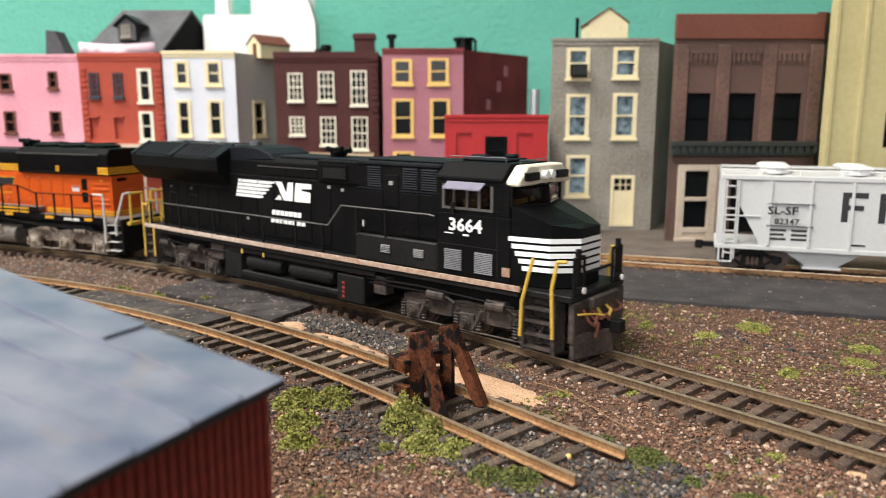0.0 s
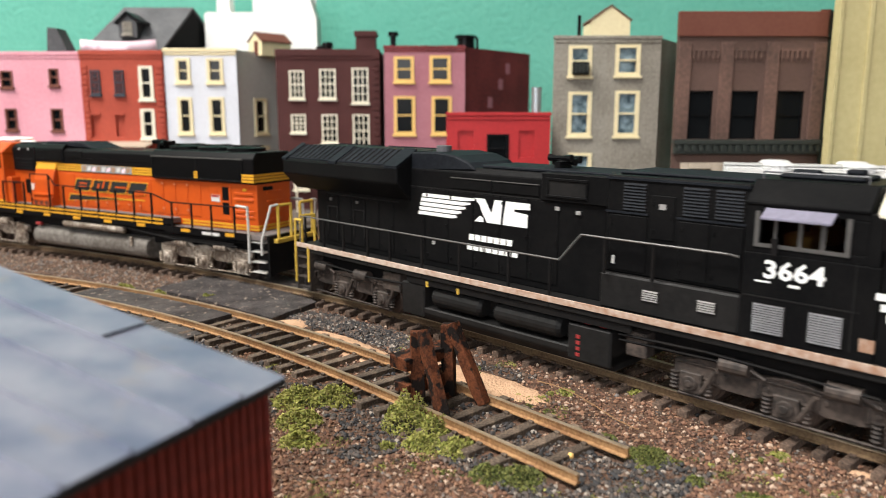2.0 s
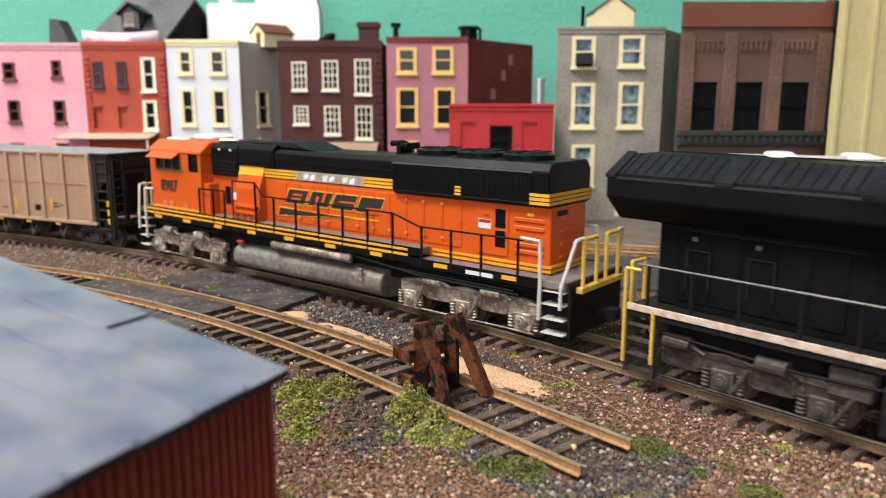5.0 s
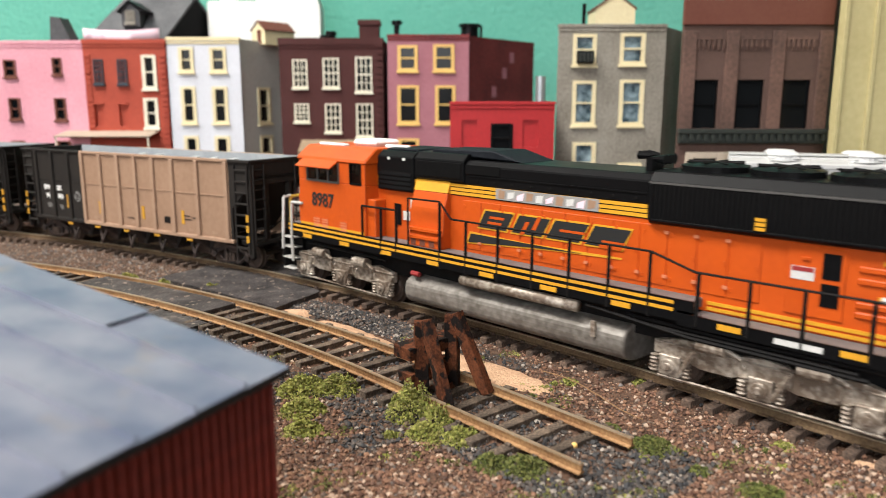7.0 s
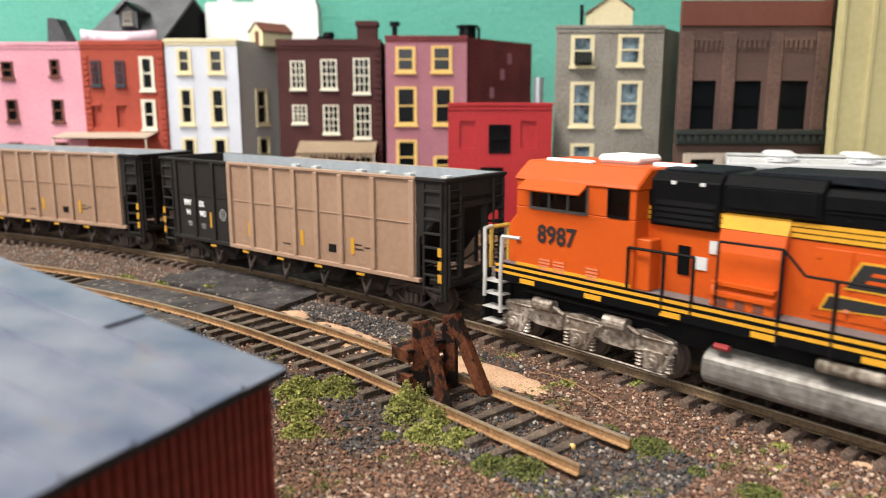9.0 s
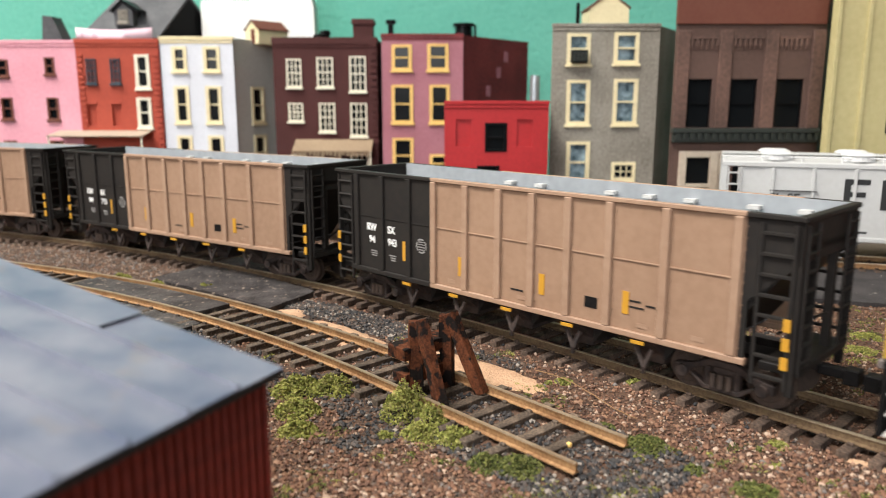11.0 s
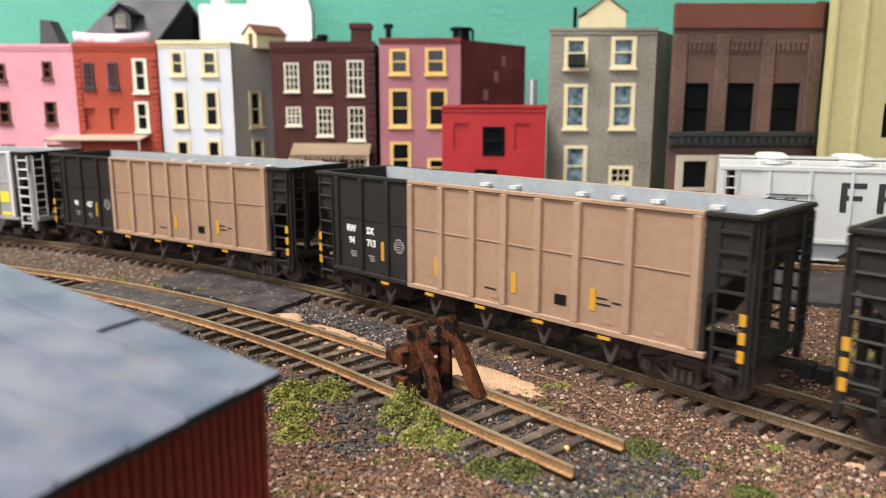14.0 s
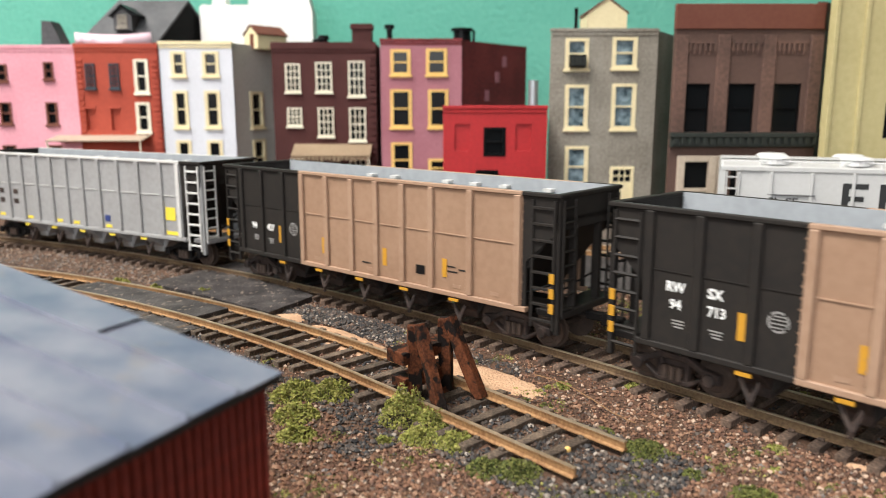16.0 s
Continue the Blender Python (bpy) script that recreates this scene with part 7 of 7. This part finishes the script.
def coal_car(label, side, trim, ends, inside, numbers, silver=False):
    """A five-pocket open-top hopper car: ribbed sides, sloped ends with ladders, discharge gates."""
    th = thing("open_hopper_car", label, "freight car", "coal hopper cars in the train")
    Y, Z0, Z1 = 17.0, 13.2, 46.2
    tan0, tan1 = (-82.0, 69.5) if silver else (-32.7, 69.5)
    for s in (-1, 1):
        y0, y1 = sorted((s * Y, s * (Y - 0.8)))
        if not silver:
            # dark lettering panel, cut away at the end where the ladder hangs
            part("end_panel", prisms("y", (((-82, Z1), (-82, 37), (-71, 27), (-71, Z0), (tan0, Z0), (tan0, Z1)), y0, y1)), ends, th)
            part("side_panel", boxes((tan0, tan1, y0, y1, Z0, Z1)), side, th)
        else:
            part("side_panel", prisms("y", (((-82, Z1), (-82, 37), (-71, 27), (-71, Z0), (tan1, Z0), (tan1, Z1)), y0, y1)), side, th)
        part("end_panel", prisms("y", (((tan1, Z0), (tan1 + 1.4, Z0), (tan1 + 1.4, 27), (82, 37), (82, Z1), (tan1, Z1)), y0, y1)), ends, th)
        if not silver:
            part("side_sill", boxes((-73, tan0, min(s * (Y - 1), s * (Y + 0.9)), max(s * (Y - 1), s * (Y + 0.9)), Z0 - 1.5, Z0 + 0.1)), ends, th, bevel=0.2)
        part("side_sill", boxes((-73 if silver else tan0, tan1 + 2, min(s * (Y - 1), s * (Y + 0.9)), max(s * (Y - 1), s * (Y + 0.9)), Z0 - 1.5, Z0 + 0.1)), trim, th, bevel=0.2)
        part("top_chord", boxes((-82.6 if silver else tan0, tan1, min(s * (Y - 0.9), s * (Y + 0.8)), max(s * (Y - 0.9), s * (Y + 0.8)), Z1, Z1 + 1.2)), trim if not silver else PALE_TRIM, th, bevel=0.2)
        part("top_chord", boxes((tan1, 82.6, min(s * (Y - 0.9), s * (Y + 0.8)), max(s * (Y - 0.9), s * (Y + 0.8)), Z1, Z1 + 1.2)), ends, th, bevel=0.2)
        if not silver:
            part("top_chord", boxes((-82.6, tan0, min(s * (Y - 0.9), s * (Y + 0.8)), max(s * (Y - 0.9), s * (Y + 0.8)), Z1, Z1 + 1.2)), ends, th, bevel=0.2)
        ribs = [-31.4, -17.5, -4, 8.5, 21, 34, 50, 68] if not silver else [-70.5, -58, -46, -34, -22, -10, 2, 14.5, 28, 42, 57, 68]
        for x in ribs + ([] if silver else [-70.4, -57, -43.3]):
            m = ends if (x < tan0) else (trim if not silver else PALE_TRIM if x in (68,) else side)
            rb = part("rib", boxes((x - 1.15, x + 1.15, min(s * Y, s * (Y + 1.0)), max(s * Y, s * (Y + 1.0)), Z0 + 0.1, Z1)), m, th, bevel=0.22)
            if s < 0 and x > tan0 + 1 and not silver:
                bm = bmesh.new()
                for k in range(12):
                    for d in (-1.6, 1.6):
                        bx(bm, x + d - 0.16, x + d + 0.16, -Y - 0.25, -Y, Z0 + 2 + 2.6 * k, Z0 + 2.35 + 2.6 * k)
                part("rivets", bm, side, rb)
        if not silver:
            part("seam", boxes((-70.4, tan0, min(s * Y, s * (Y + 0.25)), max(s * Y, s * (Y + 0.2)), 31.6, 31.75)), ends, th)
        part("seam", boxes((-70.4 if silver else tan0, tan1 - 2.4, min(s * Y, s * (Y + 0.35)), max(s * Y, s * (Y + 0.22)), 31.6, 31.85)), trim if not silver else PALE_TRIM, th)
    # ends: slope sheets, posts, ladders, platform
    for s in (-1, 1):
        part("slope_sheet", prisms("y", (((s * 81, 41), (s * 81, 42), (s * 62, 17.6), (s * 62, 15.6)), -Y + 1.6, Y - 1.6)), inside, th)
        part("slope_underside", prisms("y", (((s * 82, 39), (s * 82, 40.6), (s * 62, 15.4), (s * 62, 13)), -Y + 0.9, Y - 0.9)), ends, th)
        part("end_sheet", boxes((min(s * 81, s * 82), max(s * 81, s * 82), -Y + 0.8, Y - 0.8, 37, Z1)), ends, th)
        part("end_chord", boxes((min(s * 80.6, s * 82.8), max(s * 80.6, s * 82.8), -Y - 0.2, Y + 0.2, Z1, Z1 + 1.2)), ends, th, bevel=0.2)
        part("end_sill", boxes((min(s * 74, s * 83), max(s * 74, s * 83), -15.6, 15.6, 11.2, 13.2)), ends if not silver else side, th, bevel=0.2)
        for q in (-1, 1):
            part("corner_post", boxes((min(s * 80.4, s * 82.2), max(s * 80.4, s * 82.2), q * 16.2 - 0.8, q * 16.2 + 0.8, 6.5, Z1)), ends if not silver else side, th, bevel=0.2)
            part("end_post", boxes((min(s * 79.6, s * 81.6), max(s * 79.6, s * 81.6), q * 7 - 0.9, q * 7 + 0.9, 13.2, 38)), ends, th)
        for q in (-1, 1):
            lm = ends if not silver else PALE_TRIM
            ladder(th, s * 73.2, s * 80.6, q * 17.4, 8, 45.4, 8, lm, thick=0.5)
            ladder(th, q * 9.5, q * 15.6, s * 82.6, 12, 45.4, 8, lm, "y", thick=0.42)
        if not silver:
            for z in (13, 17.4, 21.8):
                part("reflector", boxes((min(s * 79.6, s * 81.2), max(s * 79.6, s * 81.2), -18.1, -17.85, z, z + 2.9)), TAG_YELLOW, th)
        part("brake_rig", rods(0.35, ((s * 78, -4, 13), (s * 78, -4, 30), (s * 80, -4, 31)), ((s * 70, 5, 14), (s * 81, 5, 22))), ends, th)
        coupler(th, s * 82, s)
    bb = bmesh.new()
    rod(bb, (-79, -6, 24), (-76, -6, 24), 4.2, 14)
    part("brake_cylinder", bb, ends, th)
    # floor pockets and gates
    for k in range(5):
        x = -44 + 22 * k
        part("pocket", prisms("y", (((x - 10.6, 14), (x + 10.6, 14), (x + 3, 4.2), (x - 3, 4.2)), -9.6, 9.6)), ends if not silver else side, th, bevel=0.2)
        gt = part("gate", prisms("x", (((-17.4, 11.6), (-10, 6.2), (-9.6, 3.6), (9.6, 3.6), (10, 6.2), (17.4, 11.6), (15.4, 12.2), (0, 8), (-15.4, 12.2)), x - 3.4, x + 3.4)), RUST_TRUCK if not silver else SILVER_SIDE, th, bevel=0.2)
        part("gate_arm", rods(0.7, ((x - 2, -15, 9), (x + 1.5, -16.6, 4.4)), ((x + 2.6, -15, 9), (x + 1.5, -16.6, 4.4), (x + 1.2, -16.4, 2.8))), RUST_TRUCK, gt)
        part("gate_tag", boxes((x - 2.0, x + 1.8, -17.95, -17.6, 10.4, 11.3)), TAG_YELLOW if not silver else TAG_LEMON, gt)
    part("floor_sheet", boxes((-63, 63, -Y + 0.9, Y - 0.9, 14, 15.5)), inside, th)
    part("centre_sill", boxes((-82, 82, -2.6, 2.6, 9.6, 12.6)), ends, th)
    # inner lining and its bracket stubs
    for s in (-1, 1):
        part("lining", prisms("y", (((-81, Z1 + 1.1), (-81, 41), (-62, 17), (62, 17), (81, 41), (81, Z1 + 1.1)), *sorted((s * (Y - 1.0), s * (Y - 1.5))))), inside, th)
    for x in (-26, -13, 14, 27, 40, 58, 71):
        part("bracket", boxes((x - 1.6, x + 1.6, Y - 4.4, Y - 1.5, 43.6, 44.6), (x - 0.7, x + 0.7, Y - 3.4, Y - 1.5, 40.4, 43.6)), PALE_TRIM, th)
    for x in (-64.5, 64.5):
        for w in freight_truck(th, x, material=RUST_TRUCK if not silver else BLACK_STEEL):
            WHEELSETS.append((w, 5.25))
    # markings
    if not silver:
        y = -Y - 0.1
        if numbers[1] != "427":
            lettering("reporting_mark", "RW", 2.5, -65.4, y, 26.9, WHITE_PRINT, th, 0.9)
            lettering("reporting_mark", "SX", 2.5, -54.4, y, 26.9, WHITE_PRINT, th, 0.95)
        lettering("car_number", numbers[0], 2.5, -64.2, y, 22.6, WHITE_PRINT, th, 0.92)
        lettering("car_number", numbers[1], 2.5, -54.2, y, 22.6, WHITE_PRINT, th, 0.9)
        part("data_bars", boxes(*[(a, a + w, y - 0.05, y + 0.05, z, z + 0.38) for a, w, z in ((-63.2, 3.2, 19.5), (-63.2, 3.2, 18.7), (-62.8, 2.6, 17.9), (-53.6, 3.6, 19.0), (-53.0, 2.8, 18.2), (-52.6, 2.4, 17.4))]), SEAL_GREY, th)
        part("tag", boxes((-46.6, -44.6, y - 0.1, y + 0.1, 18.4, 25)), TAG_YELLOW, th)
        for a in (-20.5, 11.4, 38.6):
            part("tag", boxes((a, a + 1.9, y - 0.1, y + 0.1, 17.5, 23.5)), TAG_YELLOW, th)
        seal = bmesh.new()
        for k in range(24):
            if k % 6 == 3:
                continue
            q0, q1 = k * math.tau / 24, (k + 1) * math.tau / 24
            vs = [seal.verts.new((-37.4 + r * math.cos(q), y - 0.05, 24.6 + r * math.sin(q))) for r, q in ((2.0, q0), (2.5, q0), (2.5, q1), (2.0, q1))]
            seal.faces.new(vs)
        for z, w in ((25.9, 1.3), (25.1, 1.7), (24.2, 1.7), (23.3, 1.3)):
            bx(seal, -37.4 - w, -37.4 + w, y - 0.05, y + 0.05, z - 0.14, z + 0.14)
        part("seal_mark", seal, SEAL_GREY, th)
        part("data_panel", boxes((27, 31, y - 0.06, y + 0.06, 17, 20)), BLACK_STEEL, th)
        part("small_bars", boxes(*[(a, a + w, y - 0.05, y + 0.05, z, z + 0.5) for a, w, z in ((1, 4.6, 17), (40.6, 3.4, 21), (40.6, 4.4, 19.4), (45.4, 2.8, 20.4))]), ends, th)
        for a in (-25, 3.4, 43, 58):
            part("pale_patch", boxes((a, a + 3.2, y - 0.05, y + 0.05, 14.6, 15.8)), COAL_TAN_PALE, th)
    else:
        y = -Y - 0.1
        for a in (-67, -55):
            for z in (21, 26):
                part("mark_bar", boxes((a, a + 4, y - 0.05, y + 0.05, z, z + 2.6)), RUST_TRUCK, th)
        for a in (-68, -44, -20, -7, 17):
            part("tag", boxes((a, a + 4.2, y - 0.1, y + 0.1, 14, 15.4)), TAG_LEMON, th)
        for a, b, z0, z1 in ((58.8, 65.0, 20.6, 26.4), (58.8, 66.4, 14, 15.6)):
            part("tag", boxes((a, b, y - 0.1, y + 0.1, z0, z1)), TAG_LEMON, th)
        part("tag", boxes((17, 20.6, y - 0.1, y + 0.1, 17, 20)), BLUE_DOT, th)
    return th


black = black_engine()
orange = orange_engine()
cars = [coal_car("tan coal hopper car with black ends numbered 94943", COAL_TAN, COAL_TAN_PALE, COAL_BLACK, COAL_INSIDE, ("94", "943")),
        coal_car("tan coal hopper car with black ends numbered 94713", COAL_TAN, COAL_TAN_PALE, COAL_BLACK, COAL_INSIDE, ("94", "713")),
        coal_car("tan coal hopper car with black ends numbered 94427", COAL_TAN, COAL_TAN_PALE, COAL_BLACK, COAL_INSIDE, ("94", "427")),
        coal_car("plain silver coal hopper car with lemon tags", SILVER_SIDE, SILVER_SIDE, COAL_BLACK, COAL_INSIDE, (), True)]
TRAIN = [(black, -110.0, 81.0), (orange, -255.3 - 107.0, 79.0)] + [(c, -512.1 + 12.5 - 82.0 - 184.0 * i, 64.5) for i, c in enumerate(cars)]

# ---- ground cover ----
def on_road(x, y):
    if 318 - 0.318 * (x - 20) < y < 720 and x > 20:
        return True
    return False


def siding_local(x, y):
    p = Vector((x, y))
    s, n = p.dot(HEAD), p.dot(SIDE) - SIDING_OFF
    if s >= SIDING_FROM:
        return s, n
    a = math.atan2(SIDING_FROM - s, SIDING_R + n)
    return SIDING_FROM - SIDING_R * a, math.hypot(SIDING_FROM - s, SIDING_R + n) - SIDING_R


def main_local(x, y):
    p = Vector((x, y))
    s, n = p.dot(HEAD), p.dot(SIDE) - MAIN_OFF
    if s >= BEND_FROM:
        return s, n
    a = math.atan2(BEND_FROM - s, BEND_R + n)
    return BEND_FROM - BEND_R * a, math.hypot(BEND_FROM - s, BEND_R + n) - BEND_R


STONE = [(1, 0, 0), (-1, 0, 0), (0, 1, 0), (0, -1, 0), (0, 0, 1), (0, 0, -1), (.6, .6, .5), (-.6, .55, .4), (.5, -.65, .45), (-.6, -.6, .5)]
STONE_FACES = [(0, 6, 4), (6, 2, 4), (2, 7, 4), (7, 1, 4), (1, 9, 4), (9, 3, 4), (3, 8, 4), (8, 0, 4), (0, 2, 6), (2, 1, 7), (1, 3, 9), (3, 0, 8), (0, 5, 2), (2, 5, 1), (1, 5, 3), (3, 5, 0)]


def stones(name, label, material, spots):
    """Loose stones as one mesh: spots are (x, y, z, size, squash, turn)."""
    base = np.array(STONE)
    faces = np.array(STONE_FACES)
    rng = np.random.RandomState(4)
    vs, fs = [], []
    for i, (x, y, z, r) in enumerate(spots):
        q = rng.uniform(0, math.tau)
        c, s = math.cos(q), math.sin(q)
        v = base * rng.uniform(0.7, 1.2, (10, 1)) * np.array([r * rng.uniform(0.8, 1.2), r * rng.uniform(0.75, 1.1), r * rng.uniform(0.7, 1.1)])
        v = np.stack([v[:, 0] * c - v[:, 1] * s, v[:, 0] * s + v[:, 1] * c, v[:, 2]], 1) + (x, y, z)
        vs.append(v)
        fs.append(faces + 10 * i)
    me = bpy.data.meshes.new(name)
    me.from_pydata((np.concatenate(vs) * MM).tolist(), [], np.concatenate(fs).tolist())
    me.materials.append(material)
    return tagged(new(name, me), label, "gravel", kind="stuff")


def scatter():
    rng = random.Random(21)
    dark, brown, mixed = [], [], []
    for i in range(110000):
        # denser towards the camera
        y = 120 + 330 * rng.random() ** 1.7
        x = rng.uniform(-0.66, 0.66) * y + rng.uniform(-10, 10)
        if on_road(x, y) and rng.random() > 0.002:
            continue
        su, sn = siding_local(x, y)
        mu, mn = main_local(x, y)
        if (-318 < su < -240 and -37 < sn < -9) or (-324 < su < -247 and abs(sn) < 8) or (-330 < mu < -255 and -50 < mn < 14):
            continue
        if abs(abs(mn) - 8.85) < 1.7 or (abs(abs(sn) - 8.85) < 1.7 and su < SIDING_END):
            continue
        in_main, in_side = abs(mn) < 15.5, abs(sn) < 15.5 and su < SIDING_END
        z = ground_height(x, y)
        v = noise.noise(Vector((x / 22, y / 22, 3))) + 0.5 * noise.noise(Vector((x / 7, y / 7, 9)))
        r = 0.25 + 0.55 * rng.random() ** 3.6
        if in_main and rng.random() < 0.45 or in_side and rng.random() < 0.06:
            continue
        # sand keeps clear
        sandy = False
        for cx, cy, rx, ry in ((-31, 236, 29, 7.6), (10, 205, 25, 7), (-57, 263, 9, 6), (90, 148, 5, 1.2)):
            e = Vector((x - cx, y - cy))
            if (e.dot(HEAD) / rx) ** 2 + (e.dot(SIDE) / ry) ** 2 < 0.95 + 0.45 * v:
                sandy = True
        if sandy and rng.random() < 0.955:
            continue
        if mu < -250 and abs(mn) < 60:
            mixed.append((x, y, z + 0.25 * r, r * 1.15))
        elif (in_side or (sn < (36 if su < -135 else 17) and sn > (-36 if su < -125 else -20) and su > -262 and su < -70)) and v > -0.3 + 0.012 * max(0, -18 - sn):
            dark.append((x, y, z + 0.4 * r, r * 1.1))
        elif in_main and v > 0.1:
            dark.append((x, y, z + 0.2 * r, r * 0.9))
        elif mn > 15 and abs(mn - 74) < 14 and v > 0.15:
            dark.append((x, y, z + 0.25 * r, r))
        elif rng.random() < 0.88:
            brown.append((x, y, z + 0.4 * r, r * 0.95))
        else:
            mixed.append((x, y, z + 0.25 * r, r))
    stones("dark_ballast", "loose dark grey coal and ballast between the tracks", BALLAST, dark)
    stones("brown_gravel", "fine reddish brown gravel covering the ground", GRAVEL, brown)
    stones("mixed_stones", "loose grey and tan track ballast", MIXED, mixed)
    # small and larger ballast heaps at the crossing's edge
    heap = []
    for i in range(5200):
        u, w = rng.gauss(-214, 17), rng.gauss(-26, 4.4)
        if not -246 < u < -176 or not -33 < w < -16:
            continue
        x, y, _ = main_point(u, w)
        hgt = 2.6 * math.exp(-((u + 214) / 22) ** 2 - ((w + 26) / 7) ** 2)
        heap.append((x, y, ground_height(x, y) + hgt * rng.random(), 0.34 + 0.4 * rng.random()))
    stones("ballast_heap", "heaped dark ballast beside the crossing", BALLAST, heap)


scatter()


def tuft(bm, cx, cy, cz, rad, high, n, rng, size=(0.22, 0.55)):
    """A crumbled foam clump: many small uneven grains piled into a ragged mound with gaps."""
    for _ in range(n):
        q, d = rng.uniform(0, math.tau), rad * rng.random() ** 0.6
        lump = 0.7 + 0.5 * noise.noise(Vector((cx + d * math.cos(q), cy + d * math.sin(q), 5)) / 2.5)
        z = cz + high * lump * max(0, 1 - (d / rad) ** 2) * rng.random() ** 0.4
        r = rng.uniform(*size)
        c = Vector((cx + d * math.cos(q), cy + d * math.sin(q), z))
        top = [bm.verts.new(c + Vector((r * rng.uniform(-1, 1), r * rng.uniform(-1, 1), r * rng.uniform(-0.8, 1.1)))) for _ in range(5)]
        for i, j, k in ((0, 1, 2), (0, 2, 3), (1, 3, 4), (0, 3, 1), (1, 2, 4), (2, 3, 4)):
            bm.faces.new((top[i], top[j], top[k]))


def moss():
    rng = random.Random(8)
    # clumps one can count, by plan
    for x, y, r, h in ((-9.0, 175, 6.8, 11), (-2.5, 170, 4.8, 6.5), (-38.5, 190, 7.5, 5.6), (-29.5, 191, 6.5, 5.4), (-36, 176, 6.0, 4), (-34, 165, 5, 3.4), (3, 160, 4.8, 4.4), (-5, 163, 5.2, 4.2), (-13, 163, 2.4, 2.0),
                       (16, 146.5, 5.2, 3.4), (9.5, 148, 4.6, 3.2), (45, 156, 5.2, 3.2), (38, 166, 2.6, 2.2), (61, 136, 5, 2.2), (52, 145, 2.4, 1.8), (103, 213, 3.2, 3.4), (127, 190, 3.4, 2.4),
                       (74, 263, 3.0, 3.2), (92, 252, 4.6, 2.0), (112, 262, 6, 2.2), (52, 194, 2.4, 2.0), (33, 196, 2.6, 2.0), (75, 158, 2.6, 1.8), (-140, 320, 4.4, 3.4), (-118, 305, 4.8, 3.8), (-96, 297, 4.6, 3.8),
                       (-66, 211, 3.0, 1.8), (138, 236, 5, 1.8), (128, 222, 5, 1.6), (150, 214, 5, 1.6)):
        dark = (x, y) in ((16, 146.5), (9.5, 148), (61, 136), (45, 156), (38, 166), (52, 145))
        th = thing("moss_clump", "dark green foam moss clump by the siding" if dark else "olive green foam moss clump on the ground", "plant", "moss clumps")
        bm = bmesh.new()
        tuft(bm, 0, 0, 0, r, h, int(760 * (r / 4) ** 1.9), rng)
        part("foam", bm, MOSS_DARK if dark else MOSS, th)
        th.location = (x * MM, y * MM, (ground_height(x, y) - 0.1) * MM)
    # thin crumbs, past counting
    bm, dk = bmesh.new(), bmesh.new()
    for i in range(1500):
        y = 125 + 180 * rng.random() ** 1.2
        x = rng.uniform(-0.25, 0.66) * y
        su, sn = siding_local(x, y)
        mu, mn = main_local(x, y)
        if on_road(x, y) or abs(mn) < 16 or (su < SIDING_END and abs(sn) < 11) or (su < -205 and sn < 60):
            continue
        v = noise.noise(Vector((x / 16, y / 16, 6)))
        if mn > 15:
            v += 0.22
        if v < 0.16:
            continue
        tuft(bm if rng.random() < 0.4 else dk, x, y, ground_height(x, y), rng.uniform(1.0, 2.8), rng.uniform(0.6, 1.5), rng.randint(14, 44), rng, (0.18, 0.42))
    tagged(part("moss_crumbs", bm, MOSS), "scattered green foam crumbs", "plant", kind="stuff")
    tagged(part("grass_crumbs", dk, MOSS_DARK), "scattered dark green foam crumbs", "plant", kind="stuff")


moss()
th = thing("twig", "thin dry twig lying beside the track", "twig")
pts = []
for k in range(15):
    q = k / 14
    x, y = 26 + 21 * q + 1.2 * math.sin(4 * q), 200 - 30 * q + 2.2 * math.sin(3.2 * q + 0.6)
    pts.append((x, y, ground_height(x, y) + 1.4 + 0.5 * math.sin(7 * q)))
part("stem", rods(0.13, pts, seg=5), TWIG, th)
th = thing("yellow_pebble", "small yellow pebble beside the siding rail", "pebble")
bm = bmesh.new()
bmesh.ops.create_icosphere(bm, subdivisions=2, radius=0.75)
part("pebble", bm, YELLOW, th)
th.matrix_world = mm_pose(27.8, 155.5, ground_height(27.8, 155.5) + 0.8)


# ---- what moves ----
def motions():
    fine = [0.25 * k for k in range(65)]
    for ob, off, half in TRAIN:
        walk(ob, [(t, train_pose(travel(t) + off, half)) for t in fine])
    # wheels roll without slipping: under 80 degrees from row to row
    for w, r in WHEELSETS:
        step = 0.1
        base = w.location.copy()
        rows = []
        for k in range(round(SECONDS / step) + 1):
            t = k * step
            rows.append((t, Matrix.Translation(base) @ pose(0, 0, 0, 0, math.degrees((travel(t) - travel(0)) / r), 0)))
        walk(w, rows)


motions()
